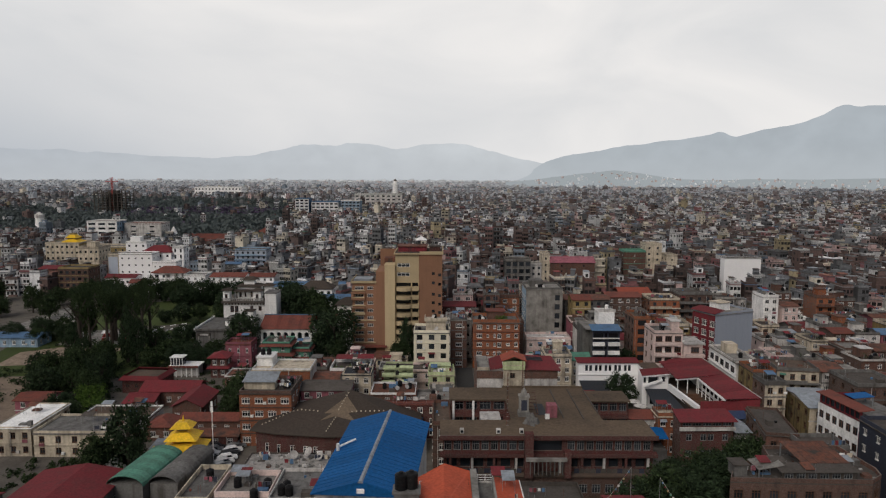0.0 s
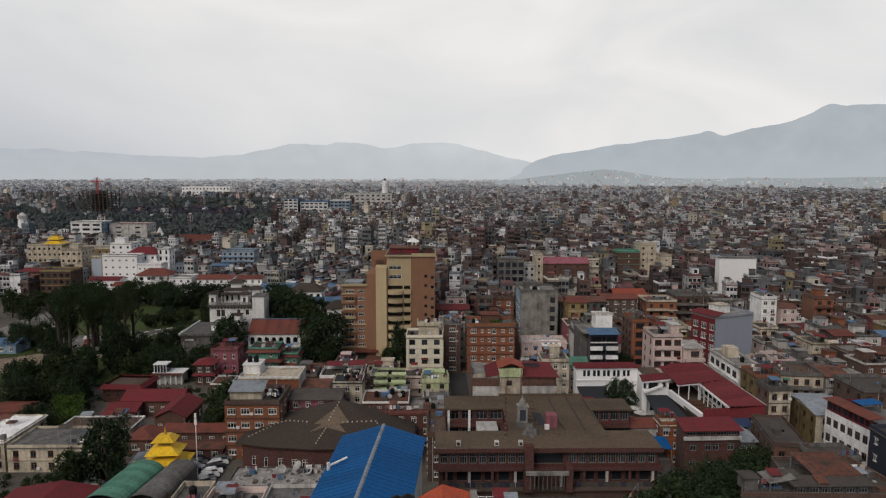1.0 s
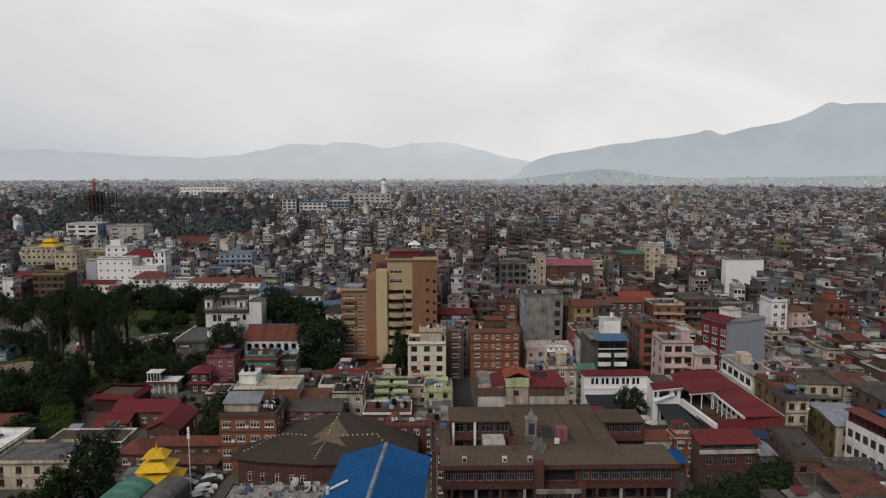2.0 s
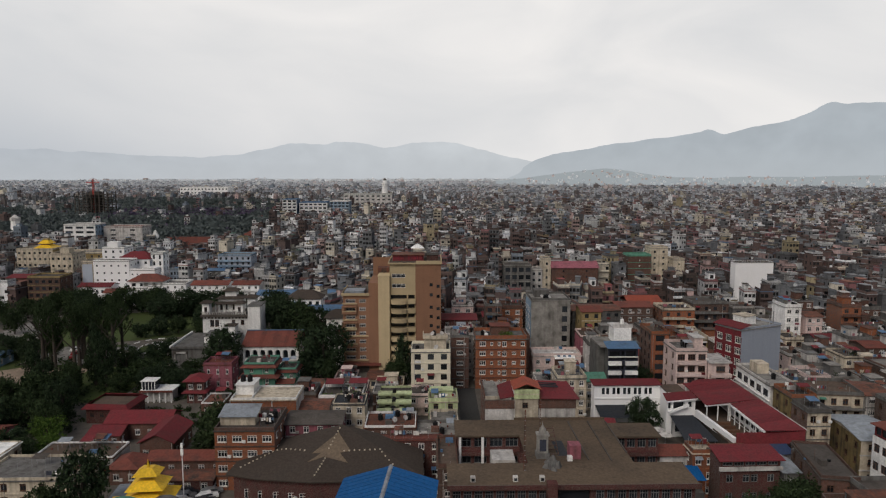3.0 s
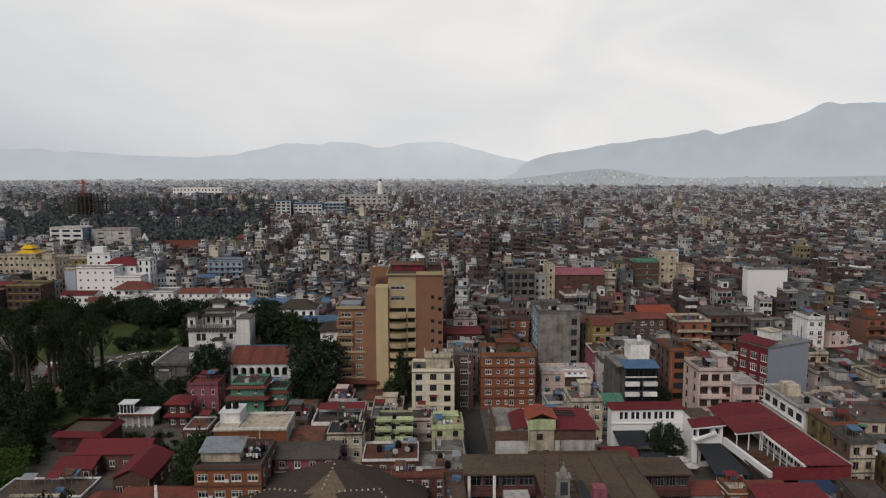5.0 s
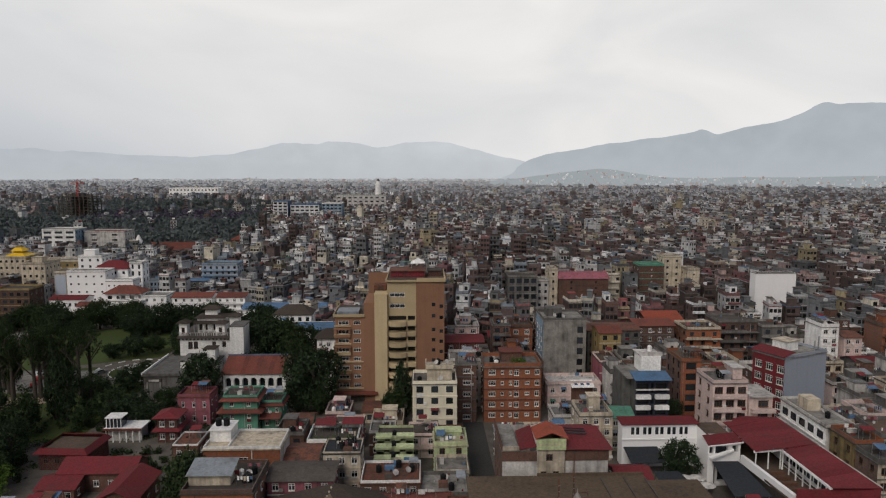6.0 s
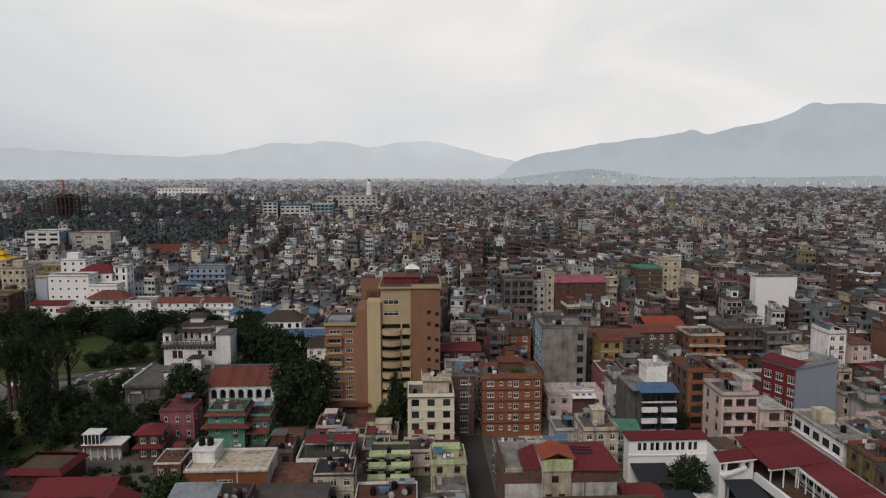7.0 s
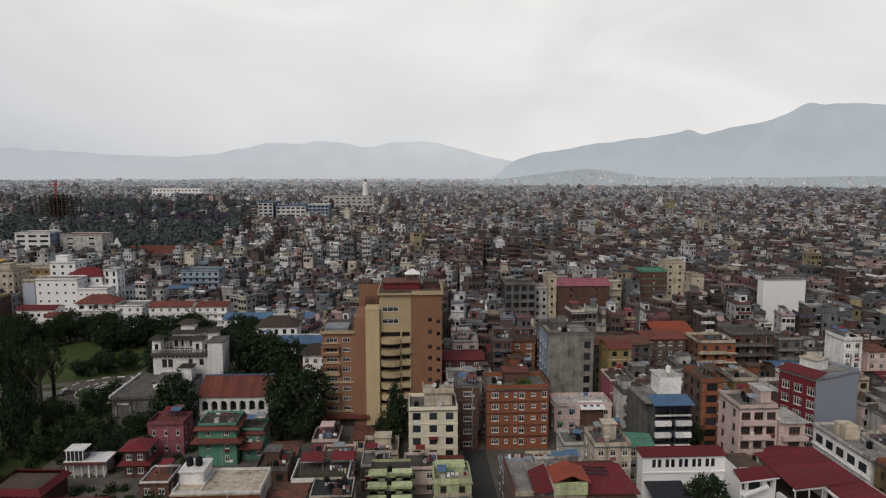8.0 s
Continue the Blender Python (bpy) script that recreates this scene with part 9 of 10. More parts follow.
block(-249.2, -228, 424, 18, 18, wall="cream", wall_side="yellow", floors=5, cols=7, label="cream and ochre building with rows of square windows", trim="cream", style="dark", win=(1.3, 1.3), name="yellow_block", category="building")
gp = Mesh()
for k, (r, z) in enumerate(((6.0, 18.3), (3.6, 21.2))):
    gp.prism([(-r, -r, z), (r, -r, z), (r, r, z), (-r, r, z)], [(-r * 0.45, -r * 0.45, z + 2.0), (r * 0.45, -r * 0.45, z + 2.0), (r * 0.45, r * 0.45, z + 2.0), (-r * 0.45, r * 0.45, z + 2.0)], "gold")
    gp.box(-r * 0.4, r * 0.4, -r * 0.4, r * 0.4, z + 2.0, z + 2.9, "yellow")
solid("yellow_roof_pavilion", gp, -236, 433, 0, 0, "tiered yellow roofs on the ochre building", "pavilion")
block(-292.6, -268, 558, 18, 22, wall="white", wall_side="blue_wall", floors=6, cols=3, label="white office block with dark window bands", trim="white", style="dark", win=(6.0, 1.7), name="office_block", category="building")
block(-267, -236, 569, 18, 19.5, wall="offwhite", floors=5, cols=2, label="pale grey office block with a red roof edge", trim="offwhite", roof_mat="red_tile", style="dark", win=(4, 1.2), name="office_block", category="building")
mn = Mesh().tube(0, 0, 0, 20, 4.8, 3.6, "white", 12).tube(0, 0, 20, 23, 4.2, 4.2, "offwhite", 12).tube(0, 0, 23, 25.5, 3.6, 0.6, "offwhite", 12)
solid("water_tower", mn, -378, 637, 0, 0, "white tapered water tower", "tower")
bt = Mesh().tube(0, 0, 0, 3, 4.2, 4.0, "white", 12).tube(0, 0, 3, 9, 3.4, 0.4, "white", 12)
solid("white_shrine", bt, -228, 575, 8, 0, "white pointed shrine dome", "shrine")
block(-183, -166, 846, 25, 30, wall="white", wall_side="blue_sheet", floors=8, cols=3, label="white and blue office tower", trim="blue_sheet", style="dark", win=(4.5, 2), name="office_block", category="building")
block(-164, -130, 852, 25, 26, wall="white", floors=6, cols=6, label="white and blue glazed office block", trim="blue_sheet", roof_mat="blue_sheet", style="dark", win=(4, 2), name="office_block", category="building")
block(-128, -104, 860, 25, 27, wall="blue_wall", floors=7, cols=5, label="pale blue office block with white bands", trim="white", style="dark", win=(3, 2), name="office_block", category="building")
block(-130, -60, 1010, 25, 31, wall="offwhite", floors=6, cols=9, label="long pale office block", trim="offwhite", style="dark", win=(4, 2), roof_mat="green_roof", name="office_block", category="building")
block(-538, -436, 1480, 40, 30, wall="white", floors=4, cols=14, label="huge white palace with regular windows", trim="white", style="dark", win=(3, 3), name="palace", category="building")


def unfinished_tower():
    keep_clear(-466, -420, 905, 940)
    ob = thing("unfinished_tower", -465.4, 908, 0, 0, "dark unfinished concrete frame of a tower", "building")
    for k in range(10):
        part("slab", Mesh().box(0, 43, 0, 26, 3.4 * k + 3.0, 3.4 * k + 3.5, "concrete_dark"), ob)
    for i in range(9):
        for y in (0.3, 24.8):
            part("column", Mesh().box(0.2 + 5.2 * i, 1.2 + 5.2 * i, y, y + 1, 0, 36.5 + (i % 3), "concrete_dark"), ob)
    part("core", Mesh().box(15, 28, 9, 18, 0, 38, "concrete_dark"), ob)


unfinished_tower()
cr_ = thing("tower_crane", -443, 915, 0, 0, "red lattice tower crane above the frame", "crane")
M["crane_red"] = surface("red_crane_paint", (0.42, 0.06, 0.05), 0.6, 0.2)
mt = Mesh()
for sx in (-0.9, 0.9):
    for sy in (-0.9, 0.9):
        mt.bar((sx, sy, 0), (sx, sy, 55), 0.28, "crane_red", 4)
for k in range(18):
    mt.bar((-0.9, -0.9, 3 * k), (0.9, -0.9, 3 * k + 3), 0.2, "crane_red", 4)
part("mast", mt, cr_)
part("jib", Mesh().bar((-9, 0, 50), (8, 0, 50), 0.6, "crane_red", 4).bar((0, 0, 56), (8, 0, 50.5), 0.2, "crane_red", 4).bar((0, 0, 56), (-9, 0, 50.5), 0.2, "crane_red", 4), cr_)
tw = Mesh().tube(0, 0, 0, 38, 6.6, 5.4, "white", 20).tube(0, 0, 38, 40.5, 7.2, 7.2, "white", 20).tube(0, 0, 40.5, 45.5, 4.6, 4.3, "white", 20).tube(0, 0, 45.5, 50, 3.8, 1.2, "concrete_dark", 20).tube(0, 0, 50, 54, 0.8, 0.15, "white", 10)
solid("watch_tower", tw, -98, 1426, 0, 0, "tall round white watch tower with a gallery", "tower")
keep_clear(-106, -90, 1418, 1434)


# low houses before the cream house and along the lanes
block(-9.4, -2.4, 193.5, 7.5, 5.2, wall="pink", floors=2, cols=2, label="low pink house with an open porch", roof_mat="concrete_dark", trim="pink", parap=0.6, balcony=0.8)
block(-2.0, 3.0, 195.5, 6.5, 4.4, wall="offwhite", floors=1, cols=2, label="low stained house under a tiled lean-to roof", roof="x", roof_mat="red_tile", rise=0.8)
block(-18.5, -12.6, 195, 7, 5.4, wall="brick", floors=2, cols=2, label="small brick house with a concrete frame on its roof", roof_mat="concrete", trim="offwhite", parap=0.5)
block(-27.5, -20.5, 199, 8, 5.0, wall="rose", floors=2, cols=2, label="low rose pink house with a dark roof", roof_mat="terrace", trim="pink", parap=0.5)
block(11.0, 17.5, 178.4, 6.0, 4.2, wall="concrete", floors=1, cols=2, label="grey shed under a patched zinc roof", roof="x", roof_mat="grey_roof", rise=0.7, name="shed", category="shed", slabs=False)
block(17.6, 26, 196, 7.5, 3.6, wall="cream", floors=1, cols=3, label="low walled workshop with an open yard", roof_mat="concrete_pale", trim="cream", parap=0.9)
block(27.0, 34.0, 206, 8.0, 4.6, wall="offwhite", floors=1, cols=2, label="low white house with a cluttered roof", roof_mat="concrete", trim="offwhite", parap=0.7)
block(35.0, 42.6, 207, 8.0, 5.4, wall="brick", floors=2, cols=2, label="low brick house with a terrace roof", roof_mat="terrace", trim="concrete", parap=0.6)
roof_things(-8.5, -3.5, 195, 200, 5.4, 1, 1)
roof_things(-18, -13, 196.5, 201, 5.6, 1, 1)
roof_things(28, 33, 208, 213, 4.8, 2, 1)
# white houses and long roofs beyond the park
block(-86, -49.5, 339.5, 12, 5.6, wall="clean_white", floors=2, cols=9, label="long white house under a pale blue sheet roof", roof="x", roof_mat="blue_sheet", rise=1.7, trim="white", win=(1.1, 1.4))
block(-62.8, -38.6, 292.4, 10, 7.6, wall="clean_white", floors=2, cols=8, label="white two-storey wing with rows of dark windows", roof_mat="concrete_dark", trim="white", parap=0.5, style="dark", win=(1.8, 1.5))
block(-64.6, -49.8, 304, 10, 10.4, wall="clean_white", floors=3, cols=5, label="white pavilion under a grey hipped roof", roof="hip", roof_mat="brown_roof", rise=3.4, trim="white", style="dark", win=(1.3, 1.6))
block(-42.6, -36.2, 262, 12, 6.2, wall="offwhite", floors=2, cols=2, label="hall under a rounded dark red sheet roof", roof="y", roof_mat="red_roof", rise=2.4, slabs=False)
block(-146, -131.5, 392, 10, 10.5, wall="concrete", floors=3, cols=4, label="grey house with a blue sheet roof floor", roof="x", roof_mat="blue_sheet", rise=0.8)
block(-129, -116, 391, 10, 10.0, wall="concrete", floors=3, cols=4, label="grey house under a blue tarpaulin roof", roof="x", roof_mat="blue_sheet", rise=0.8)
block(-145, -124, 352, 11, 9.0, wall="clean_white", floors=3, cols=6, label="white terrace house with a tiled attic", roof_mat="concrete_pale", trim="white", parap=0.6, win=(1.2, 1.3))
block(-122, -104, 354, 11, 8.2, wall="clean_white", floors=3, cols=5, label="white house under a red tile roof", roof="x", roof_mat="red_tile", rise=1.6, trim="white")
block(-101, -88, 352, 11, 8.6, wall="clean_white", floors=3, cols=4, label="white house with balconies and a red roof", roof="x", roof_mat="red_tile", rise=1.4, trim="white", balcony=0.9)
block(-222, -194, 414, 14, 17, wall="yellow", floors=5, cols=7, label="ochre house with a row of balconies", roof_mat="concrete_pale", trim="cream", balcony=0.9, style="dark")
block(-122.8, -104.2, 400, 12, 17.0, wall="grey_wall", floors=6, cols=6, label="blue-grey apartment block with long balconies", roof_mat="concrete", trim="blue_wall", balcony=1.0, style="dark", name="grey_block", category="building")
block(-192, -179.4, 410, 12, 20.2, wall="clean_white", floors=6, cols=3, label="white house with a stepped roof room", roof_mat="concrete_pale", trim="white", head=(0.5, 6, 5, 3.0), style="dark", slabs=False)
block(-222, -160, 578, 10, 7.0, wall="brick_red", floors=2, cols=10, label="long temple court under a brown tile roof", roof="x", roof_mat="red_tile", rise=3.4, name="temple_court", category="temple", style="dark")
block(-196, -150, 560, 10, 6.5, wall="brick", floors=2, cols=8, label="long temple court range under an orange tile roof", roof="x", roof_mat="red_tile", rise=3.4, name="temple_court", category="temple", style="dark")
block(-164, -138, 600, 12, 10, wall="brick", floors=2, cols=5, label="temple hall under a hipped tile roof", roof="hip", roof_mat="red_tile", rise=5.0, name="temple_court", category="temple", style="dark")
# raw blocks of the middle distance
block(76.6, 88.8, 283, 17, 11.6, wall="brick_red", floors=4, cols=4, label="brick hall under a bright orange sheet roof", roof="x", roof_mat="tile_roof", rise=2.4, over=1.0)
block(80.5, 92, 258, 11, 14.5, wall="brick_orange", floors=5, cols=3, label="orange brick house with deep pale balconies", roof_mat="terrace", trim="cream", balcony=1.2, style="dark")
block(93, 106, 262, 11, 16, wall="brick_dark", floors=5, cols=4, label="brick house with long grey balcony fronts", roof_mat="concrete_dark", trim="concrete", balcony=1.2, style="dark")


tp = Mesh().prism([(0, 0, 4.4), (6.0, 0, 4.4), (5.6, 4.2, 5.3), (-0.4, 4.2, 5.3)], [(0, 0, 4.46), (6.0, 0, 4.46), (5.6, 4.2, 5.36), (-0.4, 4.2, 5.36)], "blue_roof")
for x, y in ((0.1, 0.1), (5.8, 0.1), (0.0, 4.0), (5.4, 4.0)):
    tp.bar((x, y, 0), (x, y, 4.4 + 0.2 * y), 0.05, "steel", 5)
solid("tarpaulin_shelter", tp, 44.2, 147.7, 0, 0, "bright blue sheet shelter on thin posts", "shelter")


# ------------------------------------------------------------------ houses between, one by one
STYLES = [("brick", "concrete", 22), ("brick_dark", "brick", 16), ("brick", "offwhite", 12), ("concrete", "concrete_pale", 14), ("offwhite", "concrete", 9), ("cream", "cream", 5), ("pink", "offwhite", 7), ("yellow", "cream", 3), ("blue_wall", "white", 3), ("white", "white", 4), ("rose", "pink", 6), ("brick_orange", "brick", 10)]
WORDS = {"brick": "brick", "brick_dark": "dark old brick", "concrete": "grey cement", "offwhite": "stained white", "cream": "cream", "pink": "pale pink", "yellow": "ochre", "blue_wall": "pale blue", "white": "white", "rose": "rose pink", "brick_orange": "orange brick"}
rh = random.Random(11)


def infill(x, y, w, d, storeys):
    wall, trim, _ = rh.choices(STYLES, [q[2] for q in STYLES])[0]
    h = storeys * 2.95
    pick_roof = rh.random()
    if pick_roof < 0.70:
        mat = rh.choice(["concrete_dark", "terrace", "concrete", "terrace", "concrete", "concrete_pale"])
        head = (w * rh.uniform(0.1, 0.4), w * 0.45, d * 0.38, 2.4) if rh.random() < 0.7 else None
        house(x, x + w, y, d, h, wall=wall, trim=trim, roof_mat=mat, parap=rh.choice([0.5, 0.8, 1.0]), head=head, frame_mat=rh.choice(["frame_white", "frame_brown", "frame_white"]), style=rh.choice(["sill", "frame", "dark"]),
              label=f"{WORDS[wall]} town house with a flat roof", group="town houses", cols=max(2, round(w / 3.4)), side_cols=rh.choice([0, 0, 1, 2]), win=(rh.uniform(1.1, 1.8), 1.4), turn=rh.uniform(-1.5, 1.5), balcony=rh.choice([0, 0, 0.9, 1.1]))
        for _ in range(rh.choice([0, 1, 1, 2])):
            water_tank(x + rh.uniform(0.2, 0.8) * w, y + rh.uniform(0.12, 0.38) * d, h + 0.18, rh.choice(["black", "black", "black", "white"]), rh.uniform(0.8, 1.15))
        if rh.random() < 0.3:
            dish(x + rh.uniform(0.2, 0.8) * w, y + rh.uniform(0.12, 0.3) * d, h + 0.18)
        if rh.random() < 0.4:
            PLANTS.append((x + rh.uniform(0.2, 0.8) * w, y + rh.uniform(0.1, 0.3) * d, h + 0.18, rh.uniform(0.6, 1.3), rh.uniform(0.8, 1.6)))
    else:
        mat = rh.choice(["red_roof", "red_tile", "rust_roof", "blue_sheet", "rust_roof", "red_roof", "red_tile"])
        house(x, x + w, y, d, h, wall=wall, trim=trim, roof="x", roof_mat=mat, rise=rh.uniform(0.6, 1.4), frame_mat="frame_white", style=rh.choice(["sill", "frame", "dark"]),
              label=f"{WORDS[wall]} town house under a sheet roof", group="town houses", cols=max(2, round(w / 3.4)), side_cols=rh.choice([0, 1]), win=(rh.uniform(1.1, 1.6), 1.4), turn=rh.uniform(-1.5, 1.5))
    keep_clear(x, x + w, y, y + d, 0.0)


PLANTS = []
count = 0
yy = 150.0
while yy < 270:
    deep = rh.uniform(8.5, 11)
    xx = -60.0 if yy > 222 else (-40 if yy > 186 else -22)
    while xx < 0.70 * yy + 42:
        w = rh.uniform(5.4, 8.4)
        y = yy + rh.uniform(-1.2, 1.2) + 3 * math.sin(xx / 30)
        in_lane = xx < 10.5 and xx + w > 4.2 and 158 < y < 214
        board = 25.5 < xx + w / 2 < 47 and 204 < y + 5 < 228
        court = 35 < xx + w / 2 < 63 and 156 < y + 5 < 192
        in_road = xx < 88.5 and xx + w > 79 and y < 210
        park = (xx < -33 and y > 212) or (-16 < xx < -2 and 214 < y < 232)
        if not in_lane and not in_road and not board and not court and not park and not cleared(np.array([xx + w / 2]), np.array([y + deep / 2]), np.array([w]), np.array([deep]))[0] and count < 155:
            low = (1, 2) if (195 < y < 216 and 3 < xx < 30) or (186 < y < 233 and -40 < xx < 4) else (2, 3) if y < 200 and xx < 60 else ((2, 3) if 222 < y < 257 and 58 < xx < 112 else (3, 4) if y < 235 else (3, 6))
            infill(xx, y, w, deep, rh.randint(*low))
            count += 1
            xx += w + rh.choice([0.3, 0.5, 1.2])
        else:
            xx += 1.4
    yy += deep + rh.choice([0.6, 1.0, 2.2])
bushes("roof_plants", PLANTS, "leaf_mid", "potted plants and creepers on flat roofs", "plants", 0.22, 36, 9)


# ------------------------------------------------------------------ trees
for x, y, h, r, k in ((-66, 137.5, 15, 4.2, "dark"), (-71.5, 134.5, 9.5, 3.2, "mid"), (-73, 139, 7, 2.6, "mid"), (-49.6, 166.6, 12.5, 5.0, "mid"), (-52.5, 172, 11, 4.4, "mid"), (-55, 170, 5, 3.0, "mid"), (-69.0, 230.5, 15.5, 5.6, "dark"), (-67.5, 229, 8, 3.6, "mid"),
                      (-36.5, 226.5, 18, 7.2, "dark"), (-40.5, 224, 11, 3.8, "dark"), (-34.5, 223, 8, 3.4, "mid"), (-11.5, 221.5, 15.5, 3.4, "tall"), (-13.5, 218, 9, 3, "mid"), (-7.5, 224, 9, 3, "mid"),
                      (49.4, 180.6, 9.6, 3.9, "dark"), (44, 112, 11.5, 5.4, "dark"), (39.5, 114, 11.5, 5.2, "mid"), (52, 129, 8.5, 4.2, "mid"), (36, 106, 10, 5.0, "dark"), (61, 131.5, 9.5, 4.6, "mid"), (57, 133, 7.5, 3.4, "dark"), (44, 124, 9, 4, "dark"), (49, 106, 9, 4.5, "dark"), (40, 108, 11, 5.5, "dark"), (33, 112, 10, 4.5, "dark"), (43, 102, 9, 4.5, "mid"), (62, 128, 9, 4.4, "dark"), (56, 128.5, 8.5, 4.4, "dark"), (50, 123, 9.5, 4.6, "dark"), (63.6, 134, 9.5, 4.6, "mid"),
                      (-97, 167, 8, 3.8, "dark"), (-93, 163, 7, 3.4, "mid"), (-98, 122, 7, 3.6, "mid"), (-94, 118, 6, 3.2, "dark"), (-101, 128, 6.5, 3.2, "mid"), (-94, 176, 7.0, 3.6, "bright"), (-89, 168, 6.0, 3.0, "bright"), (-58, 266, 19, 6.4, "dark"), (-50, 264, 17.5, 6, "mid"), (-59, 252, 10, 4.5, "dark"), (-54, 270, 18, 6.0, "dark"), (-44, 270, 15, 5.0, "dark"), (-47, 258, 12, 4.4, "mid"), (-43.5, 246, 9, 4, "mid"), (58.6, 211, 8, 2.6, "dark"),
                      (-71, 212, 6.5, 3.4, "dark"), (-77, 214, 7, 3.6, "dark"), (-85, 214, 8, 4.2, "dark"), (-91, 222, 8, 4.4, "mid"), (-84, 224, 7, 3.6, "dark"), (-96, 228, 9, 4.6, "dark"), (-78, 229, 6, 3.2, "mid")):
    tree(x, y, h, r, k)
rt = random.Random(21)
for i in range(14):  # tall airy grove on the garden's side
    tree(-133 + 1.9 * i + rt.uniform(-0.9, 0.9), rt.uniform(236, 251), rt.uniform(18, 23.5), rt.uniform(2.6, 3.8), rt.choice(["airy", "airy", "airy", "flat"]), group="garden grove")
for x, y, h, r, k in ((-104.5, 221, 19, 3.2, "tall"), (-100.5, 219, 16, 3.0, "dark"), (-119, 214, 15, 3.0, "tall"), (-115.5, 213, 11, 3.2, "dark"), (-108.5, 215, 9, 3.2, "mid"), (-96.5, 224, 12, 3.4, "airy"), (-94, 214, 6, 3.0, "mid"), (-106, 207, 10, 3.6, "mid"),
                      (-102.5, 197, 12, 4.0, "mid"), (-107, 193, 13, 4.2, "mid"), (-112, 189, 12, 4.4, "mid"), (-98, 190, 12, 3.6, "dark"), (-117, 194, 11, 3.8, "dark"), (-103, 184, 10.5, 4.0, "mid"), (-109, 180, 11, 4.2, "dark"), (-97, 181, 9, 3.4, "mid"),
                      (-149, 250, 9, 4.2, "dark"), (-143.5, 253, 8.5, 4.0, "mid"), (-154, 256, 8, 4.0, "dark"), (-139, 246, 7.5, 3.2, "dark"), (-148, 243, 6.5, 3.4, "mid"), (-138, 262, 12, 3.2, "airy"), (-158, 246, 8, 4.0, "dark")):
    tree(x, y, h, r, k, group="garden grove")
block(-109, -101, 168, 7, 5.0, wall="rose", floors=2, cols=2, label="small mauve house under the trees", roof="x", roof_mat="red_tile", rise=1.0)
for i in range(34):  # along the park's far edge
    x = -62 - 3.6 * i + rt.uniform(-2, 2)
    y = 322 + 7 * math.sin(i * 0.7) + rt.uniform(-5, 6) - (14 if i < 7 else 0)
    tree(x, y, rt.uniform(8, 13), rt.uniform(4.0, 6.0), rt.choice(["dark", "dark", "mid"]), group="park edge trees")
for i in range(26):
    x, y = rt.uniform(-235, -160), rt.uniform(286, 345)
    if y > 0.9 * -x + 150 or (x + 180) ** 2 / 900 + (y - 318) ** 2 / 300 < 1:
        continue
    tree(x, y, rt.uniform(8, 13), rt.uniform(3.8, 5.6), rt.choice(["dark", "mid", "mid"]), group="park trees")
for x, y, h, r, k in ((-110, 283, 8, 4.2, "dark"), (-104, 287, 7, 3.6, "mid"), (-116, 280, 6, 3.4, "dark"), (-92, 284, 12, 5, "dark"), (-88, 290, 13, 5.2, "dark"), (-95, 297, 11, 4.6, "mid"), (-93, 252, 7, 3.4, "mid"), (-95, 244, 8, 3.8, "dark"), (-90, 279, 9, 4, "mid")):
    tree(x, y, h, r, k, group="garden trees")
spots = []
for _ in range(260):
    x, y = rt.uniform(-150, -92), rt.uniform(178, 262)
    open_ground = (x < -112 and 214 < y < 241) or (x < -116 and 246 < y < 262 and x > -140)
    if (x + 103) ** 2 / 190 + (y - 265) ** 2 / 250 > 1 and not open_ground:
        spots.append((x, y, 0, rt.uniform(1.0, 2.4), rt.uniform(0.9, 2.2)))
for _ in range(60):
    spots.append((rt.uniform(-92, -58), rt.uniform(206, 232), 0, rt.uniform(0.8, 1.8), rt.uniform(0.7, 1.6)))
for _ in range(40):
    spots.append((rt.uniform(-80, -56), rt.uniform(187, 199), 0, rt.uniform(0.7, 1.4), rt.uniform(0.6, 1.4)))
for _ in range(50):
    spots.append((rt.uniform(-90, -62), rt.uniform(128, 143), 0, rt.uniform(0.6, 1.4), rt.uniform(0.6, 1.4)))
for _ in range(90):
    spots.append((rt.uniform(32, 68), rt.uniform(98, 137), 0, rt.uniform(1.0, 2.2), rt.uniform(0.8, 2.4)))
bushes("garden_shrubs", spots, "leaf_mid", "dense shrubs and undergrowth in the gardens", "shrubs", 0.32, 60, 4)


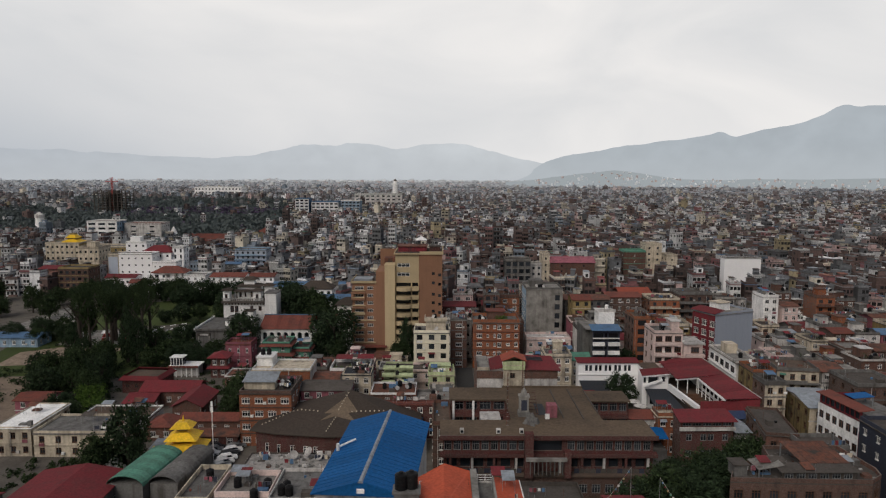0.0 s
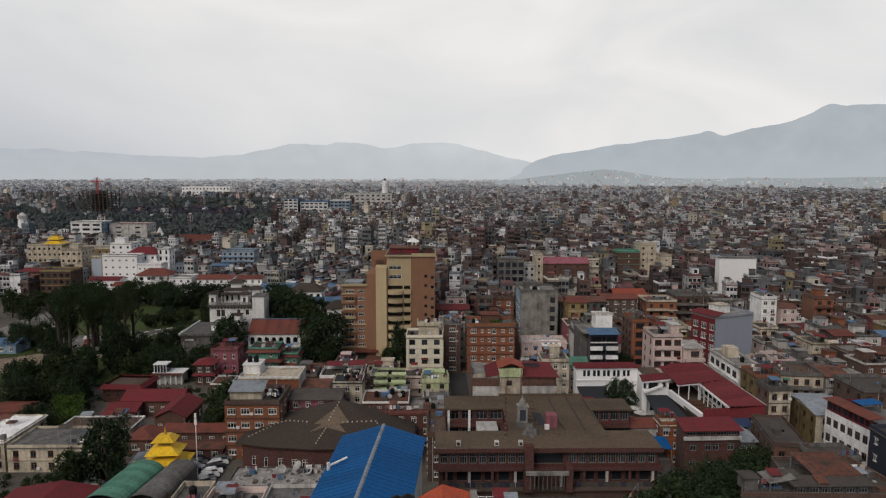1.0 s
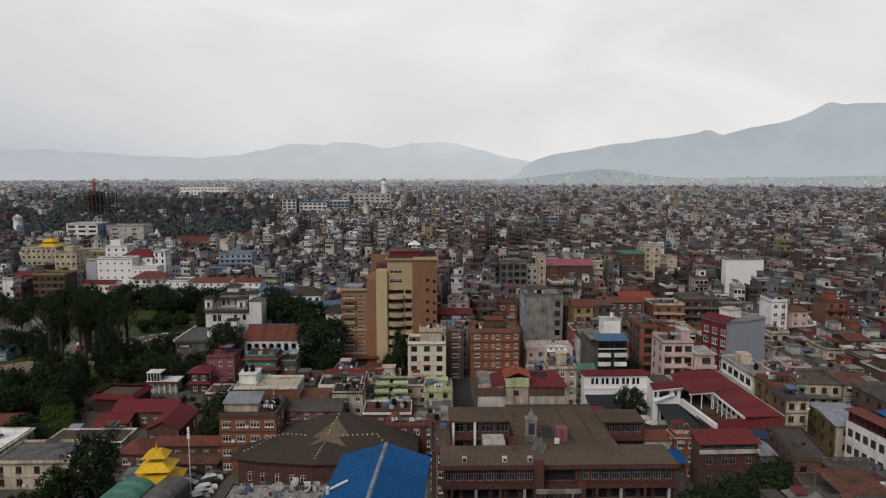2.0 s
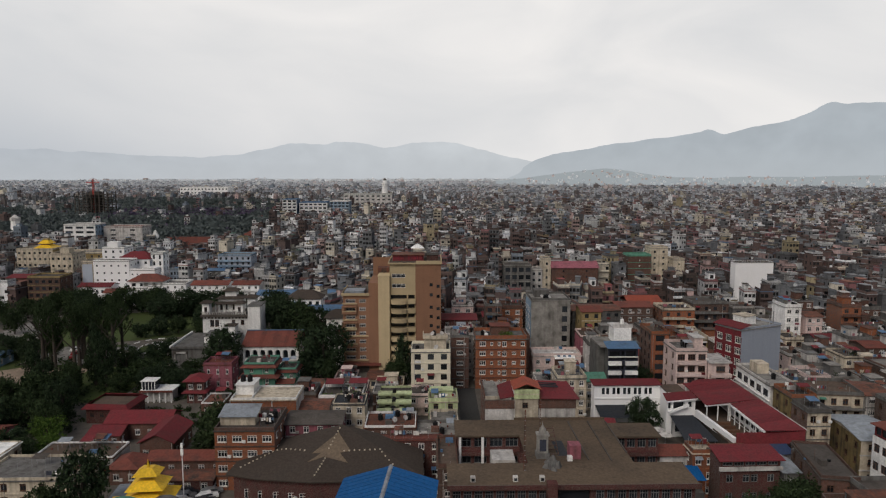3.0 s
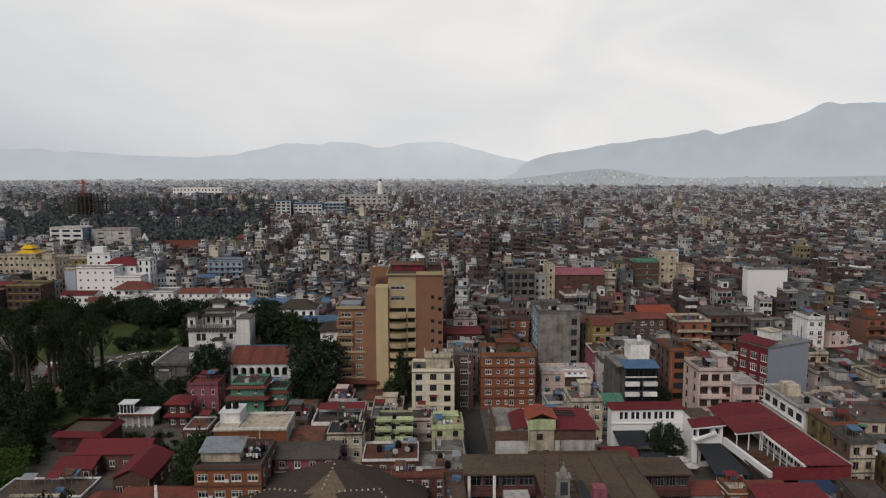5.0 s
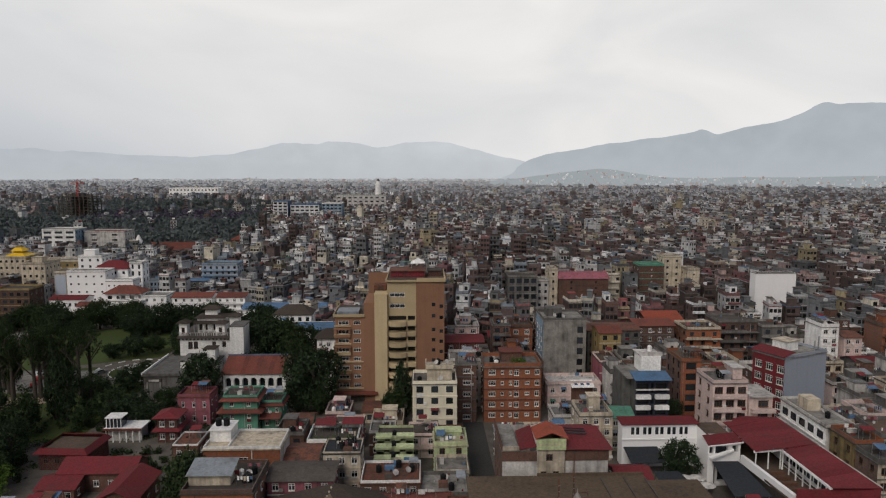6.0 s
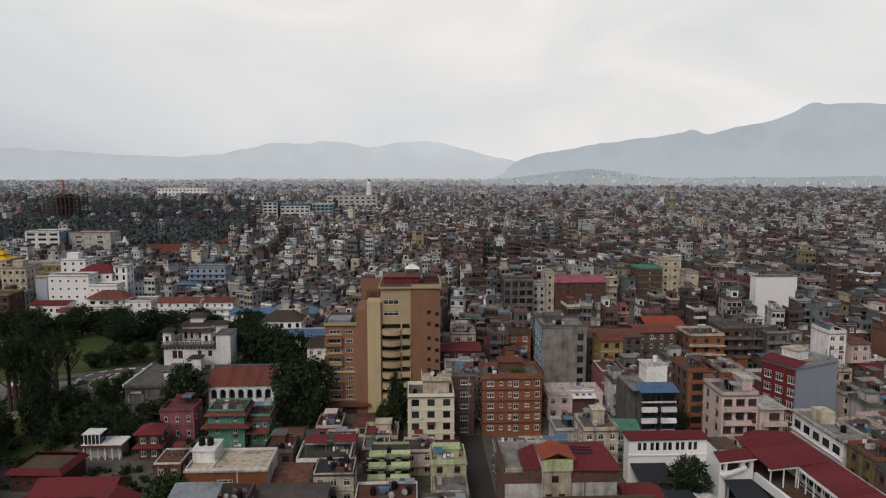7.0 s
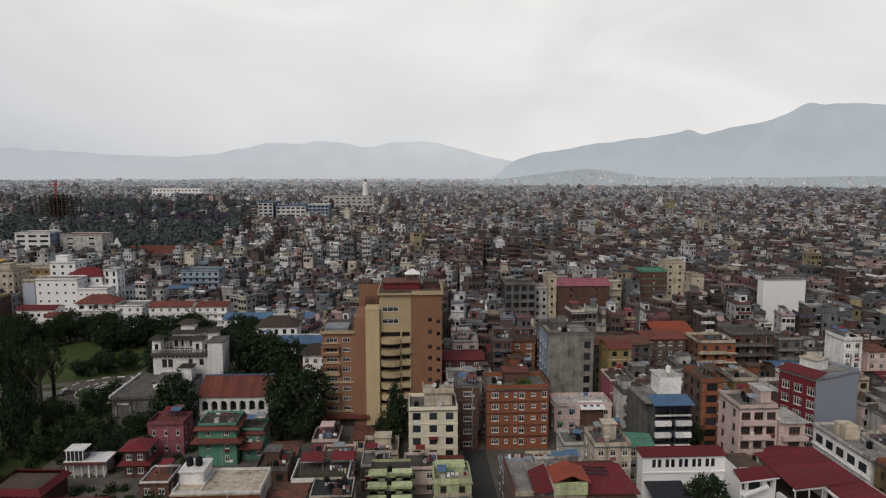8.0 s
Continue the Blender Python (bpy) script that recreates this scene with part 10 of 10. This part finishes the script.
def far_woods():
    """Tree groups of the distant parks and odd trees between the houses: many leaf clumps in one mesh."""
    r = np.random.default_rng(31)
    out = []
    for gx, gy, rx, ry in GREEN:
        if gy < 360:
            continue
        k = int(rx * ry * 3.14 / (46 if gy < 1000 else 66))
        a, q = r.uniform(0, 6.283, k), np.sqrt(r.uniform(0, 1, k))
        out.append(np.stack([gx + rx * 1.06 * q * np.cos(a), gy + ry * 1.1 * q * np.sin(a), r.uniform(5, 9, k), r.uniform(3.5, 6.5, k)], 1))
    yy_ = np.sqrt(r.uniform(0, 1, 900)) * 1500 + 300
    xx_ = r.uniform(-1, 1, 900) * (0.74 * yy_ + 40)
    out.append(np.stack([xx_, yy_, r.uniform(4, 9, 900), r.uniform(2.5, 4.5, 900)], 1))
    t = np.concatenate(out)
    lx, ly, lrx, lry = FAR_LAWN
    ok = ~cleared(t[:, 0], t[:, 1], t[:, 3], t[:, 3]) & (((t[:, 0] - lx) / lrx) ** 2 + ((t[:, 1] - ly) / lry) ** 2 > 1)
    t = t[ok]
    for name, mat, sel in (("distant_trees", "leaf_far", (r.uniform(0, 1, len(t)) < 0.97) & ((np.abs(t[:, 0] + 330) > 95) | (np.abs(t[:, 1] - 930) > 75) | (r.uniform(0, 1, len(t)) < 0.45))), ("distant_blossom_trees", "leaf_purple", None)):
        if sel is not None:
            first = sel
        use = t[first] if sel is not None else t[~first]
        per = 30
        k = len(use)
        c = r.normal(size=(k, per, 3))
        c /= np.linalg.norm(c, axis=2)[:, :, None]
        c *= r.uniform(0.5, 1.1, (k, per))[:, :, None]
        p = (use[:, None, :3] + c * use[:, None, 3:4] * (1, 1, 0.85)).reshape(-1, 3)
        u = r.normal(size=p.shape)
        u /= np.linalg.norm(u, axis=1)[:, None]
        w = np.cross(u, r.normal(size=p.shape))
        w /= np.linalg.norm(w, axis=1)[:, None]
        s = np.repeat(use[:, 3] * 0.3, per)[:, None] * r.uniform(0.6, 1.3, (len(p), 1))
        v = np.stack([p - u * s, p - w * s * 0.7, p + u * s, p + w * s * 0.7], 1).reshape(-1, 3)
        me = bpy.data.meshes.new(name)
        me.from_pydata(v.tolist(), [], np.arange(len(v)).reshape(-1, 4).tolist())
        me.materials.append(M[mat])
        tagged(new(name, me), "tree clumps between the distant houses, leaves greyed with painted haze" if mat == "leaf_far" else "dull purple blossoming trees in the far parks", "trees", kind="stuff")


# ------------------------------------------------------------------ far city
keep_clear(-250, -150, 262, 336)
keep_clear(-225, -136, 530, 556)
keep_clear(-188, -100, 812, 846)
keep_clear(31, 80, 304, 346)
keep_clear(95, 124, 336, 354)
far_city("city_quarter", 276, 620, 6.6, 9.6, (3, 6), 3, 0.93, "dense brick, concrete and painted houses of three to six storeys")
far_city("city_middle_distance", 632, 1060, 7.0, 10.6, (3, 6), 2, 0.9, "crowded brick and concrete houses reaching into the distance", MID_PALETTE)
# from here outward haze is put into the house colours, band by band
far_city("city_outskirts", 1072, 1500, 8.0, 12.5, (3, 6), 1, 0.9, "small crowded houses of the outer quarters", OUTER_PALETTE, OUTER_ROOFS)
far_city("city_far_distance", 1514, 2330, 13, 18, (3, 5), 1, 0.78, "far houses of the valley floor, paled with painted haze", FAR_PALETTE, FAR_ROOFS)
far_city("city_horizon", 2350, 3250, 17, 23, (3, 6), 0, 0.75, "houses at the far side of the valley in haze-paled colours", MIST_PALETTE, MIST_ROOFS)
far_city("city_edge", 3280, 4420, 26, 34, (2, 5), 0, 0.65, "houses at the foot of the range, whitened with painted haze", EDGE_PALETTE, EDGE_ROOFS)


def hill_houses():
    """Small houses scattered over the low rise, haze mixed into their pale colours."""
    many, k = Many(), 330
    bear = rng.uniform(600, 3900, k)
    q = rng.uniform(0.12, 0.98, k) ** 0.8
    top = np.interp(bear, *zip(*LOW_HILL))
    a, rad = np.arctan2(bear, 4500), 2640 - 300 * (1 - q)
    z = (63 + (top - 63) * 2640 * np.cos(a) / 4500) * q ** 1.15 - 5
    w = rng.uniform(3, 8, k)
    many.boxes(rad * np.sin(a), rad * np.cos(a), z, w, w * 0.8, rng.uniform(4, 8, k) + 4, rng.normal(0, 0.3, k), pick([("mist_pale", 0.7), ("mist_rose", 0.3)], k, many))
    return many.build("hillside_houses", "houses in haze-paled tones scattered on the low rise", "houses")


hill_houses()
lx, ly, lrx, lry = FAR_LAWN
slab("far_lawn", [(lx + lrx * math.cos(0.4 * i), ly + lry * math.sin(0.4 * i)) for i in range(16)], 0.1, "grass", "open green lawn before the palace", "lawn")
far_woods()


# ------------------------------------------------------------------ odds and ends on the flat roofs
def roof_clutter():
    r = random.Random(77)
    s = Mesh()
    for x0, x1, y0, y1, z in FLAT:
        if y0 > 300 or x1 - x0 < 2:
            continue
        for _ in range(r.randint(5, 12)):
            x, y = r.uniform(x0, x1), r.uniform(y0, y1)
            kind = r.random()
            if kind < 0.34:
                hgt = r.uniform(0.9, 2.4)
                s.bar((x, y, z), (x + r.uniform(-0.1, 0.1), y, z + hgt), 0.035, r.choice(["steel", "rust_roof", "concrete"]), 4)
            elif kind < 0.5:
                w, d = r.uniform(0.8, 1.9), r.uniform(0.6, 1.4)
                x, y = min(x, x1 - w), min(y, y1 - d)
                s.box(x, x + w, y, y + d, z, z + r.uniform(0.3, 1.1), r.choice(["concrete", "brick", "offwhite", "concrete_dark", "blue_sheet"]))
            elif kind < 0.62:
                w, d = r.uniform(1.6, 3.0), r.uniform(1.4, 2.4)
                x, y, q = min(x, x1 - w), min(y, y1 - d), r.uniform(1.7, 2.2)
                m_ = r.choice(["rust_roof", "grey_roof", "blue_sheet", "red_roof", "concrete_dark"])
                s.prism([(x, y, z + q), (x + w, y, z + q), (x + w, y + d, z + q + 0.4), (x, y + d, z + q + 0.4)], [(x, y, z + q + 0.06), (x + w, y, z + q + 0.06), (x + w, y + d, z + q + 0.46), (x, y + d, z + q + 0.46)], m_)
                for px_, py_ in ((x + 0.05, y + 0.05), (x + w - 0.05, y + 0.05), (x + 0.05, y + d - 0.05), (x + w - 0.05, y + d - 0.05)):
                    s.bar((px_, py_, z), (px_, py_, z + q + 0.3), 0.03, "steel", 4)
            elif kind < 0.78:
                n = r.randint(2, 5)
                xa, xb = x, min(x1, x + r.uniform(2, 4))
                s.bar((xa, y, z + 1.6), (xb, y, z + 1.6), 0.012, "steel", 3)
                s.bar((xa, y, z), (xa, y, z + 1.65), 0.03, "steel", 4)
                s.bar((xb, y, z), (xb, y, z + 1.65), 0.03, "steel", 4)
                for i in range(n):
                    q = xa + (xb - xa) * (i + 0.15) / n
                    s.box(q, q + (xb - xa) / n * 0.7, y - 0.01, y + 0.01, z + 1.6 - r.uniform(0.5, 1.0), z + 1.59, r.choice(["white", "blue_sheet", "rose", "cream", "red_roof", "offwhite", "slate"]))
            else:
                q = r.uniform(0.2, 0.45)
                s.box(x, x + q, y, y + q, z, z + q * 1.1, r.choice(["red_tile", "concrete", "black", "offwhite", "blue_sheet"]))
    f = Mesh()
    for x0, x1, y, z0, z1, holes in FRONTS:
        if y > 300:
            continue
        for u0, u1, v0, v1 in holes:
            q = r.random()
            if q < 0.16:
                f.box(x0 + u1 + 0.1, x0 + u1 + 0.8, y - 0.42, y - 0.06, z0 + v0 - 0.1, z0 + v0 + 0.45, r.choice(["offwhite", "white"]))
            elif q < 0.22:
                a, b, c = x0 + u0 - 0.15, x0 + u1 + 0.15, z0 + v1
                f.prism([(a, y - 0.85, c - 0.12), (b, y - 0.85, c - 0.12), (b, y - 0.05, c + 0.3), (a, y - 0.05, c + 0.3)], [(a, y - 0.85, c - 0.07), (b, y - 0.85, c - 0.07), (b, y - 0.05, c + 0.35), (a, y - 0.05, c + 0.35)], r.choice(["blue_sheet", "red_roof", "grey_roof", "green_roof", "offwhite"]))
            elif q < 0.29:
                f.box(x0 + u0, x0 + u1, y - 0.25, y - 0.2, z0 + v0 - 0.9, z0 + v0 - 0.2, r.choice(["white", "rose", "blue_sheet", "cream", "slate", "red_roof"]))
        xs = r.uniform(x0 + 0.2, x1 - 0.2)
        f.bar((xs, y - 0.1, z0), (xs, y - 0.1, z1), 0.06, r.choice(["concrete_dark", "offwhite", "steel"]), 5)
    tagged(solid("front_fittings", f, 0, 0, 0, 0, "pipes, cooling units, boards and small awnings on house fronts", "fittings"), kind="stuff")
    tagged(solid("roof_clutter", s, 0, 0, 0, 0, "poles, crates, washing and sheets on the flat roofs", "clutter"), kind="stuff")


FLAT += [(50.5, 61, 113, 116.5, 10.66), (62, 75, 112.5, 114, 10.66), (70, 76, 115, 124, 10.66), (-29.5, -19.5, 113, 123, 6.42), (-40, -31, 115, 123, 5.82), (-39, -20, 130, 137, 4.02)]
roof_clutter()


# ------------------------------------------------------------------ prayer flags
def flag_string(a, b, sag, n):
    ob = thing("prayer_flag_string", 0, 0, 0, 0, "sagging string of small faded prayer flags", "flags", "prayer flags")
    pts = []
    for i in range(n + 1):
        q = i / n
        p = Vector(a).lerp(Vector(b), q)
        p.z -= sag * 4 * q * (1 - q)
        pts.append(p)
    line = Mesh()
    for p, q in zip(pts, pts[1:]):
        line.bar(p, q, 0.02, "offwhite", 4)
    part("cord", line, ob)
    for i in range(1, n):
        p = pts[i]
        m_ = ("white", "blue_sheet", "red_roof", "yellow", "green")[i % 5]
        part("flag", Mesh().prism([(p.x - 0.16, p.y, p.z), (p.x + 0.16, p.y, p.z), (p.x + 0.17, p.y + 0.02, p.z - 0.36), (p.x - 0.15, p.y + 0.02, p.z - 0.36)], [(p.x - 0.16, p.y + 0.02, p.z), (p.x + 0.16, p.y + 0.02, p.z), (p.x + 0.17, p.y + 0.04, p.z - 0.36), (p.x - 0.15, p.y + 0.04, p.z - 0.36)], m_), ob)


fp = Mesh().tube(0, 0, 0, 15, 0.06, 0.04, "steel", 6)
FLAGPOLE = fp.data("flag_pole")
solid("flag_pole", FLAGPOLE, 31.5, 107.5, 0, 0, "thin steel flag pole", "pole", "flag poles")
solid("flag_pole", FLAGPOLE, 35.0, 103.5, 0, 0, "thin steel flag pole", "pole", "flag poles")
flag_string((31.5, 107.5, 15), (20, 98, 9), 1.0, 22)
flag_string((35.0, 103.5, 15), (40.5, 99, 9), 0.8, 16)
